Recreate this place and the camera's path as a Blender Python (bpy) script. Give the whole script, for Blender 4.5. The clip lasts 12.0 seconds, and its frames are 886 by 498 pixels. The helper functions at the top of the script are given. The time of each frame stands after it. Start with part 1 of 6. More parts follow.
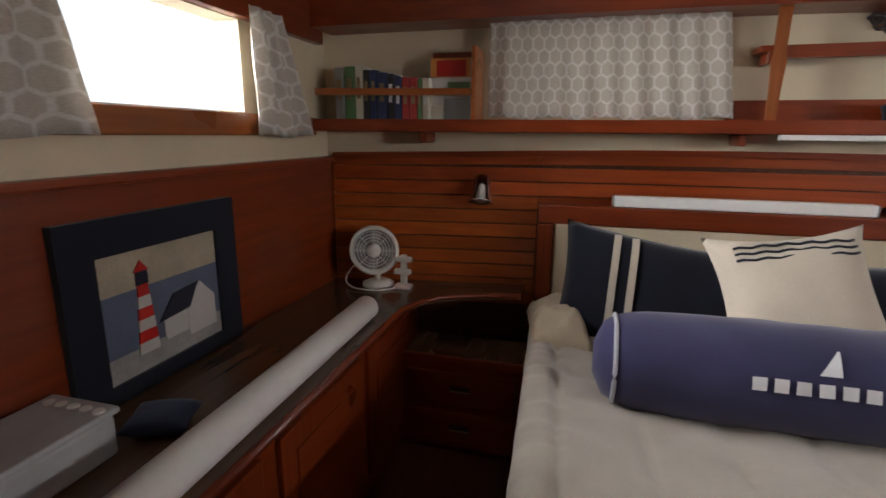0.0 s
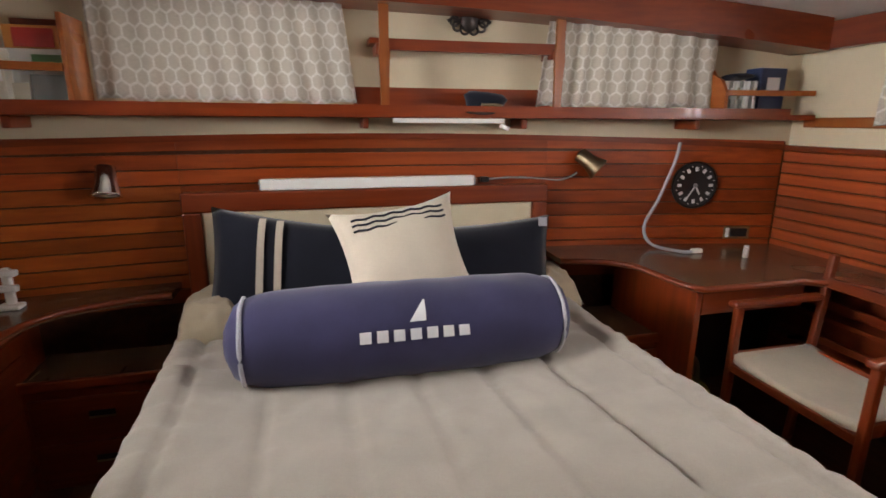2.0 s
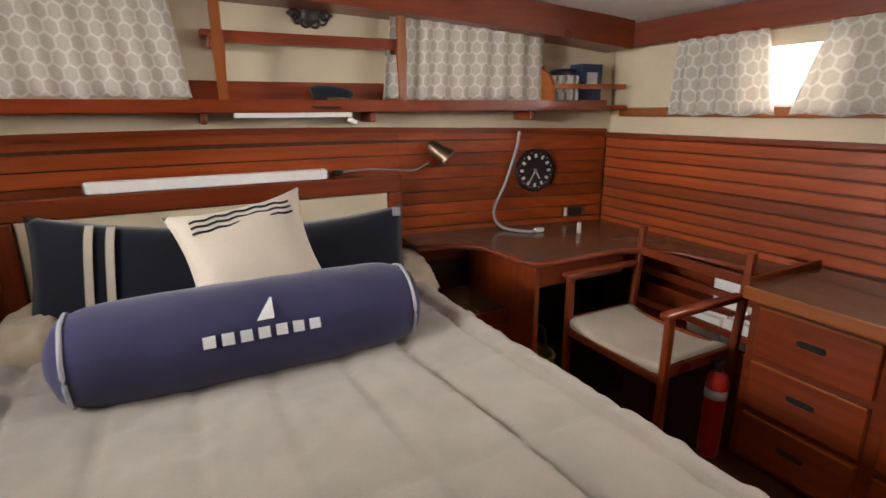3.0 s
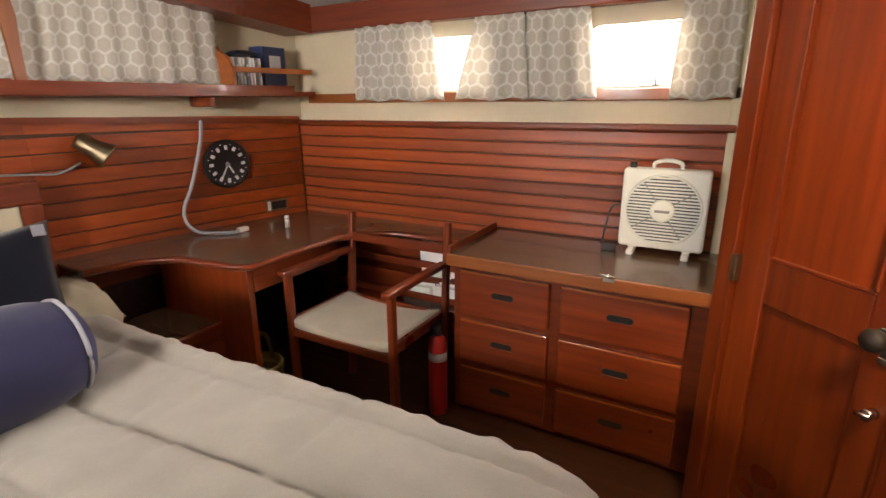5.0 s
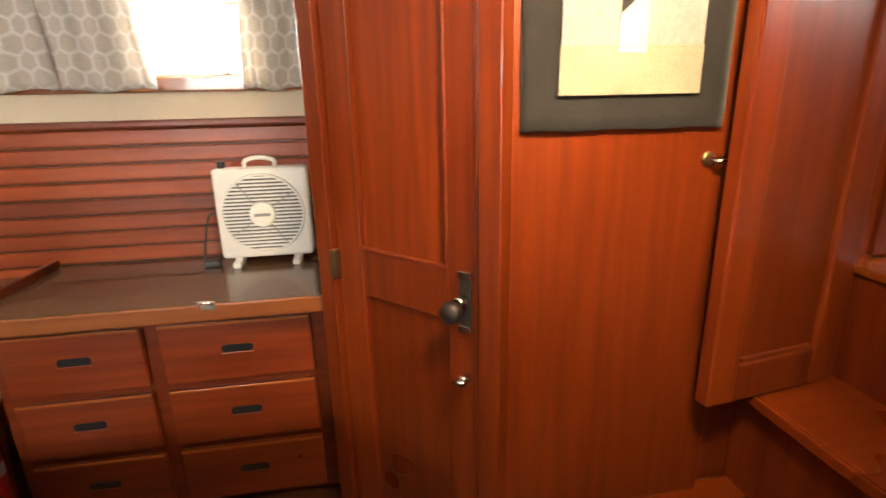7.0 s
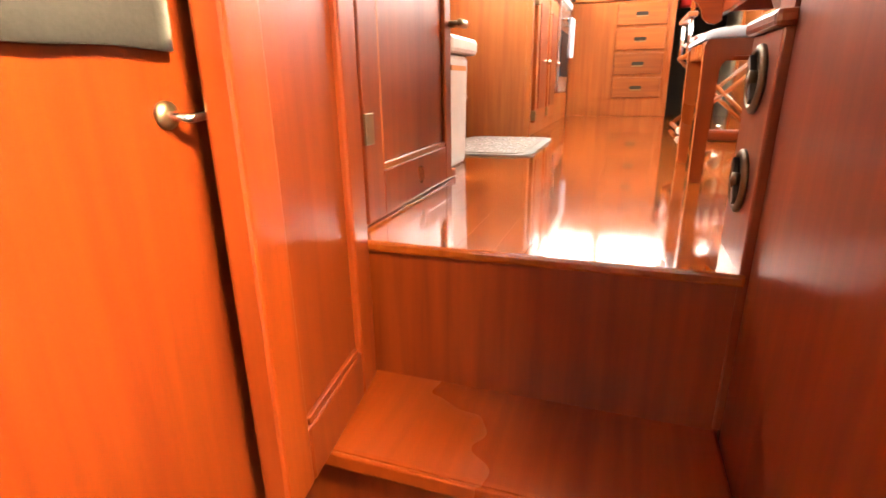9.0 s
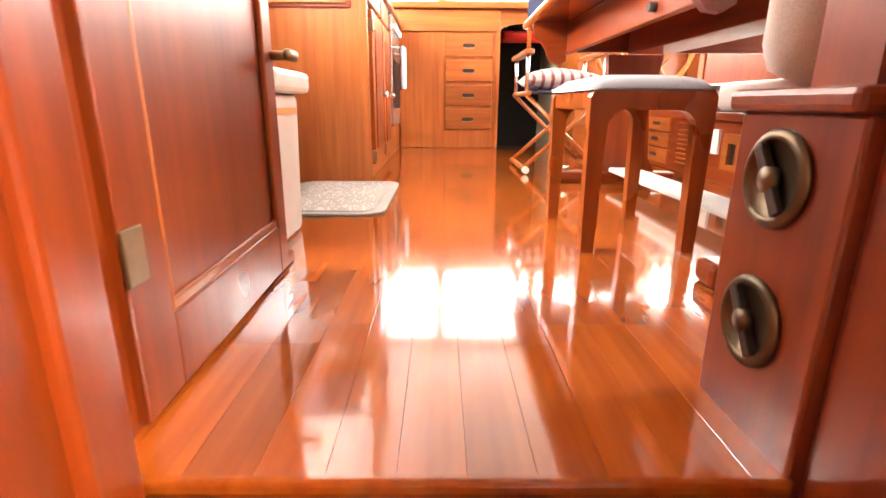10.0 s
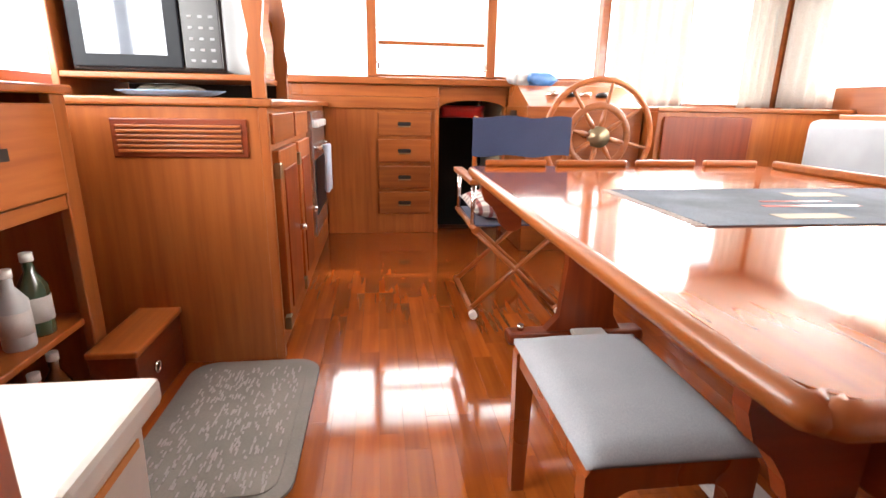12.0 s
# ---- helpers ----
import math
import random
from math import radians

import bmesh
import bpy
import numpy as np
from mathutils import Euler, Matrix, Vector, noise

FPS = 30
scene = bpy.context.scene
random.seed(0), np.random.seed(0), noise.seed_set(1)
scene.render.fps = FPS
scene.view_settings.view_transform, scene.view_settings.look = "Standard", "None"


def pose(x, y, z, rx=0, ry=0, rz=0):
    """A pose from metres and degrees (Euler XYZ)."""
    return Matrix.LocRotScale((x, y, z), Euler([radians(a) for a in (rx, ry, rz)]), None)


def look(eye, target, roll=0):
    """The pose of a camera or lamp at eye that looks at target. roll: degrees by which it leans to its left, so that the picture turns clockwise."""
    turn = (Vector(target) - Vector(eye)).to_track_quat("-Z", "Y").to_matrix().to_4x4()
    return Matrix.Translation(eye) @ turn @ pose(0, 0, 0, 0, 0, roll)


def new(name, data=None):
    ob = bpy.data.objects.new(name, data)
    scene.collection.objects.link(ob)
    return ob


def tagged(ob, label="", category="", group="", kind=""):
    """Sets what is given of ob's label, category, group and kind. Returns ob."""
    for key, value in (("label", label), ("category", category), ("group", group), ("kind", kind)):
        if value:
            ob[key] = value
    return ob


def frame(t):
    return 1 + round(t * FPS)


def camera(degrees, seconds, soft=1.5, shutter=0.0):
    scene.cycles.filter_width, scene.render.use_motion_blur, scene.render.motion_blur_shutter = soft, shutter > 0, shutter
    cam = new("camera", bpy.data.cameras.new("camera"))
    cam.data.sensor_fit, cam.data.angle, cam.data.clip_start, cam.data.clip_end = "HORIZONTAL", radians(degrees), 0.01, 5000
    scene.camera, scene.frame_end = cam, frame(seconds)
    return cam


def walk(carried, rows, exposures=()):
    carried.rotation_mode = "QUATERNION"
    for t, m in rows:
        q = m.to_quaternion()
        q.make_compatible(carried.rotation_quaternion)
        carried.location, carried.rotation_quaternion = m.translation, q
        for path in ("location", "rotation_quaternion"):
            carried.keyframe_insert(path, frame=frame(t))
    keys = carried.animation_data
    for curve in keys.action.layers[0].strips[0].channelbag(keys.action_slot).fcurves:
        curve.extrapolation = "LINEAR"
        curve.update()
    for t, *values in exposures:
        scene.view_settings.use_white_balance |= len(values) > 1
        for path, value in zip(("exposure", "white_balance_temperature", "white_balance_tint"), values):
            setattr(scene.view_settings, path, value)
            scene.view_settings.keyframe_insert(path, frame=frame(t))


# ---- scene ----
cam = camera(82.7, 12.0, 1.5, 0.2)
PATH = [
    (0, (0.086, 0.532, 0.477), (-0.422, 2.415, 0.033), 0.5),
    (0.5, (0.177, 0.553, 0.489), (-0.068, 2.484, 0.031), 0.9),
    (1, (0.297, 0.554, 0.471), (0.29, 2.502, 0.015), 1.0),
    (1.5, (0.416, 0.549, 0.486), (0.634, 2.477, 0.0), 0.8),
    (2, (0.475, 0.522, 0.47), (0.948, 2.402, -0.019), 0.3),
    (2.5, (0.523, 0.476, 0.509), (1.22, 2.274, -0.023), -0.1),
    (3, (0.583, 0.418, 0.489), (1.471, 2.131, -0.04), -0.4),
    (5, (0.665, 0.515, 0.453), (2.338, 1.457, -0.108), -0.5),
    (5.5, (0.675, 0.499, 0.441), (2.465, 1.227, -0.077), -0.8),
    (6, (0.752, 0.433, 0.43), (2.633, 0.925, -0.038), -0.9),
    (6.5, (0.895, 0.374, 0.416), (2.831, 0.537, -0.06), -1.1),
    (7, (0.956, 0.368, 0.406), (2.85, 0.068, -0.162), -1.3),
    (7.4, (0.992, 0.366, 0.388), (2.755, -0.316, -0.264), -0.5),
    (7.7, (1.015, 0.34, 0.366), (2.665, -0.564, -0.313), -0.4),
    (9.3, (1.56, -0.039, 0.298), (1.919, -1.903, -0.332), 0.1),
    (9.5, (1.601, -0.127, 0.325), (1.807, -2.012, -0.311), 1.1),
    (10, (1.63, -0.364, 0.377), (1.617, -2.285, -0.18), 0.4),
    (10.5, (1.63, -0.599, 0.521), (1.5, -2.522, -0.012), 0.6),
    (11, (1.618, -0.764, 0.653), (1.409, -2.686, 0.14), 0.9),
    (11.5, (1.609, -0.88, 0.839), (1.371, -2.788, 0.289), 1.1),
    (12, (1.587, -0.988, 0.97), (1.341, -2.896, 0.424), 1.0),
]
# exposure follows the light of each space
EXPOSURES = ((0.0, -1.1, 6300, 12), (1.5, -0.7, 6450, 12), (3.0, -0.6, 6550, 12), (5.0, -0.35, 6900, 12), (6.0, -0.4, 7000, 12), (7.0, -0.1, 7100, 12), (7.7, 0.75, 7300, 12), (9.3, 1.95, 7400, 12),
             (9.6, 2.0, 7300, 12), (10.5, 1.45, 6900, 11), (11.0, 1.15, 6650, 10), (11.5, 0.85, 6450, 10), (12.0, 0.3, 6450, 10))
walk(cam, [(t, look(eye, aim, lean)) for t, eye, aim, lean in PATH], EXPOSURES)

# ---- world and light ----
world = bpy.data.worlds.new("sky")
scene.world = world
world.use_nodes = True
wn = world.node_tree.nodes
sky = wn.new("ShaderNodeTexSky")
sky.sky_type, sky.sun_disc, sky.sun_elevation, sky.sun_rotation = "NISHITA", False, radians(48), radians(200)
wn["Background"].inputs["Strength"].default_value = 0.15
world.node_tree.links.new(sky.outputs[0], wn["Background"].inputs["Color"])
sun = new("sun", bpy.data.lights.new("sun", "SUN"))
sun.data.energy, sun.data.angle, sun.data.color = 2.0, radians(1.0), (1.0, 0.95, 0.88)
sun.matrix_world = look((0, 0, 10), (0.5, 8.0, -1.0))


def window_light(name, eye, target, w, h, power, color=(1.0, 0.98, 0.95), spread=180):
    lamp = new(name, bpy.data.lights.new(name, "AREA"))
    lamp.data.shape, lamp.data.size, lamp.data.size_y, lamp.data.energy, lamp.data.color = "RECTANGLE", w, h, power, color
    lamp.data.spread = radians(spread)
    lamp.matrix_world = look(eye, target)
    return lamp


window_light("light_cabin_window", (-1.24, 1.80, 0.71), (2.9, 2.15, -0.10), 0.72, 0.36, 40, spread=88)
window_light("light_cabin_window", (2.99, 1.69, 0.63), (-1.0, 2.9, 0.0), 0.34, 0.22, 22, spread=130)
window_light("light_cabin_window", (2.99, 0.87, 0.63), (-1.0, 2.8, 0.0), 0.38, 0.22, 27, spread=130)
window_light("light_transom_window", (0.16, 3.12, 0.76), (0.16, 0, 0.70), 0.86, 0.34, 3.0)
window_light("light_transom_window", (1.98, 3.06, 0.76), (1.85, 0, 0.70), 0.70, 0.34, 2.6)
# added warm fill under the ceiling for the quilt bulkhead; no hatch is built
window_light("fill_bulkhead", (1.15, 0.02, 1.05), (1.95, -0.06, 0.42), 0.24, 0.24, 15.0, (1.0, 0.78, 0.48), 84)
window_light("light_windscreen", (1.20, -5.06, 1.52), (1.20, 0, 0.9), 0.84, 0.66, 10)
window_light("light_windscreen", (1.98, -5.06, 1.52), (1.98, 0, 0.9), 0.62, 0.66, 7)
window_light("light_windscreen", (0.38, -5.06, 1.52), (0.38, 0, 0.9), 0.66, 0.66, 7)
window_light("light_saloon_side", (2.90, -1.75, 1.42), (1.9, -2.6, 0.6), 1.0, 0.70, 45)
window_light("light_saloon_side", (2.90, -3.30, 1.42), (0, -3.3, 0.9), 1.8, 0.70, 60)
window_light("light_saloon_side", (-1.75, -1.80, 1.42), (2.2, -3.0, 0.5), 1.1, 0.80, 105)
window_light("light_saloon_side", (-1.75, -3.40, 1.42), (2, -3.0, 0.6), 2.0, 0.80, 85)
window_light("light_side_door", (-0.56, -4.62, 1.42), (0.4, -2.2, 0.6), 0.5, 0.80, 40)

# ---- materials ----


def base_mat(name, rough=0.5, metal=0.0, coat=0.0, spec=0.5):
    m = bpy.data.materials.new(name)
    m.use_nodes = True
    b = m.node_tree.nodes["Principled BSDF"]
    b.inputs["Roughness"].default_value, b.inputs["Metallic"].default_value = rough, metal
    b.inputs["Coat Weight"].default_value, b.inputs["Coat Roughness"].default_value = coat, 0.06
    b.inputs["Specular IOR Level"].default_value = spec
    return m, m.node_tree.nodes, m.node_tree.links, b


def noise_node(n, l, scale, detail=4.0, stretch=(1, 1, 1), coords="Object"):
    tc, mp, nz = n.new("ShaderNodeTexCoord"), n.new("ShaderNodeMapping"), n.new("ShaderNodeTexNoise")
    mp.inputs["Scale"].default_value = stretch
    nz.inputs["Scale"].default_value, nz.inputs["Detail"].default_value = scale, detail
    l.new(tc.outputs[coords], mp.inputs[0])
    l.new(mp.outputs[0], nz.inputs["Vector"])
    return nz


def ramp(n, l, fac, stops):
    r = n.new("ShaderNodeValToRGB")
    while len(r.color_ramp.elements) < len(stops):
        r.color_ramp.elements.new(0.5)
    for e, (p, c) in zip(r.color_ramp.elements, stops):
        e.position, e.color = p, (*c, 1)
    l.new(fac, r.inputs[0])
    return r


def mixed(n, l, kind, fac, a, b):
    m = n.new("ShaderNodeMixRGB")
    m.blend_type = kind
    m.inputs[0].default_value = fac
    l.new(a, m.inputs[1])
    l.new(b, m.inputs[2])
    return m


def bumped(n, l, b, height, strength, distance=0.002):
    bp = n.new("ShaderNodeBump")
    bp.inputs["Strength"].default_value, bp.inputs["Distance"].default_value = strength, distance
    l.new(height, bp.inputs["Height"])
    l.new(bp.outputs[0], b.inputs["Normal"])


def wood(name, dark, light, axis, rough=0.34, coat=0.18, vary=0.22):
    """Varnished timber with its grain along one axis."""
    m, n, l, b = base_mat(name, rough, 0, coat)
    st = [9.0, 9.0, 9.0]
    st["xyz".index(axis)] = 0.5
    grain = noise_node(n, l, 4.0, 8.0, st)
    cloud = noise_node(n, l, 2.2, 3.0)
    mid = tuple((a + c) / 2 for a, c in zip(dark, light))
    col = ramp(n, l, grain.outputs[0], ((0.25, dark), (0.5, mid), (0.75, light)))
    stain = ramp(n, l, cloud.outputs[0], ((0.12, (0.55, 0.50, 0.47)), (0.88, (1.0, 1.0, 1.0))))
    mx = mixed(n, l, "MULTIPLY", 0.7, col.outputs[0], stain.outputs[0])
    info = n.new("ShaderNodeObjectInfo")
    rnd = ramp(n, l, info.outputs["Random"], ((0.0, (1 - vary,) * 3), (1.0, (1.0 + vary * 0.5,) * 3)))
    out = mixed(n, l, "MULTIPLY", 1.0, mx.outputs[0], rnd.outputs[0])
    l.new(out.outputs[0], b.inputs["Base Color"])
    rr = ramp(n, l, cloud.outputs[0], ((0.12, (rough * 0.6,) * 3), (0.88, (rough * 1.45,) * 3)))
    l.new(rr.outputs[0], b.inputs["Roughness"])
    bumped(n, l, b, grain.outputs[0], 0.12, 0.001)
    return m


def plain(name, color, rough=0.5, metal=0.0, coat=0.0, var=0.12, scale=8.0, bump=0.08):
    m, n, l, b = base_mat(name, rough, metal, coat)
    nz = noise_node(n, l, scale, 6.0)
    lo, hi = tuple(c * (1 - var) for c in color), tuple(min(1, c * (1 + var * 0.6)) for c in color)
    r = ramp(n, l, nz.outputs[0], ((0.3, lo), (0.7, hi)))
    l.new(r.outputs[0], b.inputs["Base Color"])
    fine = noise_node(n, l, scale * 18, 3.0)
    bumped(n, l, b, fine.outputs[0], bump, 0.001)
    return m


def cloth(name, color, weave=700.0, rough=0.9, sheen=0.2, var=0.15):
    m, n, l, b = base_mat(name, rough, 0, 0, 0.2)
    b.inputs["Sheen Weight"].default_value = sheen
    big, fine = noise_node(n, l, 5.0, 5.0), noise_node(n, l, weave, 2.0)
    r = ramp(n, l, big.outputs[0], ((0.3, tuple(c * (1 - var) for c in color)), (0.7, color)))
    f = ramp(n, l, fine.outputs[0], ((0.3, (0.85,) * 3), (0.7, (1.05,) * 3)))
    mx = mixed(n, l, "MULTIPLY", 0.8, r.outputs[0], f.outputs[0])
    l.new(mx.outputs[0], b.inputs["Base Color"])
    bumped(n, l, b, fine.outputs[0], 0.15, 0.001)
    return m


def vec_node(n, l, op, a, b=None):
    v = n.new("ShaderNodeVectorMath")
    v.operation = op
    for k, src in enumerate((a, b)):
        if isinstance(src, tuple):
            v.inputs[k].default_value = src
        elif src is not None:
            l.new(src, v.inputs[k])
    return v


def num_node(n, l, op, a, b):
    v = n.new("ShaderNodeMath")
    v.operation = op
    for k, src in enumerate((a, b)):
        if isinstance(src, float):
            v.inputs[k].default_value = src
        else:
            l.new(src, v.inputs[k])
    return v.outputs[0]


def curtain_cloth(name, base, line, cell=0.062, see_through=0.32):
    """Thin curtain with a printed honeycomb; light passes through it."""
    m, n, l, b = base_mat(name, 0.9, 0, 0, 0.1)
    tc = n.new("ShaderNodeTexCoord")
    big, half = (1.0, 1.7320508, 1.0), (0.5, 0.8660254, 0.5)
    p = vec_node(n, l, "MULTIPLY_ADD", tc.outputs["UV"], (1 / cell, 1 / cell, 0.0))
    p.inputs[2].default_value = (20.0, 20.0, 0.5)
    a = vec_node(n, l, "SUBTRACT", vec_node(n, l, "MODULO", p.outputs[0], big).outputs[0], half)
    c = vec_node(n, l, "SUBTRACT", vec_node(n, l, "MODULO", vec_node(n, l, "SUBTRACT", p.outputs[0], (0.5, 0.8660254, 0.0)).outputs[0], big).outputs[0], half)
    la, lc = vec_node(n, l, "LENGTH", a.outputs[0]), vec_node(n, l, "LENGTH", c.outputs[0])
    pick = n.new("ShaderNodeMixRGB")
    l.new(num_node(n, l, "GREATER_THAN", la.outputs["Value"], lc.outputs["Value"]), pick.inputs[0])
    l.new(a.outputs[0], pick.inputs[1])
    l.new(c.outputs[0], pick.inputs[2])
    g = vec_node(n, l, "ABSOLUTE", pick.outputs[0])
    slope = vec_node(n, l, "DOT_PRODUCT", g.outputs[0], (0.5, 0.8660254, 0.0))
    flat = vec_node(n, l, "DOT_PRODUCT", g.outputs[0], (1.0, 0.0, 0.0))
    edge = num_node(n, l, "MAXIMUM", slope.outputs["Value"], flat.outputs["Value"])
    r = ramp(n, l, edge, ((0.385, base), (0.455, line)))
    fine = noise_node(n, l, 90.0, 4.0, (1, 1, 3))
    f = ramp(n, l, fine.outputs[0], ((0.3, (0.8,) * 3), (0.7, (1.05,) * 3)))
    mx = mixed(n, l, "MULTIPLY", 0.7, r.outputs[0], f.outputs[0])
    l.new(mx.outputs[0], b.inputs["Base Color"])
    tr, add = n.new("ShaderNodeBsdfTranslucent"), n.new("ShaderNodeMixShader")
    l.new(mx.outputs[0], tr.inputs[0])
    add.inputs[0].default_value = see_through
    l.new(b.outputs[0], add.inputs[1])
    l.new(tr.outputs[0], add.inputs[2])
    l.new(add.outputs[0], n["Material Output"].inputs[0])
    return m


def glass_mat(name):
    m, n, l, b = base_mat(name, 0.0)
    gl, tr, mx = n.new("ShaderNodeBsdfGlossy"), n.new("ShaderNodeBsdfTransparent"), n.new("ShaderNodeMixShader")
    gl.inputs["Roughness"].default_value = 0.02
    mx.inputs[0].default_value = 0.05
    l.new(tr.outputs[0], mx.inputs[1])
    l.new(gl.outputs[0], mx.inputs[2])
    l.new(mx.outputs[0], n["Material Output"].inputs[0])
    return m


RED_D, RED_L = (0.155, 0.021, 0.004), (0.275, 0.047, 0.0075)
ORA_D, ORA_L = (0.30, 0.074, 0.014), (0.47, 0.145, 0.030)
red_x = wood("mahogany_x", RED_D, RED_L, "x")
red_y = wood("mahogany_y", RED_D, RED_L, "y")
red_z = wood("mahogany_z", RED_D, RED_L, "z")
plank_x = wood("teak_plank_x", (0.24, 0.037, 0.006), (0.44, 0.085, 0.0135), "x", 0.36, 0.18, 0.4)
plank_pale = wood("teak_plank_pale", (0.36, 0.070, 0.011), (0.58, 0.145, 0.022), "x", 0.36, 0.18, 0.3)
plank_y = wood("teak_plank_y", (0.24, 0.037, 0.006), (0.44, 0.085, 0.0135), "y", 0.36, 0.18, 0.4)
ora_x = wood("teak_x", ORA_D, ORA_L, "x")
ora_y = wood("teak_y", ORA_D, ORA_L, "y")
ora_z = wood("teak_z", ORA_D, ORA_L, "z")
sole_y = wood("teak_sole", (0.27, 0.054, 0.008), (0.42, 0.105, 0.016), "y", 0.10, 0.7, 0.30)
stool_z = wood("stool_teak", (0.25, 0.050, 0.008), (0.38, 0.088, 0.014), "z", 0.3, 0.25)
tread_teak = wood("teak_tread", (0.22, 0.033, 0.005), (0.32, 0.056, 0.009), "y", 0.25, 0.3, 0.15)
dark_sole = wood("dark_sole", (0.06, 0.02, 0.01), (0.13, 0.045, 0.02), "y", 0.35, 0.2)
laminate = wood("brown_laminate", (0.10, 0.055, 0.03), (0.16, 0.09, 0.05), "y", 0.22, 0.3, 0.1)
beige = plain("cream_vinyl", (0.62, 0.53, 0.37), 0.55, var=0.08, scale=3.0, bump=0.15)
white_panel = plain("white_headliner", (0.72, 0.70, 0.66), 0.6, var=0.06)
white_plastic = plain("white_plastic", (0.80, 0.79, 0.75), 0.35, var=0.05)
grey_plastic = plain("grey_plastic", (0.25, 0.25, 0.26), 0.4)
black = plain("black_plastic", (0.015, 0.015, 0.016), 0.3)
# near-black that paints shade in the kneehole, forward passage and shelf gap
shade_black = plain("painted_shade", (0.02, 0.014, 0.01), 0.8)
chrome = plain("chrome", (0.75, 0.74, 0.72), 0.16, 1.0, var=0.05)
brass = plain("aged_brass", (0.30, 0.23, 0.14), 0.42, 1.0, var=0.35)
vent_brass = plain("tarnished_brass", (0.13, 0.10, 0.065), 0.45, 1.0, var=0.4)
iron = plain("bronze_ornament", (0.06, 0.05, 0.045), 0.45, 0.6)
quilt = cloth("cream_quilt", (0.45, 0.405, 0.345), 500)
sheet_cloth = cloth("beige_sheet", (0.50, 0.42, 0.30), 600)
cream_cloth = cloth("cream_canvas", (0.60, 0.53, 0.43), 450)
navy = cloth("navy_cotton", (0.010, 0.012, 0.022), 600, var=0.3)
purple_navy = cloth("faded_navy_canvas", (0.045, 0.042, 0.105), 500, var=0.25)
navy_line = cloth("navy_braid", (0.02, 0.02, 0.035), 400)
grey_braid = cloth("grey_braid", (0.42, 0.42, 0.46), 400)
white_print = plain("white_print", (0.72, 0.72, 0.74), 0.7)
seat_cloth = cloth("oat_upholstery", (0.50, 0.44, 0.34), 300)
grey_seat = cloth("grey_upholstery", (0.36, 0.38, 0.41), 350)
pale_cloth = cloth("pale_upholstery", (0.55, 0.53, 0.50), 350)
blue_canvas = cloth("navy_chair_canvas", (0.05, 0.065, 0.13), 300)
quilt_black = cloth("charcoal_quilt", (0.030, 0.027, 0.026), 200, var=0.5)
quilt_sky = cloth("grey_white_patch", (0.40, 0.38, 0.36), 90, var=0.35)
quilt_sand = cloth("sand_patch", (0.42, 0.36, 0.26), 150, var=0.35)
quilt_blue = cloth("slate_blue_patch", (0.11, 0.13, 0.19), 200)
mat_cloth = cloth("grey_mat", (0.22, 0.20, 0.18), 150, var=0.3)
mat_fleck = cloth("pale_fleck", (0.38, 0.35, 0.33), 150)
paper = plain("paper", (0.72, 0.71, 0.69), 0.7, var=0.05)
red_paint = plain("red_paint", (0.45, 0.02, 0.015), 0.3)
curtain_mat = curtain_cloth("honeycomb_curtain", (0.60, 0.55, 0.48), (0.78, 0.75, 0.70))
white_sheer = curtain_cloth("white_sheer_curtain", (0.84, 0.83, 0.79), (0.86, 0.85, 0.81), 0.09, 0.6)
glass = glass_mat("window_glass")
gloss_black = plain("microwave_glass", (0.012, 0.014, 0.018), 0.4, coat=0.0, bump=0.0)
blue_plastic = plain("blue_plastic", (0.05, 0.17, 0.42), 0.4)
gloss_black.node_tree.nodes["Principled BSDF"].inputs["Specular IOR Level"].default_value = 0.12
frosted = plain("frosted_plastic", (0.45, 0.46, 0.46), 0.3)

# ---- mesh helpers ----


def thing(name, loc, label, category, group="", kind=""):
    e = new(name)
    e.location = loc
    e.empty_display_size = 0.05
    return tagged(e, label, category, group, kind)


def part(name, bm, material, parent=None, label="", smooth=False):
    me = bpy.data.meshes.new(name)
    bmesh.ops.recalc_face_normals(bm, faces=bm.faces)
    if smooth:
        for f in bm.faces:
            f.smooth = True
    bm.to_mesh(me)
    bm.free()
    me.materials.append(material)
    ob = new(name, me)
    if parent:
        ob.parent = parent
        m = Matrix.Translation(parent.location)
        if parent.parent:
            m = Matrix.Translation(parent.parent.location) if parent.parent.type == "EMPTY" else Matrix()
        if parent.type == "EMPTY":
            ob.matrix_parent_inverse = m.inverted()
    if label:
        ob["label"] = label
    return ob


def box(bm, a, b, bev=0.0, m=None, seg=2):
    """A box between two corners, with rounded edges."""
    lo, hi = [min(p, q) for p, q in zip(a, b)], [max(p, q) for p, q in zip(a, b)]
    t = Matrix.Translation([(p + q) / 2 for p, q in zip(lo, hi)]) @ Matrix.Diagonal((*[q - p for p, q in zip(lo, hi)], 1))
    r = bmesh.ops.create_cube(bm, size=1, matrix=t)
    vs = r["verts"]
    if bev:
        es = list({e for v in vs for e in v.link_edges})
        bev = min(bev, min(q - p for p, q in zip(lo, hi)) * 0.45)
        g = bmesh.ops.bevel(bm, geom=es, offset=bev, segments=seg, affect="EDGES", profile=0.5)
        vs = list({v for f in g["faces"] for v in f.verts} | {v for v in vs if v.is_valid})
    if m is not None:
        bmesh.ops.transform(bm, matrix=m, verts=vs)
    return vs


def bx(name, a, b, material, parent=None, bev=0.004, label="", m=None):
    bm = bmesh.new()
    box(bm, a, b, bev, m)
    return part(name, bm, material, parent, label)


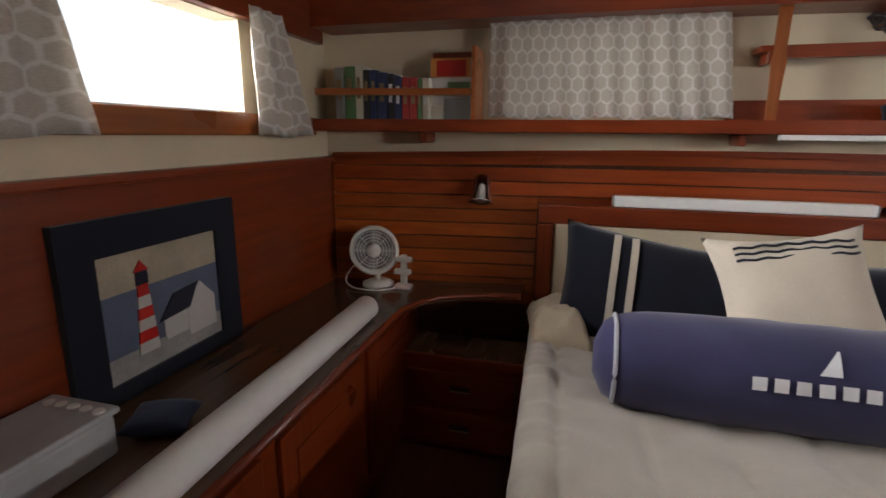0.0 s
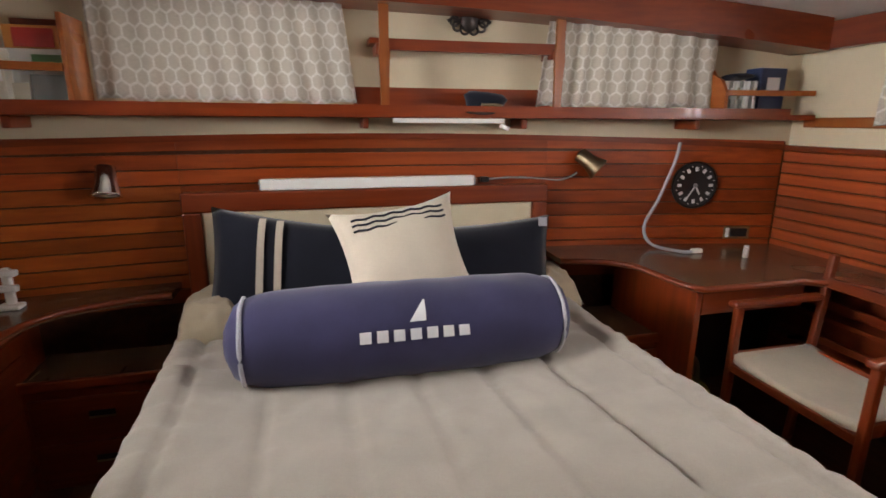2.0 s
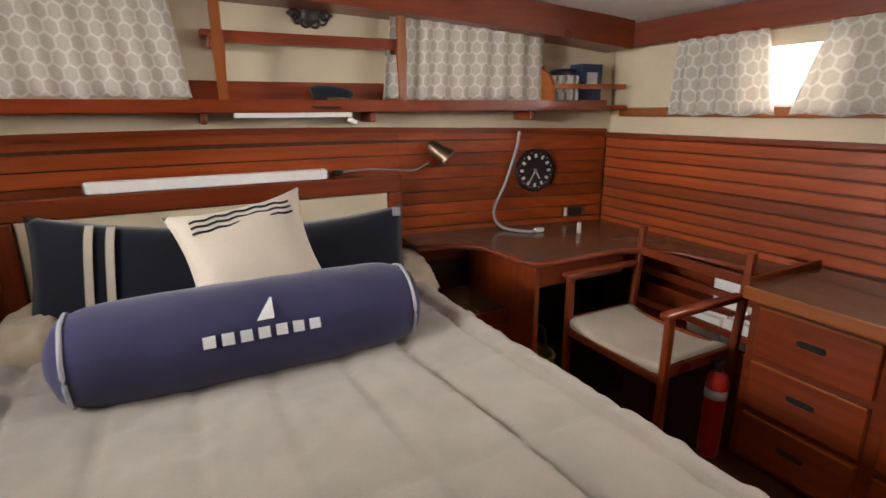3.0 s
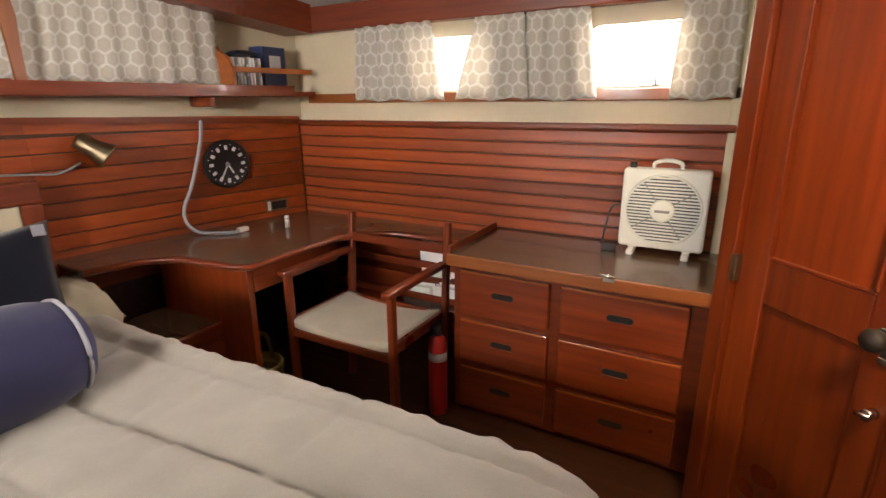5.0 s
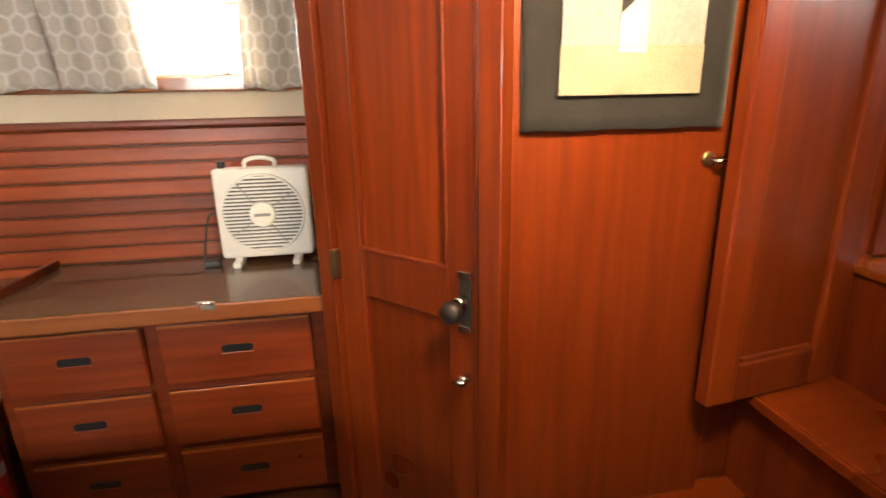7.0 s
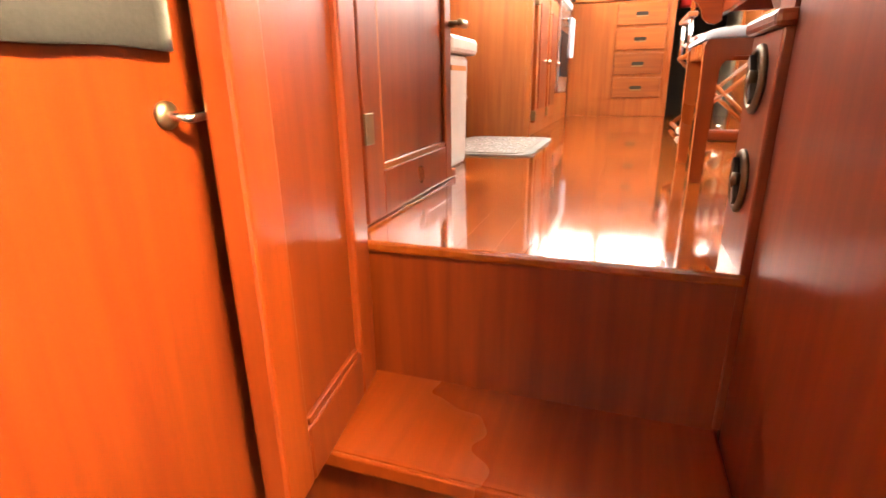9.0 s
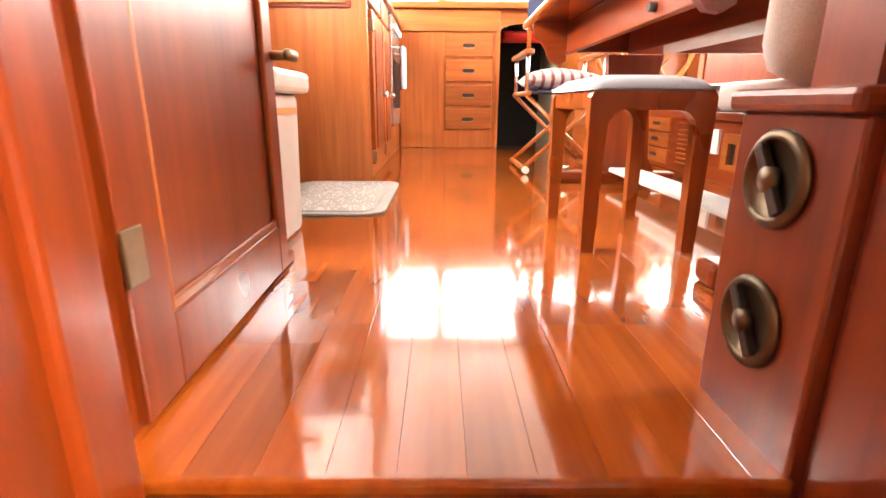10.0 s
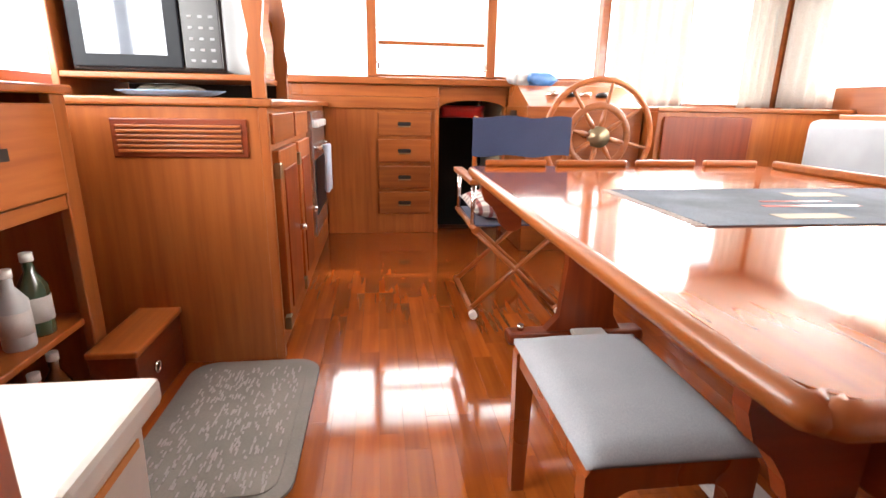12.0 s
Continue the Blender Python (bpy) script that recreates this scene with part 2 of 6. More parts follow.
def cyl(bm, p, q, r, r2=None, seg=20, cap=True):
    p, q = Vector(p), Vector(q)
    m = Matrix.Translation((p + q) / 2) @ (q - p).to_track_quat("Z", "Y").to_matrix().to_4x4()
    return bmesh.ops.create_cone(bm, cap_ends=cap, segments=seg, radius1=r, radius2=r if r2 is None else r2, depth=(q - p).length, matrix=m)["verts"]


def rod(name, p, q, r, material, parent=None, r2=None, label="", seg=20):
    bm = bmesh.new()
    cyl(bm, p, q, r, r2, seg)
    ob = part(name, bm, material, parent, label)
    for f in ob.data.polygons:
        f.use_smooth = len(f.vertices) == 4
    return ob


def tube(bm, pts, r, seg=8, closed=False):
    """A round tube along a line of points."""
    pts = [Vector(p) for p in pts]
    rings = []
    n = len(pts)
    for i, p in enumerate(pts):
        a, b = pts[(i - 1) % n if closed else max(i - 1, 0)], pts[(i + 1) % n if closed else min(i + 1, n - 1)]
        q = (b - a).to_track_quat("Z", "Y")
        rings.append([bm.verts.new(p + q @ Vector((r * math.cos(k * 2 * math.pi / seg), r * math.sin(k * 2 * math.pi / seg), 0))) for k in range(seg)])
    for i in range(n if closed else n - 1):
        a, b = rings[i], rings[(i + 1) % n]
        off = 0
        if closed and i == n - 1:
            off = min(range(seg), key=lambda s: (a[0].co - b[s].co).length)
        for k in range(seg):
            bm.faces.new((a[k], a[(k + 1) % seg], b[(k + 1 + off) % seg], b[(k + off) % seg]))
    if not closed:
        bm.faces.new(rings[0])
        bm.faces.new(rings[-1])


def curve_pts(pts, n=10):
    """A smooth line through the points."""
    ps = [Vector(p) for p in pts]
    out = []
    for i in range(len(ps) - 1):
        a, b, c, d = ps[max(i - 1, 0)], ps[i], ps[i + 1], ps[min(i + 2, len(ps) - 1)]
        for k in range(n):
            t = k / n
            out.append(0.5 * ((2 * b) + (c - a) * t + (2 * a - 5 * b + 4 * c - d) * t * t + (3 * b - a - 3 * c + d) * t ** 3))
    return out + [ps[-1]]


def torus(bm, c, R, r, m=None, n=48, seg=10, squash=1.0):
    vs0 = set(bm.verts)
    tube(bm, [(R * math.cos(2 * math.pi * i / n), R * math.sin(2 * math.pi * i / n), 0) for i in range(n)], r, seg, True)
    vs = [v for v in bm.verts if v not in vs0]
    for v in vs:
        v.co.z *= squash
    bmesh.ops.transform(bm, matrix=Matrix.Translation(c) @ (m or Matrix()), verts=vs)


def lathe(bm, prof, m=None, seg=28):
    """Turns a profile of (radius, height) round the z axis."""
    rings = []
    for r, z in prof:
        rings.append([bm.verts.new((max(r, 1e-4) * math.cos(2 * math.pi * k / seg), max(r, 1e-4) * math.sin(2 * math.pi * k / seg), z)) for k in range(seg)])
    for a, b in zip(rings, rings[1:]):
        for k in range(seg):
            bm.faces.new((a[k], a[(k + 1) % seg], b[(k + 1) % seg], b[k]))
    bm.faces.new(rings[0])
    bm.faces.new(rings[-1])
    if m is not None:
        bmesh.ops.transform(bm, matrix=m, verts=[v for r in rings for v in r])


def prism(bm, outline, thick, m=None):
    """A flat outline in x, y, pulled up to a thickness."""
    a = [bm.verts.new((x, y, 0)) for x, y in outline]
    b = [bm.verts.new((x, y, thick)) for x, y in outline]
    bm.faces.new(a[::-1])
    bm.faces.new(b)
    for i in range(len(a)):
        j = (i + 1) % len(a)
        bm.faces.new((a[i], a[j], b[j], b[i]))
    if m is not None:
        bmesh.ops.transform(bm, matrix=m, verts=a + b)


def rounded(x0, y0, x1, y1, r, n=6):
    """The outline of a rectangle with round corners; r is one radius or four."""
    rs = r if isinstance(r, tuple) else (r,) * 4
    out = []
    for (cx, cy, a0), rr in zip(((x1, y1, 0), (x0, y1, 90), (x0, y0, 180), (x1, y0, 270)), rs):
        sx, sy = (-1 if cx == x1 else 1), (-1 if cy == y1 else 1)
        for k in range(n + 1):
            a = radians(a0 + 90 * k / n)
            out.append((cx + sx * rr + rr * math.cos(a), cy + sy * rr + rr * math.sin(a)))
    return out


def aft(x):
    """Inner face of the bowed transom."""
    return 2.98 - (x - 0.75) ** 2 / 17


def bow(bm, x0, x1, z0, z1, off0, off1, n=24, zf=None):
    """A slab that follows the transom, between two offsets from its face."""
    rows = []
    for i in range(n + 1):
        x = x0 + (x1 - x0) * i / n
        dz = zf(x) if zf else 0.0
        rows.append([bm.verts.new((x, aft(x) - o, z + dz)) for o, z in ((off0, z0), (off1, z0), (off1, z1), (off0, z1))])
    for a, b in zip(rows, rows[1:]):
        for k in range(4):
            bm.faces.new((a[k], a[(k + 1) % 4], b[(k + 1) % 4], b[k]))
    bm.faces.new(rows[0][::-1])
    bm.faces.new(rows[-1])


def wall_with_holes(bm, axis, c0, c1, u0, u1, z0, z1, holes):
    """A wall across an axis ('x' or 'y') from c0 to c1 with square holes (u0, u1, z0, z1), as butted blocks."""
    us = sorted({u0, u1, *[h[0] for h in holes], *[h[1] for h in holes]})
    for a, b in zip(us, us[1:]):
        spans = sorted((h[2], h[3]) for h in holes if h[0] < (a + b) / 2 < h[1])
        z = z0
        for lo, hi in spans + [(z1, z1)]:
            if lo > z:
                box(bm, (c0, a, z) if axis == "x" else (a, c0, z), (c1, b, lo) if axis == "x" else (b, c1, lo))
            z = hi


def pillow(bm, w, h, t, m, nu=22, nv=18, pinch=0.05, sag=0.0):
    for s in (1, -1):
        g = []
        for i in range(nu + 1):
            row = []
            for j in range(nv + 1):
                u, v = -1 + 2 * i / nu, -1 + 2 * j / nv
                f = max(0.0, (1 - abs(u) ** 3.0) * (1 - abs(v) ** 3.0)) ** 0.55
                x = w / 2 * u * (1 - pinch * (1 - v * v) * abs(u))
                y = h / 2 * v * (1 - pinch * (1 - u * u) * abs(v)) - sag * (1 - u * u) * max(v, 0)
                z = s * t / 2 * f + 0.012 * f * noise.noise(Vector((x * 6, y * 6, s * 3)))
                row.append(bm.verts.new(m @ Vector((x, y, z))))
            g.append(row)
        for i in range(nu):
            for j in range(nv):
                bm.faces.new((g[i][j], g[i + 1][j], g[i + 1][j + 1], g[i][j + 1]))
    bmesh.ops.remove_doubles(bm, verts=bm.verts, dist=0.0004)


def curtain(name, p0, p1, ztop, zbot, folds, label, spread=0.0, depth=0.016, group="cabin curtains", fabric=None):
    """A gathered curtain that hangs between two points; spread moves its lower corners along it."""
    p0, p1 = Vector((*p0, 0)), Vector((*p1, 0))
    d = p1 - p0
    nrm = Vector((-d.y, d.x, 0)).normalized()
    bm = bmesh.new()
    uvl = bm.loops.layers.uv.new("UVMap")
    nu, nv = folds * 10, 14
    s0, s1 = spread if isinstance(spread, tuple) else (spread, spread)
    g, uv = [], {}
    for i in range(nu + 1):
        u = i / nu
        row = []
        for j in range(nv + 1):
            v = j / nv
            k = u + (s0 * (1 - u) + s1 * u) * v / d.length
            ph = 2 * math.pi * folds * u + 1.3 * noise.noise(Vector((u * 4, v * 0.7, p0.y * 3)))
            off = depth * (0.55 + 0.45 * v) * math.sin(ph) + 0.008 * noise.noise(Vector((u * 9, v * 3, p0.x)))
            z = ztop + (zbot - ztop) * v + 0.006 * math.sin(ph * 0.5) * v
            q = p0 + d * k + nrm * off
            vert = bm.verts.new((q.x, q.y, z))
            uv[vert] = (u * d.length * 1.35, v * (ztop - zbot))
            row.append(vert)
        g.append(row)
    for i in range(nu):
        for j in range(nv):
            f = bm.faces.new((g[i][j], g[i + 1][j], g[i + 1][j + 1], g[i][j + 1]))
            for lp in f.loops:
                lp[uvl].uv = uv[lp.vert]
    r = bmesh.ops.extrude_face_region(bm, geom=list(bm.faces))
    bmesh.ops.translate(bm, verts=[e for e in r["geom"] if isinstance(e, bmesh.types.BMVert)], vec=nrm * 0.002)
    ob = part(name, bm, fabric or curtain_mat, None, "", True)
    return tagged(ob, label, "curtain", group)

# ---- structure: aft cabin ----
FLOOR = -0.92


def st(ob, label, category):
    return tagged(ob, label, category, kind="structure")


# dark wood floor; the shade low in the cabin is in its colour too
bm = bmesh.new()
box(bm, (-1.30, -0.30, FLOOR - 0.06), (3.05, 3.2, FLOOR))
cabin_floor = st(part("floor_cabin", bm, dark_sole), "dark wooden cabin sole with shade put into its colour", "floor")

bm = bmesh.new()
wall_with_holes(bm, "x", -1.20, -1.10, -0.30, 3.2, FLOOR, 1.25, [(1.48, 2.16, 0.55, 0.86)])
st(part("wall_port", bm, beige), "cream vinyl cabin side with one window opening", "wall")
bm = bmesh.new()
box(bm, (-1.10, -0.2, FLOOR), (-1.075, 2.80, 0.345), 0.002)
st(part("panel_port", bm, red_y), "dark mahogany lower panel of the cabin side", "panel")
bm = bmesh.new()
box(bm, (-1.10, -0.2, 0.345), (-1.050, 2.79, 0.372), 0.008)
st(part("trim_port", bm, red_y), "mahogany chair rail along the cabin side", "trim")
bm = bmesh.new()
box(bm, (-1.10, -0.2, 0.862), (-1.06, 2.7, 1.20), 0.004)
st(part("fascia_port", bm, red_y), "dark mahogany fascia board above the window", "trim")

bm = bmesh.new()
wall_with_holes(bm, "x", 2.90, 3.0, 0.50, 3.2, FLOOR, 1.25, [(1.50, 1.88, 0.505, 0.745), (0.66, 1.07, 0.505, 0.745)])
st(part("wall_starboard", bm, beige), "cream vinyl cabin side with two small windows", "wall")
side_panel = st(bx("panel_starboard", (2.885, 0.50, FLOOR), (2.90, 2.72, 0.345), dark_sole, None, 0.0), "mahogany backing behind the planked side", "panel")
st(bx("trim_starboard", (2.84, 0.50, 0.335), (2.90, 2.70, 0.362), red_y, None, 0.008), "mahogany chair rail over the planking", "trim")
st(bx("trim_window_starboard", (2.872, 0.50, 0.452), (2.898, 2.62, 0.500), ora_y, None, 0.005), "wooden sill strip under the small windows", "trim")
st(bx("fascia_starboard", (2.84, 0.50, 0.812), (2.90, 2.72, 0.935), red_y, None, 0.006), "mahogany fascia board above the small windows", "trim")
bm = bmesh.new()
for ya, yb in ((1.47, 1.91), (0.63, 1.10)):
    for r0, r1, t in ((0.0, 0.028, 0.012),):
        o, i = rounded(ya, 0.478, yb, 0.772, 0.06), rounded(ya + 0.03, 0.508, yb - 0.03, 0.742, 0.045)
        a = [bm.verts.new((2.90, y, z)) for y, z in o]
        b = [bm.verts.new((2.885, y, z)) for y, z in o]
        c = [bm.verts.new((2.885, y, z)) for y, z in i]
        d = [bm.verts.new((2.94, y, z)) for y, z in i]
        for k in range(len(o)):
            j = (k + 1) % len(o)
            for p, q in ((a, b), (b, c), (c, d)):
                bm.faces.new((p[k], p[j], q[j], q[k]))
st(part("window_frame_starboard", bm, beige), "cream moulded surrounds of the small windows", "window")
for ya, yb in ((1.50, 1.88), (0.66, 1.07)):
    g = st(bx("window_starboard", (2.935, ya, 0.505), (2.941, yb, 0.745), glass, None, 0.0), "small cabin window pane with bright daylight outside", "window")
    g.visible_shadow = False
    latch = thing("window_latch", (2.93, (ya + yb) / 2 - 0.06, 0.512), "small dark window latch on the sill", "latch", "window latches")
    bx("base", (2.905, (ya + yb) / 2 - 0.075, 0.505), (2.93, (ya + yb) / 2 - 0.045, 0.513), iron, latch, 0.002)
    bx("lever", (2.912, (ya + yb) / 2 - 0.064, 0.513), (2.922, (ya + yb) / 2 - 0.056, 0.548), iron, latch, 0.002)
g = st(bx("window_port", (-1.155, 1.48, 0.55), (-1.148, 2.16, 0.86), glass, None, 0.0), "wide cabin window pane with bright daylight outside", "window")
g.visible_shadow = False
st(bx("trim_window_port", (-1.10, 1.2, 0.468), (-1.066, 2.62, 0.545), ora_y, None, 0.006), "varnished wooden sill under the wide window", "trim")

# transom
bm = bmesh.new()
for x0, x1, z0, z1 in ((-1.15, 3.0, FLOOR, 0.58), (-1.15, 3.0, 0.96, 1.30), (-1.15, -0.28, 0.58, 0.96), (0.60, 1.62, 0.58, 0.96), (2.35, 3.0, 0.58, 0.96)):
    bow(bm, x0, x1, z0, z1, -0.10, 0.0)
st(part("wall_transom", bm, beige), "bowed cream vinyl transom wall with two windows", "wall")
for x0, x1 in ((-0.28, 0.60), (1.62, 2.35)):
    bm = bmesh.new()
    bow(bm, x0, x1, 0.58, 0.96, -0.06, -0.054, 6)
    g = st(part("window_transom", bm, glass), "transom window pane behind a drawn curtain", "window")
    g.visible_shadow = False
bm = bmesh.new()
bow(bm, -1.07, 2.86, 0.372, 0.398, 0.0, 0.045, 24, lambda x: 0.02 - 0.012 * (x - 0.75) ** 2)
st(part("trim_transom", bm, red_x), "bowed mahogany chair rail on the transom", "trim")


def camber(x):
    return -0.03 * max(0.0, x - 0.6) ** 2 - 0.014 * min(0.0, x - 0.6) ** 2


bm = bmesh.new()
bow(bm, -1.06, 2.84, 0.955, 1.10, 0.0, 0.20, 24, camber)
st(part("fascia_transom", bm, red_x), "dark mahogany fascia board over the transom windows", "trim")
bm = bmesh.new()
rows = []
for i in range(25):
    x = -1.2 + 4.25 * i / 24
    z = 1.12 + camber(x) * 1.15
    rows.append([bm.verts.new(p) for p in ((x, -0.9, z), (x, 3.15, z), (x, 3.15, z + 0.05), (x, -0.9, z + 0.05))])
for a, b in zip(rows, rows[1:]):
    for k in range(4):
        bm.faces.new((a[k], a[(k + 1) % 4], b[(k + 1) % 4], b[k]))
st(part("ceiling_cabin", bm, white_panel), "white cambered cabin ceiling", "ceiling")

# forward end of the cabin, stair well
st(bx("wall_forward_port", (-1.20, -0.30, FLOOR), (1.13, -0.22, 1.2), red_z, None, 0.003), "mahogany bulkhead behind the walker", "wall")
st(bx("wall_stair_aft", (1.13, -0.80, FLOOR), (1.253, -0.22, 1.9), red_z, None, 0.006), "varnished mahogany panel beside the steps", "wall")
st(bx("wall_picture", (1.95, -0.46, FLOOR), (2.05, 0.085, 1.2), red_z, None, 0.004), "glossy red-orange mahogany bulkhead with a hanging quilt", "wall")
st(bx("wall_stair_side", (1.99, -1.30, FLOOR), (2.08, -0.46, 1.9), red_z, None, 0.003), "mahogany side of the stair well", "wall")
st(bx("wall_chest_end", (2.40, 0.40, FLOOR), (3.0, 0.498, 1.2), beige, None, 0.003), "narrow bulkhead behind the chest of drawers", "wall")
st(bx("trim_chest_corner", (2.872, 0.500, -0.14), (2.898, 0.530, 0.93), beige, None, 0.004), "cream corner strip at the bulkhead", "trim")

# unseen panels added below both floors to stop light leaking through the steps
st(bx("bulkhead_below", (-1.70, -0.90, FLOOR), (2.85, -0.84, -0.062), dark_sole, None, 0.0), "unseen panel added under the saloon floor to block stray light", "wall")
st(bx("hull_bottom", (-1.70, -1.0, FLOOR - 0.12), (3.05, 3.2, FLOOR - 0.065), dark_sole, None, 0.0), "unseen plate added below the cabin floor to block stray light", "floor")
# steps
for k, (z, y0, y1) in enumerate(((-0.61, -0.270, -0.560), (-0.304, -0.550, -0.810))):
    s = thing("stair_step", (1.6, y0, FLOOR if k == 0 else -0.61), "varnished teak companionway step with worn edge", "step", "companionway steps")
    bx("tread", (1.255, y0, z - 0.028), (1.985, y1 - 0.025, z), tread_teak, s, 0.008)
    bx("riser", (1.255, y0 - 0.022, (FLOOR if k == 0 else -0.63)), (1.985, y0 - 0.04, z - 0.028), red_z, s, 0.0)
    bx("edge_strip", (1.255, y0 + 0.001, z - 0.03), (1.985, y0 + 0.010, z - 0.002), tread_teak, s, 0.003)
st(bx("riser_saloon", (1.255, -0.825, -0.32), (1.985, -0.806, -0.022), red_z, None, 0.0), "reddish varnished riser under the saloon floor", "riser")

# companionway panel beside the steps
leaf = thing("companionway_door", (1.93, -0.6, -0.30), "open mahogany companionway door folded beside the steps", "door")
lm = Matrix.Translation((1.915, -0.585, 0)) @ Matrix.Rotation(radians(8.5), 4, "Z")
for nm, a, b in (("stile", (-0.02, -0.20, -0.30), (0.02, -0.12, 1.1)), ("stile", (-0.02, 0.12, -0.30), (0.02, 0.20, 1.1)), ("bottom_rail", (-0.02, -0.12, -0.30), (0.02, 0.12, -0.20))):
    bx(nm, a, b, red_z, leaf, 0.006, "", lm)
bx("panel", (-0.006, -0.12, -0.20), (0.006, 0.12, 1.1), red_z, leaf, 0.0, "", lm)
bx("moulding", (-0.016, -0.11, -0.204), (-0.006, 0.11, -0.188), red_y, leaf, 0.003, "", lm)

# hook
hk = thing("door_hook", (1.95, -0.385, 0.27), "brass door hook on the mahogany bulkhead", "hook")
bm = bmesh.new()
lathe(bm, ((0.016, 0), (0.016, 0.004), (0.008, 0.008)), Matrix.Translation((1.95, -0.375, 0.272)) @ Matrix.Rotation(radians(-90), 4, "Y"), 14)
part("rose", bm, brass, hk, "", True)
bm = bmesh.new()
tube(bm, curve_pts(((1.945, -0.375, 0.272), (1.925, -0.385, 0.268), (1.918, -0.415, 0.272), (1.922, -0.44, 0.268)), 6), 0.006)
part("hook_arm", bm, chrome, hk, "bright metal arm", True)

# angled cabin door
dm = Matrix.Translation((1.95, 0.08, 0)) @ Matrix.Rotation(math.atan2(0.40, 0.42), 4, "Z")
dd = thing("cabin_door", (2.16, 0.28, FLOOR), "closed panelled mahogany door set across the corner", "door")
for nm, a, b, mt in (("frame_post", (-0.01, -0.05, FLOOR), (0.045, 0.03, 1.15), red_z), ("frame_post", (0.525, -0.05, FLOOR), (0.585, 0.03, 1.15), red_z),
                     ("stile", (0.05, -0.03, FLOOR + 0.01), (0.145, 0.01, 1.1), red_z), ("stile", (0.425, -0.03, FLOOR + 0.01), (0.52, 0.01, 1.1), red_z),
                     ("mid_rail", (0.146, -0.03, -0.10), (0.424, 0.008, 0.03), red_z), ("bottom_rail", (0.146, -0.03, FLOOR + 0.01), (0.424, 0.008, FLOOR + 0.14), red_z),
                     ("upper_panel", (0.146, -0.02, 0.032), (0.424, -0.004, 1.1), red_z), ("lower_panel", (0.146, -0.02, FLOOR + 0.14), (0.424, -0.004, -0.102), red_z),
                     ("moulding", (0.05, 0.01, FLOOR + 0.01), (0.062, 0.02, 1.1), red_z), ("moulding", (0.145, -0.004, 0.030), (0.425, 0.012, 0.038), red_x),
                     ("moulding", (0.425, -0.004, 0.04), (0.434, 0.014, 1.1), red_z), ("moulding", (0.140, -0.004, 0.04), (0.148, 0.014, 1.1), red_z)):
    bx(nm, a, b, mt, dd, 0.004, "", dm)
bx("hinge", (0.510, 0.01, -0.06), (0.532, 0.033, 0.02), brass, dd, 0.003, "", dm)
bx("lock_plate", (0.074, 0.010, -0.115), (0.106, 0.017, 0.035), iron, dd, 0.002, "dark lock plate", dm)
for z in (-0.115, 0.018):
    bx("plate_end", (0.072, 0.012, z), (0.108, 0.020, z + 0.017), chrome, dd, 0.002, "chrome end of the lock plate", dm)
rod("knob_stem", dm @ Vector((0.09, 0.017, -0.035)), dm @ Vector((0.09, 0.05, -0.035)), 0.015, chrome, dd)
bm = bmesh.new()
lathe(bm, ((0.010, 0), (0.010, 0.03), (0.022, 0.04), (0.027, 0.055), (0.022, 0.068), (0.0, 0.072)), dm @ Matrix.Translation((0.090, 0.017, -0.045)) @ Matrix.Rotation(radians(-90), 4, "X"))
part("knob", bm, iron, dd, "dark round door knob", True)
rod("key_turn", dm @ Vector((0.09, 0.012, -0.235)), dm @ Vector((0.09, 0.04, -0.235)), 0.013, chrome, dd)
rod("key_lever", dm @ Vector((0.075, 0.044, -0.23)), dm @ Vector((0.108, 0.044, -0.238)), 0.006, chrome, dd)

# lighthouse quilt on the bulkhead
q = thing("wall_quilt", (1.945, -0.17, 0.33), "dark bordered quilted hanging with a striped lighthouse", "wall hanging")
bm = bmesh.new()
N = 24
vs = [[bm.verts.new((1.936 + 0.003 * noise.noise(Vector((i * 0.4, j * 0.4, 0))), 0.052 - 0.44 * i / N, 0.340 + 0.70 * j / N + 0.0015 * math.sin(i * 0.7))) for j in range(N + 1)] for i in range(N + 1)]
for i in range(N):
    for j in range(N):
        bm.faces.new((vs[i][j], vs[i + 1][j], vs[i + 1][j + 1], vs[i][j + 1]))
r = bmesh.ops.extrude_face_region(bm, geom=list(bm.faces))
bmesh.ops.translate(bm, verts=[e for e in r["geom"] if isinstance(e, bmesh.types.BMVert)], vec=(0.010, 0, 0))
part("border", bm, quilt_black, q, "", True)
bx("sky_patch", (1.928, -0.022, 0.500), (1.932, -0.318, 0.98), quilt_sky, q, 0.001)
bx("ground_patch", (1.927, -0.020, 0.408), (1.932, -0.320, 0.500), quilt_sand, q, 0.001)
bx("house_patch", (1.9245, -0.135, 0.485), (1.927, -0.195, 0.545), pale_cloth, q, 0.001)
bm = bmesh.new()
prism(bm, ((-0.136, 0.545), (-0.194, 0.545), (-0.190, 0.96), (-0.140, 0.96)), 0.003, Matrix(((0, 0, 1, 1.9245), (1, 0, 0, 0), (0, 1, 0, 0), (0, 0, 0, 1))))
part("tower_patch", bm, pale_cloth, q)
for k in range(4):
    z = 0.555 + k * 0.105
    bm = bmesh.new()
    prism(bm, ((-0.137, z + 0.0), (-0.137, z + 0.05), (-0.193, z + 0.10), (-0.193, z + 0.05)), 0.002, Matrix(((0, 0, 1, 1.9222), (1, 0, 0, 0), (0, 1, 0, 0), (0, 0, 0, 1))))
    part("stripe_patch", bm, quilt_black, q)

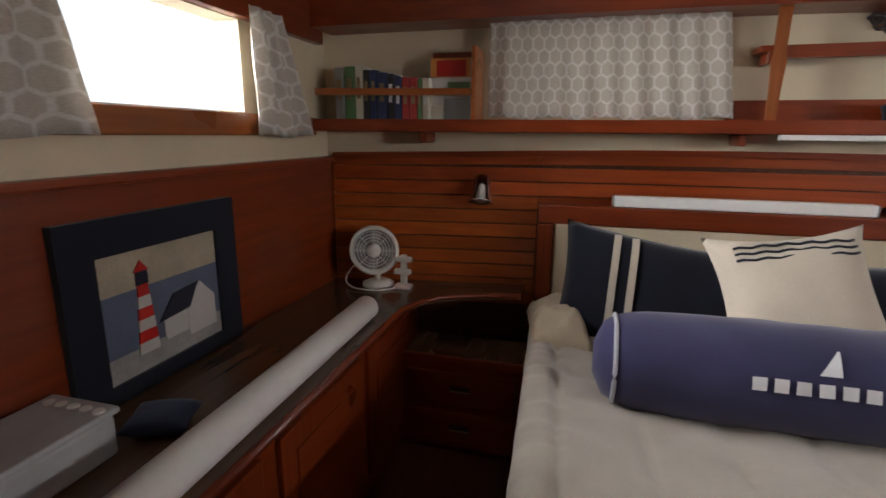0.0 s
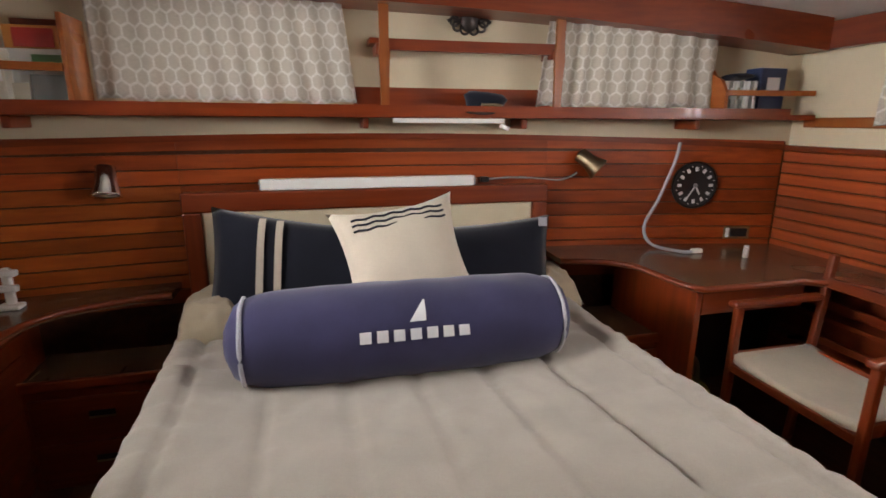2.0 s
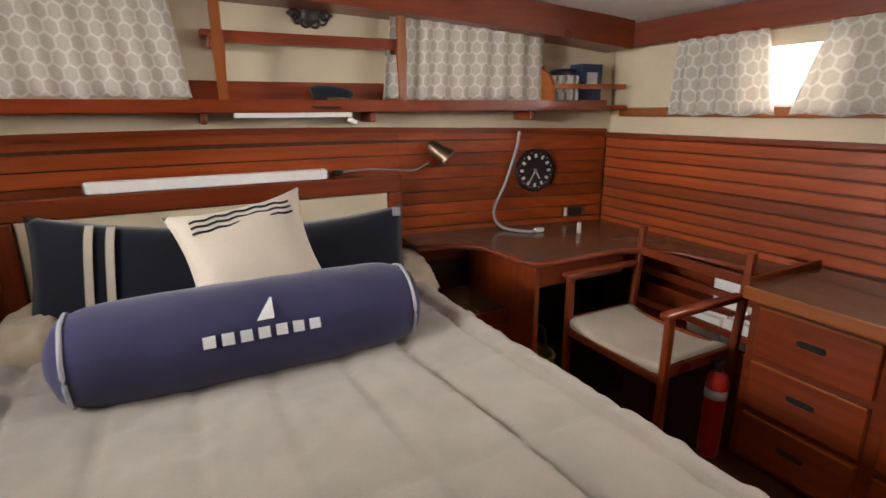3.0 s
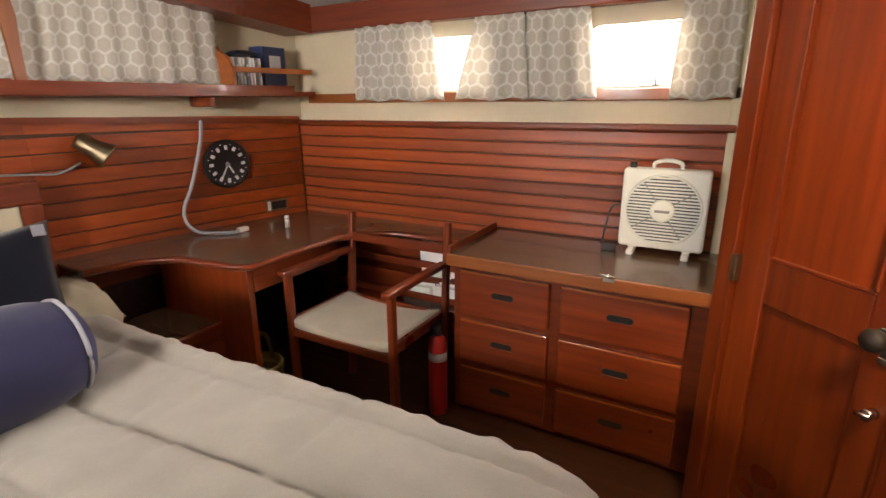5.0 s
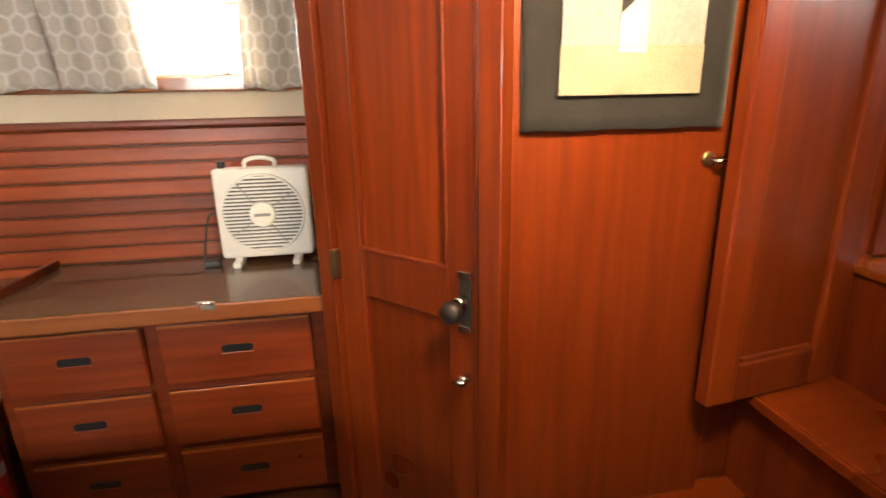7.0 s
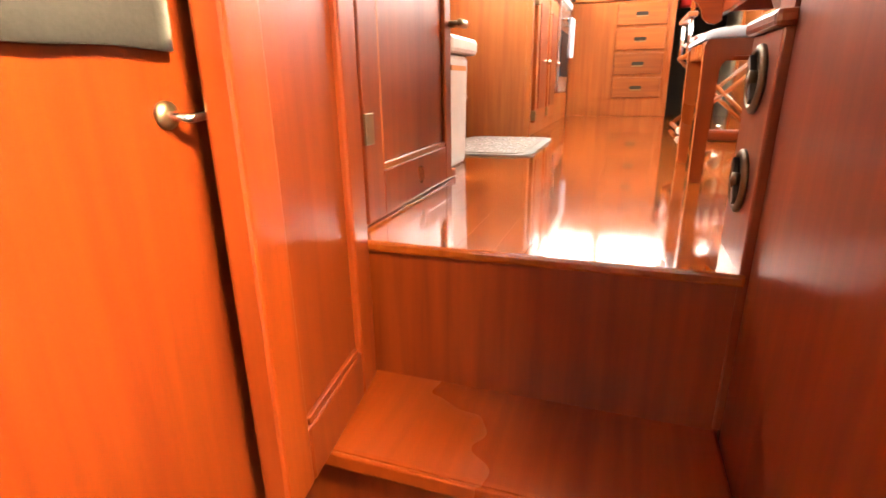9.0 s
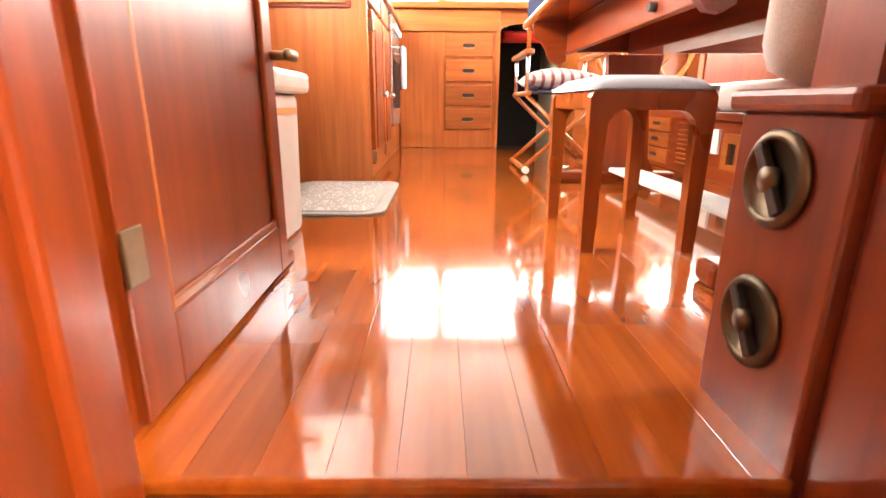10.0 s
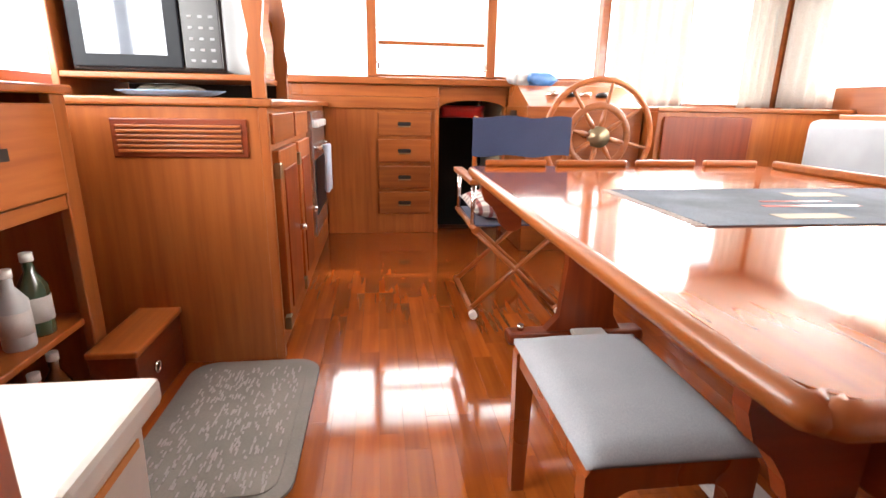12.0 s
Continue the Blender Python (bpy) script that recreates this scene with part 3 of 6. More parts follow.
# ---- bed ----
bed = thing("bed", (0.75, 1.75, FLOOR), "double berth with a cream quilted comforter and padded headboard", "bed")
bm = bmesh.new()
prism(bm, rounded(0.16, 0.66, 1.50, 2.88, (0.02, 0.02, 0.20, 0.25)), 0.42, Matrix.Translation((0, 0, FLOOR)))
part("base", bm, red_x, bed)
bm = bmesh.new()
prism(bm, rounded(0.16, 0.64, 1.53, 2.87, (0.03, 0.03, 0.22, 0.28)), 0.11, Matrix.Translation((0, 0, FLOOR + 0.42)))
part("mattress", bm, sheet_cloth, bed)


def rr_dist(x, y, x0, y0, x1, y1, r):
    """Distance inside a rectangle with round corners, and the nearest way out."""
    cx, cy = (x0 + x1) / 2, (y0 + y1) / 2
    qx, qy = abs(x - cx) - (x1 - x0) / 2 + r, abs(y - cy) - (y1 - y0) / 2 + r
    if qx > 0 and qy > 0:
        ln = math.hypot(qx, qy) or 1e-6
        g, d = (qx / ln, qy / ln), r - ln
    elif qx > qy:
        g, d = (1, 0), r - qx
    else:
        g, d = (0, 1), r - qy
    return d, (math.copysign(g[0], x - cx), math.copysign(g[1], y - cy))


def comforter():
    bm = bmesh.new()
    x0, y0, x1, y1, R = -0.055, 0.54, 1.585, 3.40, 0.10
    st_ = 0.017
    nx, ny = int((x1 - x0 + 0.72) / st_), int((2.80 - y0 + 0.36) / st_)
    g = []
    for i in range(nx + 1):
        row = []
        for j in range(ny + 1):
            x, y = x0 - 0.36 + i * st_, y0 - 0.36 + j * st_
            d, out = rr_dist(x, y, x0, y0, x1, y1, 0.26)
            top = -0.268 - 0.105 * min(1.0, max(0.0, (y - 1.05) / 0.9)) ** 1.3 * max(0.0, 1 - abs((x - 0.76) / 0.86) ** 4)
            seam = abs(((x - 0.06) / 0.235) % 1.0 - 0.5) * 2
            cross = abs(((y - 0.30) / 0.95) % 1.0 - 0.5) * 2
            puff = 0.019 * (1 - seam ** 9) * (1 - 0.7 * cross ** 30)
            wr = 0.007 * noise.noise(Vector((x * 5, y * 4, 1))) + 0.008 * noise.noise(Vector((x * 15, y * 11, 4))) + 0.010 * seam ** 2 * noise.noise(Vector((x * 7, y * 34, 2)))
            edge = max(0.0, 1 - d / 0.28) if d > 0 else 1.0
            wr += edge * 0.012 * noise.noise(Vector((x * 9, y * 22, 7)))
            if y > 2.35:
                wr += (y - 2.35) * 0.07 * noise.noise(Vector((x * 11, y * 15, 9)))
            if d > R:
                p = (x, y, top + puff + wr)
            elif d > 0:
                a = (R - d) / R
                p = (x, y, top - R * (1 - math.sqrt(max(0.0, 1 - a * a))) * 0.9 + puff + wr)
            else:
                ox, oy = out
                k = -d
                wave = 0.005 * math.sin((x if abs(oy) > abs(ox) else y) * 24) * min(1, k * 5)
                p = (x + ox * (d + wave + 0.03 * k), y + oy * (d + wave + 0.03 * k), top - R * 0.9 - k * 0.95 + puff * 0.4 + wr)
            if p[0] < 0.75:
                p = (0.75 - (0.75 - p[0]) * (1.05 - 0.062 * (2.8 - p[1])), p[1], p[2])
            row.append(bm.verts.new(p))
        g.append(row)
    for i in range(nx):
        for j in range(ny):
            bm.faces.new((g[i][j], g[i + 1][j], g[i + 1][j + 1], g[i][j + 1]))
    return bm


cf = part("comforter", comforter(), quilt, None, "", True)
tagged(cf, "cream quilted comforter with sewn channels, slightly rumpled", "comforter")
hb = thing("headboard", (0.75, 2.9, -0.3), "mahogany framed headboard with cream padded panel", "headboard")
for nm, a, b, mt in (("top_rail", (-0.09, 2.84, 0.085), (1.60, 2.90, 0.172), red_x), ("post", (-0.09, 2.84, -0.50), (-0.015, 2.90, 0.085), red_z), ("post", (1.525, 2.84, -0.50), (1.60, 2.90, 0.085), red_z), ("padded_panel", (-0.015, 2.855, -0.50), (1.525, 2.89, 0.085), beige)):
    bx(nm, a, b, mt, hb, 0.008)
lb = thing("light_bar", (0.72, 2.88, 0.17), "long white tubular cabin lamp resting on the headboard", "lamp")
bx("housing", (0.235, 2.850, 0.173), (1.215, 2.895, 0.222), white_plastic, lb, 0.006)
bx("end_cap", (0.229, 2.852, 0.175), (0.235, 2.893, 0.220), grey_plastic, lb, 0.002)
bx("end_cap", (1.215, 2.852, 0.175), (1.221, 2.893, 0.220), grey_plastic, lb, 0.002)


def place(x, y, z, tilt, turn=0.0, lean=0.0):
    return Matrix.Translation((x, y, z)) @ Matrix.Rotation(radians(turn), 4, "Z") @ Matrix.Rotation(radians(tilt), 4, "X") @ Matrix.Rotation(radians(lean), 4, "Z")


bp = thing("long_pillow", (0.78, 2.64, -0.26), "long navy pillow with two cream stripes against the headboard", "pillow")
pm = place(0.765, 2.62, -0.145, 70, -3, -3)
bm = bmesh.new()
pillow(bm, 1.48, 0.50, 0.20, pm, 34, 18, 0.03, 0.07)
part("cover", bm, navy, bp, "", True)
for u in (-0.525, -0.455):
    bm = bmesh.new()
    for k in range(17):
        v = -0.93 + 1.86 * k / 16
        f = max(0.0, (1 - abs(u / 0.74) ** 3.0) * (1 - abs(v) ** 3.0)) ** 0.55
        y = 0.25 * v * (1 - 0.03 * (1 - (u / 0.74) ** 2) * abs(v)) - 0.07 * (1 - (u / 0.74) ** 2) * max(v, 0)
        z = 0.10 * f + 0.013
        a, b = bm.verts.new(pm @ Vector((u - 0.014, y, z))), bm.verts.new(pm @ Vector((u + 0.014, y, z)))
        if k:
            bm.faces.new((pa, pb, b, a))
        pa, pb = a, b
    part("stripe", bm, cream_cloth, bp, "cream woven stripe", True)
bx("tag", (0.675, 0.190, 0.030), (0.715, 0.230, 0.036), grey_braid, bp, 0.002, "small pale woven tag", pm)

cu = thing("cushion", (0.78, 2.3, -0.2), "cream square cushion with three dark braid lines", "cushion")
cm = place(0.785, 2.33, -0.030, 58, 0, 9)
bm = bmesh.new()
pillow(bm, 0.50, 0.47, 0.20, cm, 24, 22, 0.15)
part("cover", bm, cream_cloth, cu, "", True)
for v in (0.115, 0.138, 0.161):
    bm = bmesh.new()
    pts = []
    for k in range(21):
        x = -0.175 + 0.35 * k / 20
        u, w = x / 0.26, v / 0.23
        f = max(0.0, (1 - abs(u) ** 3.0) * (1 - abs(w) ** 3.0)) ** 0.55
        pts.append(cm @ Vector((x, v + 0.003 * math.sin(k * 1.6), 0.085 * f + 0.010)))
    tube(bm, pts, 0.0045, 6)
    part("braid", bm, navy_line, cu, "dark braid line", True)

bo = thing("bolster", (0.76, 1.98, -0.26), "fat faded navy bolster with a white sail print", "pillow")
BX0, BX1, BY, BZ, BR = 0.165, 1.345, 2.14, -0.224, 0.158


def bolster_pt(u, a, lift=0.0):
    e = min(1.0, max(0.0, (1 - abs(u) ** 9)))
    r = BR * (0.35 + 0.65 * e ** 0.5) * (1 + 0.05 * (1 - u * u)) + lift
    x = (BX0 + BX1) / 2 + (BX1 - BX0) / 2 * u
    z = BZ + r * math.sin(a)
    r2 = 0.006 * noise.noise(Vector((x * 7, a * 2.5, 3)))
    return Vector((x, BY - (r + r2) * math.cos(a), max(z + r2, -0.377)))


bm = bmesh.new()
us = [-1 + 2 * i / 40 for i in range(41)]
rings = [[bm.verts.new(bolster_pt(u, 2 * math.pi * k / 32)) for k in range(32)] for u in us]
for a, b in zip(rings, rings[1:]):
    for k in range(32):
        bm.faces.new((a[k], a[(k + 1) % 32], b[(k + 1) % 32], b[k]))
bm.faces.new(rings[0])
bm.faces.new(rings[-1])
part("cover", bm, purple_navy, bo, "", True)
for u in (-0.90, 0.90):
    bm = bmesh.new()
    tube(bm, [bolster_pt(u, radians(a), 0.004) for a in range(-50, 131, 9)], 0.007, 6)
    part("piping", bm, grey_braid, bo, "pale grey piping", True)


def print_patch(name, u0, u1, a0, a1, skew=0.0):
    bm = bmesh.new()
    for k in range(5):
        t = k / 4
        a, b = bm.verts.new(bolster_pt(u0 + skew * t, radians(a0 + (a1 - a0) * t), 0.007)), bm.verts.new(bolster_pt(u1 + (skew if skew < 0.02 else -(u1 - u0) * 0.9 + skew) * t, radians(a0 + (a1 - a0) * t), 0.007))
        if k:
            bm.faces.new((pa, pb, b, a))
        pa, pb = a, b
    part(name, bm, white_print, bo, "white printed mark", True)


for k in range(7):
    print_patch("print_bar", -0.30 + k * 0.090, -0.30 + k * 0.090 + 0.060, 9, 21)
print_patch("print_sail", -0.03, 0.06, 28, 52, 0.085)

# sheet corner showing at the bed head
for x, yy, s in ((-0.02, 2.62, 1), (1.60, 2.72, -1)):
    bm = bmesh.new()
    pillow(bm, 0.24, 0.46, 0.24, place(x + 0.05 * s, yy, -0.335, 0, 8 * s, 0), 20, 24, 0.05)
    for v in bm.verts:
        v.co.z += 0.022 * noise.noise(v.co * 14) + 0.012 * noise.noise(v.co * 31)
    tagged(part("bed_sheet", bm, sheet_cloth, None, "", True), "folded beige sheet bunched at the mattress corner", "sheet", "bed sheets")

# ---- port counter, nightstand ----
TOPZ = -0.235
bm = bmesh.new()
pts = [(-1.074, 0.9), (-0.60, 0.9), (-0.60, 2.42), (-0.56, 2.54), (-0.50, 2.62)]
pts += [(-0.50 + 0.36 * k / 6, 2.62 + 0.12 * math.sin(k / 6 * math.pi / 2)) for k in range(1, 7)]
pts += [(-0.14 - 0.93 * k / 8, aft(-0.14 - 0.93 * k / 8) - 0.022) for k in range(9)]
prism(bm, pts, 0.028, Matrix.Translation((0, 0, TOPZ - 0.028)))
tagged(part("counter_top", bm, laminate), "brown laminate counter with curved wooden lip", "counter")
pc = thing("port_cabinet", (-0.85, 1.7, FLOOR), "dark mahogany built-in cabinet along the cabin side", "cabinet")
bx("body", (-1.07, 0.9, FLOOR), (-0.64, 2.75, TOPZ - 0.03), red_y, pc, 0.004)
for y0 in (0.95, 1.55, 2.12):
    d = bx("cabinet_door", (-0.640, y0, FLOOR + 0.10), (-0.622, y0 + 0.52, TOPZ - 0.07), red_z, pc, 0.004)
    bx("inset_panel", (-0.622, y0 + 0.07, FLOOR + 0.17), (-0.616, y0 + 0.45, TOPZ - 0.14), red_y, d, 0.003)
bm = bmesh.new()
tube(bm, [(x, y, TOPZ - 0.008) for x, y in pts[1:11]], 0.014, 8)
tagged(part("counter_lip", bm, red_y, None, "", True), "rounded mahogany lip along the counter edge", "trim", kind="structure")


def nightstand(x0, x1, yf, label):
    n = thing("nightstand", ((x0 + x1) / 2, yf, FLOOR), label, "nightstand", "built-in nightstands")
    bx("body", (x0, yf, FLOOR), (x1, 2.76, -0.49), red_x, n, 0.004)
    bx("top", (x0, yf - 0.012, -0.49), (x1, 2.76, -0.468), laminate, n, 0.005)
    bx("front_lip", (x0, yf - 0.018, -0.50), (x1, yf + 0.002, -0.458), red_x, n, 0.006)
    for z in (-0.70, -0.89):
        d = bx("drawer", (x0 + 0.03, yf - 0.016, z), (x1 - 0.03, yf, z + 0.165), red_x, n, 0.005)
        bx("finger_slot", ((x0 + x1) / 2 - 0.045, yf - 0.0185, z + 0.085), ((x0 + x1) / 2 + 0.045, yf - 0.0162, z + 0.108), black, d, 0.002, "dark recessed finger slot")
        bx("slot_rim", ((x0 + x1) / 2 - 0.045, yf - 0.022, z + 0.078), ((x0 + x1) / 2 + 0.045, yf - 0.0162, z + 0.085), brass, d, 0.001)
    return n


nightstand(-0.63, -0.09, 2.50, "dark mahogany nightstand built in beside the counter")
nightstand(1.62, 1.98, 2.36, "dark mahogany nightstand built in beside the desk")

# small white fan on the counter
fn = thing("desk_fan", (-0.83, 2.70, TOPZ), "small white round desk fan with wire guard", "fan")
fm = Matrix.Translation((-0.83, 2.68, -0.058)) @ Matrix.Rotation(radians(14), 4, "Z") @ Matrix.Rotation(radians(84), 4, "X") @ Matrix.Scale(1.22, 4)
bm = bmesh.new()
lathe(bm, ((0.06, 0), (0.075, 0.004), (0.075, 0.016), (0.05, 0.028), (0.02, 0.032)), Matrix.Translation((-0.82, 2.70, TOPZ)))
part("base", bm, white_plastic, fn, "", True)
rod("neck", (-0.82, 2.70, TOPZ + 0.03), (-0.825, 2.70, -0.10), 0.014, white_plastic, fn)
bm = bmesh.new()
torus(bm, (0, 0, 0), 0.088, 0.009, fm @ Matrix.Translation((0, 0, 0.0)), 40, 8, 1.8)
bmesh.ops.transform(bm, matrix=Matrix(), verts=bm.verts)
part("rim", bm, white_plastic, fn, "", True)
for R in (0.075, 0.063, 0.051, 0.039):
    bm = bmesh.new()
    torus(bm, (0, 0, 0), R, 0.0018, fm @ Matrix.Translation((0, 0, 0.014)), 32, 5)
    part("guard_ring", bm, white_plastic, fn, "", True)
for k in range(8):
    a = k * math.pi / 4
    rod("guard_spoke", fm @ Vector((0.02 * math.cos(a), 0.02 * math.sin(a), 0.016)), fm @ Vector((0.088 * math.cos(a), 0.088 * math.sin(a), 0.01)), 0.002, white_plastic, fn, seg=6)
bm = bmesh.new()
lathe(bm, ((0.027, 0.0), (0.027, 0.016), (0.020, 0.022)), fm)
part("hub", bm, white_plastic, fn, "", True)
bm = bmesh.new()
lathe(bm, ((0.082, -0.012), (0.08, -0.010)), fm)
part("back_plate", bm, grey_plastic, fn)
for k in range(4):
    bm = bmesh.new()
    prism(bm, ((0.015, -0.012), (0.07, -0.03), (0.078, 0.01), (0.02, 0.014)), 0.002, fm @ Matrix.Rotation(k * math.pi / 2, 4, "Z") @ Matrix.Rotation(radians(14), 4, "X"))
    part("blade", bm, frosted, fn)
cl = thing("fan_clip", (-0.69, 2.70, TOPZ), "white plastic clip-on fan bracket with coiled cable", "bracket")
bx("post", (-0.705, 2.69, TOPZ), (-0.675, 2.715, TOPZ + 0.16), white_plastic, cl, 0.006)
bx("jaw", (-0.73, 2.67, TOPZ + 0.07), (-0.65, 2.70, TOPZ + 0.095), white_plastic, cl, 0.006)
bx("jaw", (-0.72, 2.67, TOPZ + 0.13), (-0.645, 2.70, TOPZ + 0.155), white_plastic, cl, 0.006)
bx("foot", (-0.73, 2.66, TOPZ), (-0.65, 2.72, TOPZ + 0.018), white_plastic, cl, 0.006)
bm = bmesh.new()
tube(bm, curve_pts(((-0.72, 2.66, TOPZ + 0.008), (-0.78, 2.60, TOPZ + 0.008), (-0.90, 2.60, TOPZ + 0.01), (-0.97, 2.66, TOPZ + 0.03), (-0.94, 2.70, TOPZ + 0.09), (-0.89, 2.70, TOPZ + 0.06))), 0.004)
part("cable", bm, white_plastic, cl, "", True)

# paper roll, storage box
rl = thing("paper_roll", (-0.68, 1.7, TOPZ), "long white rolled chart lying on the counter edge", "paper roll")
bm = bmesh.new()
p0, p1 = Vector((-0.655, 0.95, TOPZ + 0.047)), Vector((-0.690, 2.27, TOPZ + 0.047))
m = Matrix.Translation(p0) @ (p1 - p0).to_track_quat("Z", "Y").to_matrix().to_4x4()
L = (p1 - p0).length
lathe(bm, ((0.040, 0), (0.047, 0.001), (0.047, L * 0.3), (0.0465, L * 0.6), (0.047, L - 0.001), (0.044, L), (0.036, L), (0.035, L - 0.08)), m, 32)
part("sheet", bm, paper, rl, "", True)
tb = thing("storage_box", (-1.0, 1.2, TOPZ), "clear plastic storage box with lid, full of small things", "box")
bx("body", (-1.06, 1.00, TOPZ), (-0.88, 1.32, TOPZ + 0.10), frosted, tb, 0.012)
bx("lid", (-1.068, 0.992, TOPZ + 0.10), (-0.872, 1.328, TOPZ + 0.116), frosted, tb, 0.006)
for k in range(5):
    rod("content_jar", (-1.03 + 0.035 * k, 1.29, TOPZ + 0.116), (-1.03 + 0.035 * k, 1.29, TOPZ + 0.122), 0.012, white_plastic, tb)
bm = bmesh.new()
pillow(bm, 0.16, 0.12, 0.06, place(-0.86, 1.42, TOPZ + 0.032, 6, 20), 14, 12, 0.1)
tagged(part("blue_cloth", bm, blue_canvas, None, "", True), "crumpled dark blue cloth on the counter", "cloth")

# framed applique picture leaning on the port panel
pf = thing("framed_quilt", (-1.06, 1.69, -0.235), "dark framed fabric picture with lighthouse and cottages", "picture")
fmx = Matrix(((0, 0, 1, -1.074), (1, 0, 0, 0), (0, 1, 0, 0), (0, 0, 0, 1)))


def pic(name, outline, z0, t, mt, lab=""):
    bm = bmesh.new()
    prism(bm, outline, t, fmx @ Matrix.Translation((0, 0, z0)))
    return part(name, bm, mt, pf, lab)


def rect(a, b, c, d):
    return ((a, b), (c, b), (c, d), (a, d))


for nm, r in (("frame_side", rect(1.37, -0.232, 1.465, 0.265)), ("frame_side", rect(1.895, -0.232, 1.99, 0.265)), ("frame_bottom", rect(1.465, -0.232, 1.895, -0.18)), ("frame_top", rect(1.465, 0.168, 1.895, 0.265))):
    pic(nm, r, 0, 0.022, navy)
pic("sky_patch", rect(1.465, 0.06, 1.895, 0.168), 0, 0.012, quilt_sand)
pic("sea_patch", rect(1.465, -0.11, 1.895, 0.06), 0, 0.012, quilt_blue)
pic("shore_patch", rect(1.465, -0.18, 1.895, -0.11), 0, 0.0125, quilt_sky)
for k in range(6):
    z = -0.13 + k * 0.033
    pic("tower_band", ((1.565 + 0.003 * k, z), (1.635 - 0.003 * k, z), (1.632 - 0.003 * k, z + 0.033), (1.568 + 0.003 * k, z + 0.033)), 0.012, 0.004, (red_paint if k % 2 else pale_cloth))
pic("tower_lantern", rect(1.58, 0.068, 1.62, 0.105), 0.012, 0.004, navy_line)
pic("tower_cap", ((1.575, 0.105), (1.625, 0.105), (1.60, 0.135)), 0.012, 0.004, red_paint)
pic("cottage", ((1.66, -0.12), (1.76, -0.12), (1.76, -0.05), (1.71, 0.0), (1.66, -0.05)), 0.012, 0.003, pale_cloth)
pic("cottage", ((1.75, -0.14), (1.87, -0.14), (1.87, -0.04), (1.81, 0.02), (1.75, -0.04)), 0.0125, 0.004, pale_cloth)
pic("cottage_roof", ((1.64, -0.06), (1.70, 0.01), (1.80, 0.02), (1.76, -0.05)), 0.0155, 0.003, navy_line)

# ---- transom shelf, curtains, books ----
sh = thing("transom_shelf", (0.75, 2.8, 0.48), "long varnished mahogany shelf on brackets under the transom windows", "shelf")
bm = bmesh.new()
bow(bm, -1.06, 2.84, 0.487, 0.512, 0.002, 0.19)
part("board", bm, red_x, sh)
bm = bmesh.new()
bow(bm, -1.06, 2.70, 0.490, 0.540, 0.191, 0.212)
part("front_lip", bm, red_x, sh)
bm = bmesh.new()
bow(bm, 0.66, 1.62, 0.515, 0.625, 0.003, 0.022)
part("back_board", bm, red_x, sh)
for x in (0.70, 1.44, -0.6, 2.3):
    bx("bracket", (x - 0.014, aft(x) - 0.16, 0.44), (x + 0.014, aft(x) - 0.004, 0.486), red_y, sh, 0.006)
hx = thing("hanging_shelf", (1.15, 2.85, 0.54), "small varnished shelf between two shaped uprights", "shelf")
for x in (0.79, 1.60):
    bm = bmesh.new()
    prof = [(0.018, 0.0), (0.020, 0.12), (0.026, 0.22), (0.020, 0.26), (0.022, 0.42), (0.03, 0.56)]
    prism(bm, [(-w, z) for w, z in prof] + [(w, z) for w, z in prof[::-1]], 0.018, Matrix(((1, 0, 0, x), (0, 0, -1, aft(x) - 0.13), (0, 1, 0, 0.541), (0, 0, 0, 1))))
    part("upright", bm, ora_z, hx)
    bx("peg", (x - 0.035, aft(x) - 0.13, 0.755), (x - 0.012, aft(x) - 0.01, 0.800), red_y, hx, 0.006)
bm = bmesh.new()
bow(bm, 0.73, 1.62, 0.800, 0.822, 0.004, 0.128, 10)
part("board", bm, red_x, hx)
bm = bmesh.new()
bow(bm, 0.81, 1.58, 0.775, 0.800, 0.10, 0.128, 10)
part("apron", bm, red_x, hx)
orn = thing("wall_ornament", (1.21, 2.96, 0.96), "dark cast bronze scroll ornament on the cream wall", "ornament")
om = Matrix.Translation((1.21, 2.965, 0.925)) @ Matrix.Rotation(radians(90), 4, "X")
bm = bmesh.new()
for k in range(10):
    a = 2 * math.pi * k / 10
    torus(bm, (0, 0, 0), 0.021, 0.006, om @ Matrix.Translation((0.062 * math.cos(a) * 1.15, 0.036 * math.sin(a), 0.006)), 14, 6)
lathe(bm, ((0.045, 0), (0.04, 0.012), (0.025, 0.024), (0.0, 0.028)), om, 16)
for s in (-1, 1):
    tube(bm, [om @ Vector(p) for p in ((s * 0.05, 0, 0.008), (s * 0.08, 0.012, 0.01), (s * 0.105, -0.002, 0.008))], 0.008, 6)
part("casting", bm, iron, orn, "", True)
hat = thing("captain_cap", (1.27, 2.84, 0.513), "dark navy peaked cap with gold braid on the shelf", "cap")
cpm = Matrix.Translation((1.25, 2.85, 0.513)) @ Matrix.Scale(1.25, 4, (1, 0, 0))
bm = bmesh.new()
lathe(bm, ((0.066, 0), (0.068, 0.03), (0.074, 0.045), (0.085, 0.07), (0.066, 0.088), (0.0, 0.092)), cpm @ Matrix.Rotation(radians(8), 4, "Y"), 24)
part("crown", bm, navy, hat, "", True)
bm = bmesh.new()
prism(bm, [(0.075 * math.cos(a), 0.095 * math.sin(a)) for a in [math.pi + math.pi * k / 10 for k in range(11)]], 0.006, cpm @ Matrix.Translation((-0.03, -0.03, 0.012)) @ Matrix.Rotation(radians(14), 4, "X"))
part("peak", bm, black, hat)
bm = bmesh.new()
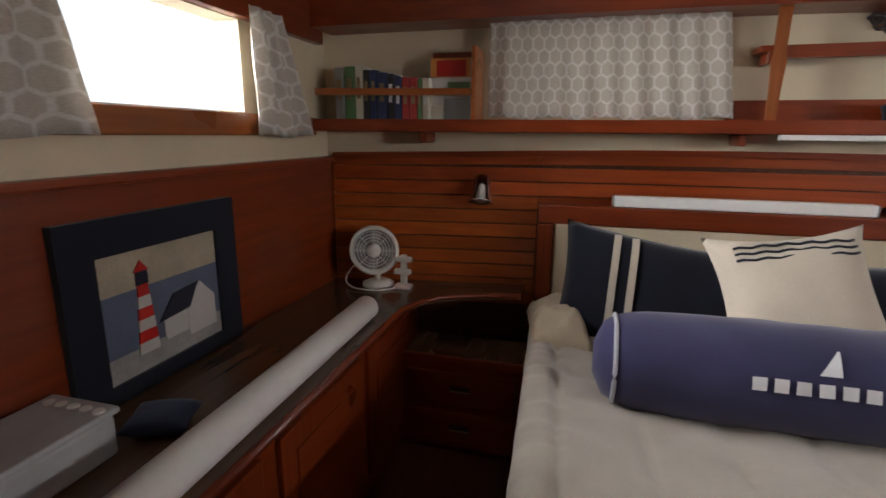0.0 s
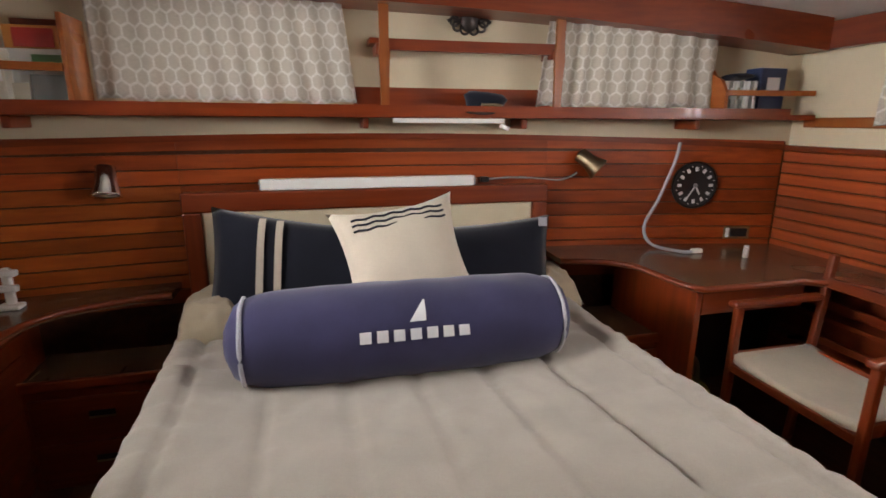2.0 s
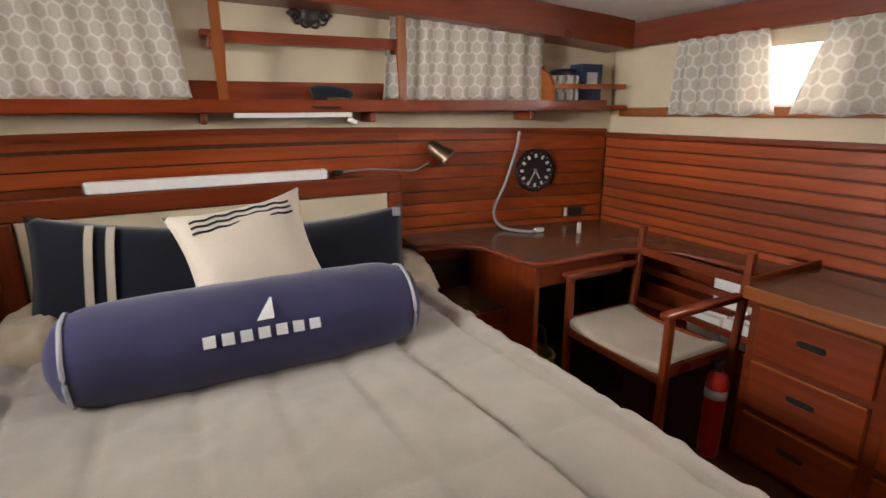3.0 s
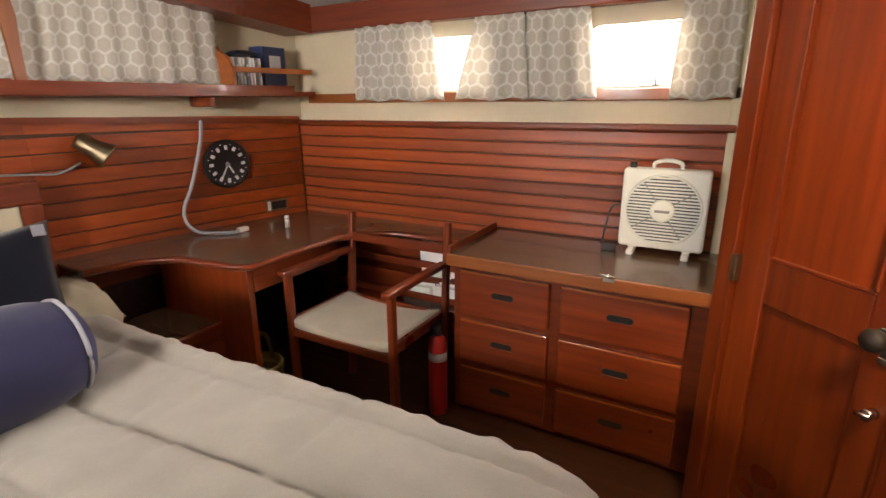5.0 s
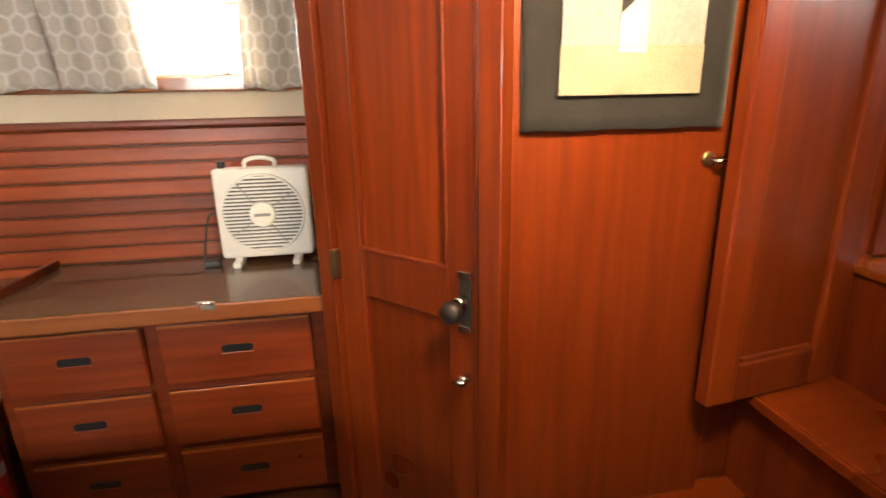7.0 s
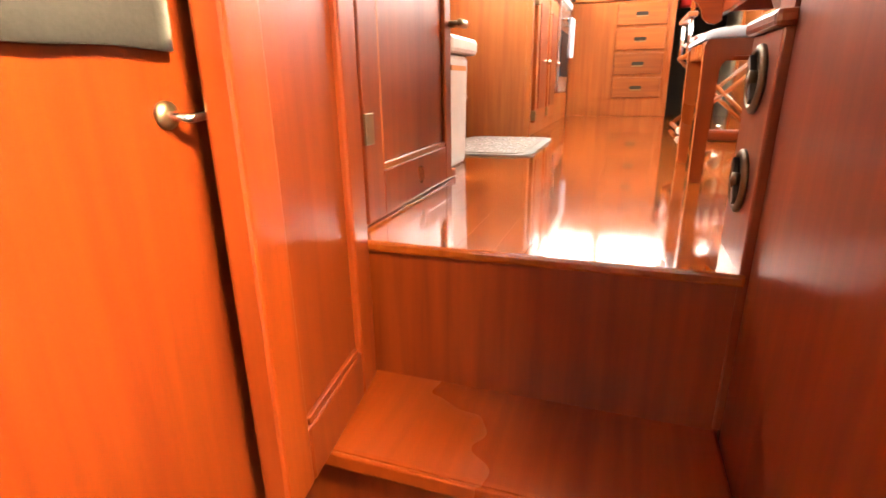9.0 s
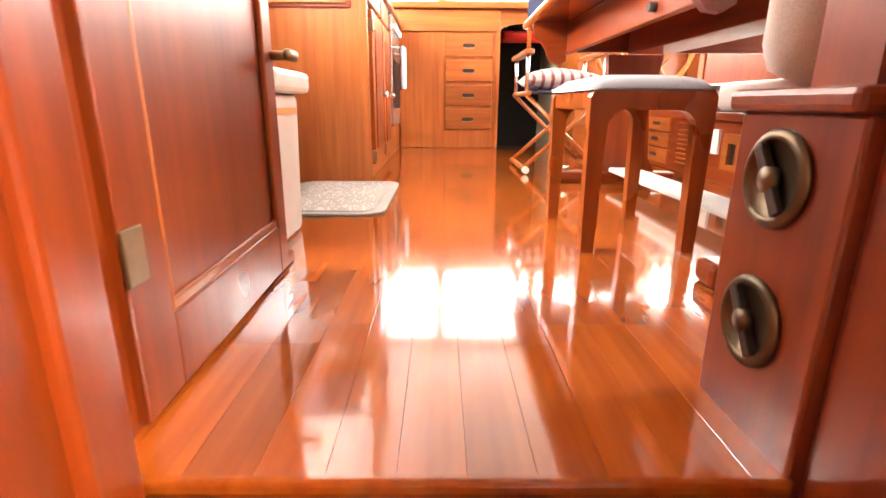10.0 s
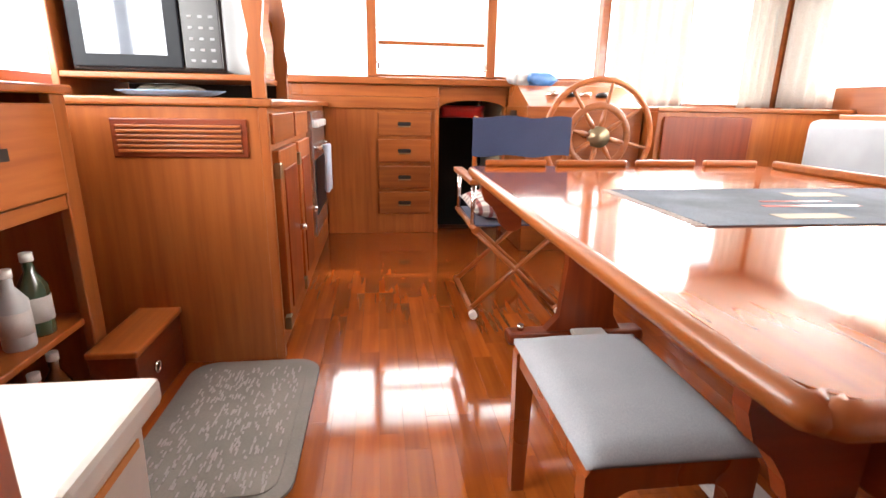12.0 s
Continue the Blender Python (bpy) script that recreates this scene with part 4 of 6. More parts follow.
tube(bm, [cpm @ Vector((0.072 * math.cos(radians(a)), 0.072 * math.sin(radians(a)), 0.034)) for a in range(250, 331, 8)], 0.008, 6)
part("badge", bm, brass, hat, "gold braid badge", True)
tl = thing("shelf_lamp", (1.07, 2.78, 0.48), "slim white tube lamp under the shelf", "lamp")
bm = bmesh.new()
bow(bm, 0.82, 1.33, 0.466, 0.486, 0.16, 0.19, 8)
part("tube", bm, white_plastic, tl)
rod("switch", (1.31, 2.77, 0.455), (1.35, 2.77, 0.44), 0.010, white_plastic, tl)

curtain("curtain", (-0.33, aft(-0.33) - 0.10), (0.62, aft(0.62) - 0.10), 0.955, 0.548, 9, "drawn cream honeycomb curtain over the transom window", (0.0, 0.05))
curtain("curtain", (1.565, aft(1.565) - 0.10), (2.40, aft(2.40) - 0.10), 0.955, 0.543, 8, "drawn cream honeycomb curtain over the transom window", (-0.05, 0.0))
curtain("curtain", (2.842, 2.24), (2.842, 1.80), 0.815, 0.462, 5, "cream honeycomb curtain pulled aside from the window", (-0.02, 0.07))
curtain("curtain", (2.842, 1.57), (2.842, 1.34), 0.812, 0.462, 3, "cream honeycomb curtain gathered between two windows", (-0.10, 0.03))
curtain("curtain", (2.842, 1.33), (2.842, 1.065), 0.812, 0.458, 3, "cream honeycomb curtain gathered between two windows", (-0.01, 0.05))
curtain("curtain", (2.842, 0.725), (2.842, 0.52), 0.812, 0.455, 3, "cream honeycomb curtain gathered at the bulkhead", (-0.02, 0.0))
curtain("curtain", (-1.030, 2.13), (-1.030, 2.33), 0.90, 0.465, 3, "cream honeycomb curtain swept aside beside the window", (0.0, 0.20))
curtain("curtain", (-1.030, 1.22), (-1.030, 1.42), 0.90, 0.465, 3, "cream honeycomb curtain swept aside beside the window", (-0.2, 0.09))


def book(x, w, h, d, mat, z=0.513, y=None, label="closed book standing on the shelf", group="books on the shelf", lean=0.0):
    y = aft(x) - 0.035 if y is None else y
    b = thing("book", (x, y, z), label, "book", group)
    m = Matrix.Translation((x, 0, z)) @ Matrix.Rotation(radians(lean), 4, "Y") @ Matrix.Translation((-x, 0, -z))
    bx("cover", (x, y - d, z), (x + w, y, z + h), mat, b, 0.003, "", m)
    bx("pages", (x + 0.003, y - d + 0.006, z + h - 0.001), (x + w - 0.003, y - 0.002, z + h + 0.0015), paper, b, 0.0, "", m)
    bx("title_bar", (x + w * 0.25, y - d - 0.0012, z + h * 0.45), (x + w * 0.75, y - d + 0.001, z + h * 0.8), white_print if random.random() < 0.55 else brass, b, 0.0, "", m)


spines = {n: plain("book_" + n, c, 0.55) for n, c in (("navy", (0.02, 0.035, 0.10)), ("black", (0.02, 0.02, 0.025)), ("cream", (0.6, 0.56, 0.45)), ("red", (0.38, 0.03, 0.03)), ("green", (0.10, 0.20, 0.08)), ("grey", (0.22, 0.23, 0.22)), ("orange", (0.62, 0.25, 0.05)), ("white", (0.7, 0.7, 0.68)))}
random.seed(5)
x = -0.985
for w, h, c in ((0.040, 0.245, "grey"), (0.045, 0.25, "green"), (0.032, 0.255, "cream"), (0.028, 0.235, "black"), (0.03, 0.235, "navy"), (0.042, 0.225, "navy"), (0.03, 0.22, "black"), (0.03, 0.21, "navy"), (0.03, 0.205, "red"), (0.034, 0.205, "red"), (0.018, 0.20, "green"), (0.03, 0.20, "cream")):
    book(x, w, h, 0.12, spines[c], label=c + " book standing in a row on the shelf")
    x += w + 0.002
rk = thing("book_rack", (-0.7, 2.75, 0.513), "wooden book rail and end board on the shelf", "rack")
bm = bmesh.new()
bow(bm, -1.05, -0.385, 0.640, 0.668, 0.186, 0.204, 10)
part("rail", bm, ora_x, rk)
bx("end_board", (-0.385, aft(-0.37) - 0.20, 0.513), (-0.367, aft(-0.37) - 0.01, 0.840), ora_y, rk, 0.004)
bx("top_rail", (-0.60, aft(-0.5) - 0.02, 0.815), (-0.386, aft(-0.5) - 0.008, 0.838), red_x, rk, 0.003)
mg = thing("magazine_stack", (-0.48, 2.74, 0.513), "bright magazines and pamphlets standing in the rack", "magazines")
for k, (x0, x1, z0, z1, mt) in enumerate(((-0.585, -0.395, 0.513, 0.80, spines["white"]), (-0.58, -0.40, 0.72, 0.80, spines["orange"]), (-0.55, -0.42, 0.725, 0.79, red_paint), (-0.50, -0.40, 0.655, 0.70, spines["green"]), (-0.58, -0.52, 0.525, 0.60, spines["cream"]), (-0.51, -0.40, 0.525, 0.63, spines["grey"]))):
    bx("cover", (x0, aft(-0.5) - 0.12 - 0.004 * k, z0), (x1, aft(-0.5) - 0.117 - 0.004 * k if k else aft(-0.5) - 0.06, z1), mt, mg, 0.001)
rk2 = thing("book_rack", (2.55, 2.65, 0.513), "wooden end board and rail holding discs and a folder", "rack")
bm = bmesh.new()
prism(bm, [(0.0, 0), (0.19, 0), (0.19, 0.10), (0.15, 0.16), (0.10, 0.185), (0.06, 0.24), (0.0, 0.24)], 0.018, Matrix(((0, 0, 1, 2.385), (-1, 0, 0, aft(2.39) - 0.01), (0, 1, 0, 0.513), (0, 0, 0, 1))))
part("end_board", bm, ora_y, rk2)
bm = bmesh.new()
bow(bm, 2.405, 2.83, 0.60, 0.625, 0.165, 0.185, 8)
part("rail", bm, ora_x, rk2)
for k in range(9):
    book(2.415 + k * 0.017, 0.014, 0.155, 0.13, spines[("white", "grey", "white")[k % 3]], label="thin pale disc case on the shelf", group="disc cases")
book(2.60, 0.15, 0.22, 0.10, spines["navy"], label="wide dark blue folder standing on the shelf")
gl_ = thing("sunglasses", (2.48, 2.68, 0.67), "dark folded cap lying over the disc cases", "cap")
bm = bmesh.new()
pillow(bm, 0.15, 0.10, 0.035, place(2.49, 2.68, 0.688, -6, 10), 12, 10, 0.1)
part("crown", bm, navy, gl_, "", True)


def sconce(x, z, sw, pitch, label):
    s = thing("wall_light", (x, aft(x), z), label, "lamp", "reading lamps")
    y = aft(x) - 0.018
    rod("wall_plate", (x, y, z + 0.04), (x, y - 0.012, z + 0.04), 0.026, chrome, s)
    rod("arm", (x, y - 0.012, z + 0.04), (x, y - 0.045, z + 0.03), 0.008, chrome, s)
    m = Matrix.Translation((x, y - 0.05, z + 0.028)) @ Matrix.Rotation(radians(sw), 4, "Y") @ Matrix.Rotation(radians(pitch), 4, "X")
    m = m @ Matrix.Scale(1.4, 4)
    bm = bmesh.new()
    lathe(bm, ((0.020, 0.03), (0.026, 0.026), (0.028, -0.02), (0.040, -0.055), (0.042, -0.062), (0.036, -0.060), (0.022, -0.02)), m, 24)
    part("shade", bm, brass if sw else chrome, s, "", True)
    bm = bmesh.new()
    lathe(bm, ((0.035, -0.0560), (0.033, -0.0585), (0.0, -0.061)), m, 20)
    part("lens", bm, white_plastic, s, "pale lamp glass", True)


sconce(-0.352, 0.225, 0, -18, "chrome reading lamp pointing down on the planked wall")
sconce(1.80, 0.265, -48, -25, "aged brass reading lamp turned aside on the planked wall")
ck = thing("wall_clock", (2.42, 2.79, 0.15), "round black clock with white numerals on the wall", "clock")
a_ = math.atan2((2.42 - 0.75) * 2 / 17, 1)
km = Matrix.Translation((2.42, aft(2.42) - 0.018, 0.152)) @ Matrix.Rotation(-a_, 4, "Z") @ Matrix.Rotation(radians(90), 4, "X")
bm = bmesh.new()
lathe(bm, ((0.122, 0), (0.125, 0.012), (0.116, 0.022), (0.106, 0.016), (0.0, 0.015)), km, 40)
part("case", bm, black, ck, "", True)
for k in range(12):
    bx("numeral_bar", (-0.008, 0.074, 0.0155), (0.008, 0.096, 0.018), white_print, ck, 0.001, "", km @ Matrix.Rotation(k * math.pi / 6, 4, "Z"))
for k in range(60):
    if k % 5 == 0:
        bx("minute_mark", (-0.002, 0.098, 0.0155), (0.002, 0.105, 0.017), white_print, ck, 0.0, "", km @ Matrix.Rotation((k + 2.5) * math.pi / 30, 4, "Z"))
bx("hour_hand", (-0.004, -0.01, 0.018), (0.004, 0.055, 0.020), white_print, ck, 0.0, "", km @ Matrix.Rotation(radians(-150), 4, "Z"))
bx("minute_hand", (-0.003, -0.01, 0.020), (0.003, 0.085, 0.022), white_print, ck, 0.0, "", km @ Matrix.Rotation(radians(-210), 4, "Z"))
rod("pivot", km @ Vector((0, 0, 0.015)), km @ Vector((0, 0, 0.025)), 0.010, grey_plastic, ck)
cb = thing("power_cable", (2.25, 2.75, -0.165), "grey-white power cable hanging down to the desk", "cable")
bm = bmesh.new()
tube(bm, curve_pts(((2.30, aft(2.3) - 0.05, 0.375), (2.28, aft(2.3) - 0.05, 0.27), (2.22, aft(2.2) - 0.05, 0.08), (2.15, aft(2.15) - 0.06, -0.06), (2.16, aft(2.15) - 0.12, -0.145), (2.24, 2.62, -0.158), (2.30, 2.60, -0.158))), 0.0085)
part("cord", bm, grey_braid, cb, "", True)
bx("plug", (2.29, 2.585, -0.164), (2.345, 2.615, -0.142), white_plastic, cb, 0.005)
cb2 = thing("lamp_cable", (1.5, 2.9, 0.17), "thin dark lamp cable with plug on the planked wall", "cable")
bm = bmesh.new()
tube(bm, curve_pts(((1.30, 2.915, 0.195), (1.45, 2.925, 0.20), (1.60, 2.92, 0.19), (1.70, 2.90, 0.185), (1.78, 2.885, 0.22))), 0.005)
part("cord", bm, grey_plastic, cb2, "", True)
bx("plug", (1.265, 2.90, 0.182), (1.31, 2.925, 0.208), black, cb2, 0.005)
so = thing("wall_socket", (2.72, 2.72, -0.12), "pale rectangular wall socket with dark outlets", "socket")
sm = Matrix.Translation((2.68, aft(2.68) - 0.021, -0.105)) @ Matrix.Rotation(-math.atan2((2.68 - 0.75) * 2 / 17, 1), 4, "Z")
bx("plate", (-0.07, -0.006, -0.035), (0.07, 0.002, 0.035), brass, so, 0.003, "", sm)
bx("outlet", (-0.035, -0.009, -0.022), (0.055, -0.005, 0.022), black, so, 0.002, "", sm)
bx("light_switch", (-0.062, -0.010, -0.025), (-0.043, -0.005, 0.025), white_plastic, so, 0.002, "", sm)

# ---- desk, chest, chair ----
DZ = -0.168
dk_ = thing("desk", (2.4, 2.4, FLOOR), "built-in mahogany corner desk with laminate top", "desk")
bm = bmesh.new()
pts = [(2.885, 1.46), (2.885, aft(2.885) - 0.02)] + [(2.885 - 1.285 * k / 10, aft(2.885 - 1.285 * k / 10) - 0.02) for k in range(1, 11)]
pts += [(1.60, 2.66), (1.80, 2.60), (1.90, 2.50), (1.93, 2.20), (1.97, 2.13), (2.45, 2.13), (2.60, 2.06), (2.68, 1.92), (2.70, 1.46)]
prism(bm, pts, 0.028, Matrix.Translation((0, 0, DZ - 0.028)))
part("top", bm, laminate, dk_)
bm = bmesh.new()
tube(bm, [(x, y, DZ - 0.012) for x, y in pts[12:21]], 0.014, 8)
part("edge_lip", bm, red_x, dk_, "", True)
bx("apron", (1.98, 2.15, DZ - 0.13), (2.50, 2.17, DZ - 0.03), red_x, dk_, 0.004)
bx("side_panel", (1.95, 2.15, FLOOR), (1.98, 2.74, DZ - 0.03), red_z, dk_, 0.003)
# shade of the kneehole, put into a near-black panel
bx("kneehole_shade", (1.98, 2.66, FLOOR), (2.88, 2.68, DZ - 0.03), shade_black, dk_, 0.0)
wr = thing("magazine_rack", (2.8, 1.75, -0.6), "mahogany wall rack behind the chair holding papers", "rack")
bx("back", (2.86, 1.46, -0.75), (2.884, 2.60, DZ - 0.03), red_y, wr, 0.0)
for z in (-0.34, -0.52):
    bx("shelf", (2.76, 1.46, z - 0.09), (2.86, 2.50, z - 0.07), red_y, wr, 0.003)
    bx("front_rail", (2.745, 1.46, z - 0.02), (2.760, 2.50, z + 0.015), red_y, wr, 0.004)
for k, (y, z, h, lean) in enumerate(((1.52, -0.41, 0.19, 6), (1.66, -0.41, 0.19, -4), (1.60, -0.59, 0.12, 3), (1.78, -0.59, 0.11, -3))):
    p = thing("magazine", (2.80, y, z), "loose white papers tucked in the wall rack", "papers", "papers in the rack")
    for i in range(3):
        bx("sheet", (2.775 + 0.012 * i, y - 0.01 * i, z), (2.777 + 0.012 * i, y + 0.17 - 0.012 * i, z + h + 0.01 * i), paper if i != 1 else pale_cloth, p, 0.0, "", Matrix.Translation((0, y, z)) @ Matrix.Rotation(radians(lean), 4, "X") @ Matrix.Translation((0, -y, -z)))

ch = thing("chest_of_drawers", (2.65, 0.95, FLOOR), "six-drawer mahogany chest with a brown laminate top", "chest of drawers")
bx("carcass", (2.485, 0.502, FLOOR + 0.02), (2.884, 1.485, -0.172), red_y, ch, 0.003)
bm = bmesh.new()
prism(bm, rounded(2.385, 0.502, 2.884, 1.455, 0.01), 0.012, Matrix.Translation((0, 0, -0.150)))
part("top", bm, laminate, ch, "brown laminate top")
bx("top_edge", (2.372, 0.502, -0.186), (2.384, 1.462, -0.138), ora_y, ch, 0.004)
bx("top_support", (2.386, 0.503, -0.172), (2.884, 1.455, -0.151), red_y, ch, 0.0)
bx("side_fiddle", (2.40, 1.456, -0.186), (2.884, 1.470, -0.112), red_x, ch, 0.004)
for c, (y0, y1) in enumerate(((1.055, 1.445), (0.560, 1.010))):
    for k in range(3):
        zt = -0.232 - k * 0.222
        d = bx("drawer", (2.462, y0, zt - 0.195), (2.486, y1, zt), red_y, ch, 0.006)
        bx("edge_bead", (2.458, y0 + 0.004, zt - 0.006), (2.4625, y1 - 0.004, zt + 0.003), ora_y, d, 0.001)
        ym = (y0 + y1) / 2
        bm = bmesh.new()
        prism(bm, rounded(ym - 0.048, zt - 0.100, ym + 0.048, zt - 0.075, 0.012, 4), 0.002, Matrix(((0, 0, 1, 2.4605), (1, 0, 0, 0), (0, 1, 0, 0), (0, 0, 0, 1))))
        part("finger_slot", bm, black, d, "dark finger slot")
        bx("slot_rim", (2.456, ym - 0.045, zt - 0.106), (2.461, ym + 0.045, zt - 0.101), red_x, d, 0.001)
lk = thing("chest_latch", (2.37, 0.82, -0.14), "small chrome latch on the chest edge", "latch")
bx("plate", (2.366, 0.80, -0.150), (2.371, 0.84, -0.132), chrome, lk, 0.001)
rod("bolt", (2.362, 0.80, -0.130), (2.362, 0.85, -0.124), 0.006, chrome, lk)

bf = thing("box_fan", (2.72, 0.71, -0.138), "white square portable box fan with round grille", "fan")
F0, F1, FZ0, FZ1 = 0.555, 0.865, -0.112, 0.200
bm = bmesh.new()
box(bm, (2.735, F0, FZ0), (2.81, F1, FZ1), 0.012)
part("housing", bm, white_plastic, bf)
fmz = Matrix.Translation((2.735, (F0 + F1) / 2, (FZ0 + FZ1) / 2)) @ Matrix.Rotation(radians(-90), 4, "Y")
bm = bmesh.new()
lathe(bm, ((0.136, 0.0), (0.136, 0.002), (0.0, 0.003)), fmz, 40)
part("grille_back", bm, plain("grille_grey", (0.10, 0.10, 0.105), 0.5), bf)
bm = bmesh.new()
torus(bm, (0, 0, 0), 0.135, 0.005, fmz @ Matrix.Translation((0, 0, 0.004)), 48, 6)
part("grille_rim", bm, white_plastic, bf, "", True)
for k in range(-10, 11):
    z = k * 0.0125
    hw = math.sqrt(max(0, 0.134 ** 2 - z * z))
    bx("slat", (-0.0028 + z, -hw, 0.003), (0.0028 + z, hw, 0.010), white_plastic, bf, 0.0, "", fmz)
for a in (0, 90):
    bx("rib", (-0.13, -0.002, 0.008), (0.13, 0.002, 0.0115), grey_plastic, bf, 0.0, "", fmz @ Matrix.Rotation(radians(a + 35), 4, "Z"))
bm = bmesh.new()
lathe(bm, ((0.044, 0.008), (0.044, 0.016), (0.036, 0.020), (0.0, 0.021)), fmz, 32)
part("hub", bm, white_plastic, bf, "", True)
bx("hub_mark", (-0.006, -0.027, 0.0212), (0.004, 0.027, 0.0225), grey_plastic, bf, 0.001, "", fmz)
bm = bmesh.new()
tube(bm, curve_pts(((2.77, 0.66, 0.198), (2.77, 0.665, 0.222), (2.77, 0.71, 0.232), (2.77, 0.755, 0.222), (2.77, 0.76, 0.198))), 0.008)
part("handle", bm, white_plastic, bf, "", True)
rod("dial", (2.77, 0.835, 0.20), (2.77, 0.835, 0.222), 0.013, black, bf)
for y in (0.60, 0.80):
    bx("foot", (2.70, y, -0.138), (2.80, y + 0.025, -0.118), white_plastic, bf, 0.004)
    bx("foot_riser", (2.745, y, -0.119), (2.80, y + 0.025, -0.110), white_plastic, bf, 0.002)
bm = bmesh.new()
tube(bm, curve_pts(((2.80, 0.865, 0.04), (2.81, 0.91, 0.03), (2.80, 0.93, -0.05), (2.76, 0.93, -0.13), (2.74, 0.91, -0.13))), 0.004)
part("cord", bm, black, bf, "black power cord", True)
bx("plug", (2.72, 0.87, -0.138), (2.75, 0.925, -0.112), black, bf, 0.004)

ca = thing("armchair", (2.32, 1.84, FLOOR), "slim teak armchair with oat fabric seat at the desk", "chair")
bm = bmesh.new()
N = 14
vs = {}
for s in (0, 1):
    for i in range(N + 1):
        for j in range(N + 1):
            u, v = i / N, j / N
            dip = -0.035 * math.sin(math.pi * v) * (1 - 0.4 * u)
            vs[s, i, j] = bm.verts.new((2.115 + 0.40 * u, 1.575 + 0.52 * v, -0.455 + dip - 0.035 * s))
for i in range(N):
    for j in range(N):
        for s in (0, 1):
            bm.faces.new([vs[s, a, b] for a, b in ((i, j), (i + 1, j), (i + 1, j + 1), (i, j + 1))])
for k in range(N):
    for a, b in (((k, 0), (k + 1, 0)), ((k, N), (k + 1, N)), ((0, k), (0, k + 1)), ((N, k), (N, k + 1))):
        bm.faces.new((vs[0, *a], vs[0, *b], vs[1, *b], vs[1, *a]))
part("seat", bm, seat_cloth, ca, "oat fabric sling seat", True)
for y in (1.545, 2.085):
    bx("leg", (2.10, y, FLOOR), (2.135, y + 0.03, -0.25), red_z, ca, 0.008)
    bm = bmesh.new()
    box(bm, (2.48, y, FLOOR), (2.515, y + 0.03, -0.06), 0.008)
    for v in bm.verts:
        v.co.x += max(0, v.co.z + 0.45) * 0.18
    part("back_post", bm, red_z, ca)
    bx("armrest", (2.08, y - 0.008, -0.255), (2.53, y + 0.038, -0.228), red_x, ca, 0.010)
    bx("side_rail", (2.13, y + 0.004, -0.50), (2.49, y + 0.026, -0.455), red_x, ca, 0.004)
bx("front_rail", (2.105, 1.57, -0.535), (2.128, 2.09, -0.500), red_y, ca, 0.004)
bx("rear_rail", (2.488, 1.57, -0.50), (2.510, 2.09, -0.462), red_y, ca, 0.004)
bx("back_slat", (2.535, 1.57, -0.20), (2.552, 2.09, -0.155), red_y, ca, 0.006)

fe = thing("fire_extinguisher", (2.40, 1.53, FLOOR), "small red fire extinguisher beside the chest", "fire extinguisher")
bm = bmesh.new()
lathe(bm, ((0.038, 0), (0.042, 0.01), (0.042, 0.34), (0.034, 0.37), (0.015, 0.385)), Matrix.Translation((2.42, 1.535, FLOOR)))
part("cylinder", bm, red_paint, fe, "", True)
rod("valve", (2.42, 1.535, FLOOR + 0.38), (2.42, 1.535, FLOOR + 0.43), 0.016, black, fe)
bx("lever", (2.37, 1.525, FLOOR + 0.43), (2.45, 1.545, FLOOR + 0.445), black, fe, 0.003)
rod("label_band", (2.42, 1.535, FLOOR + 0.27), (2.42, 1.535, FLOOR + 0.31), 0.0428, white_print, fe)
bk = thing("wicker_basket", (2.10, 2.30, FLOOR), "dull yellow wicker basket under the desk", "basket")
bm = bmesh.new()
for k in range(7):
    torus(bm, (2.10, 2.34, FLOOR + 0.012 + k * 0.028), 0.085 + 0.004 * k, 0.014, None, 24, 6)
part("weave", bm, plain("wicker", (0.42, 0.30, 0.08), 0.7, scale=40), bk, "", True)
bm = bmesh.new()
tube(bm, curve_pts(((2.01, 2.34, FLOOR + 0.18), (2.03, 2.34, FLOOR + 0.30), (2.10, 2.34, FLOOR + 0.34), (2.17, 2.34, FLOOR + 0.30), (2.19, 2.34, FLOOR + 0.18))), 0.010)
part("handle", bm, brass, bk, "", True)
pb = thing("pill_bottle", (2.50, 2.50, DZ), "small pale upright bottle on the desk", "bottle")
rod("body", (2.50, 2.48, DZ), (2.50, 2.48, DZ + 0.045), 0.013, pale_cloth, pb)
rod("cap", (2.50, 2.48, DZ + 0.045), (2.50, 2.48, DZ + 0.06), 0.011, white_plastic, pb)

# ---- structure: saloon ----
st(bx("floor_saloon_base", (-1.70, -5.2, -0.06), (2.85, -0.81, -0.014), dark_sole, None, 0.0), "subfloor under the saloon planks", "floor")
bm = bmesh.new()
wall_with_holes(bm, "x", 2.78, 2.86, -5.2, -0.85, 0.0, 1.95, [(-4.7, -1.2, 1.06, 1.78)])
st(part("wall_saloon_galley", bm, ora_y), "teak saloon side with a long window", "wall")
bm = bmesh.new()
wall_with_holes(bm, "x", -1.70, -1.62, -5.2, -0.85, 0.0, 1.95, [(-4.80, -1.2, 1.14, 1.80)])
st(part("wall_saloon_settee", bm, ora_y), "teak saloon side with long curtained windows", "wall")
bm = bmesh.new()
wall_with_holes(bm, "y", -4.98, -4.90, -1.70, 2.85, 0.0, 1.95, [(1.66, 2.30, 1.17, 1.84), (0.79, 1.59, 1.19, 1.84), (-0.09, 0.72, 1.19, 1.84), (0.63, 1.13, 0.0, 1.03), (-1.50, -0.15, 1.02, 1.84)])
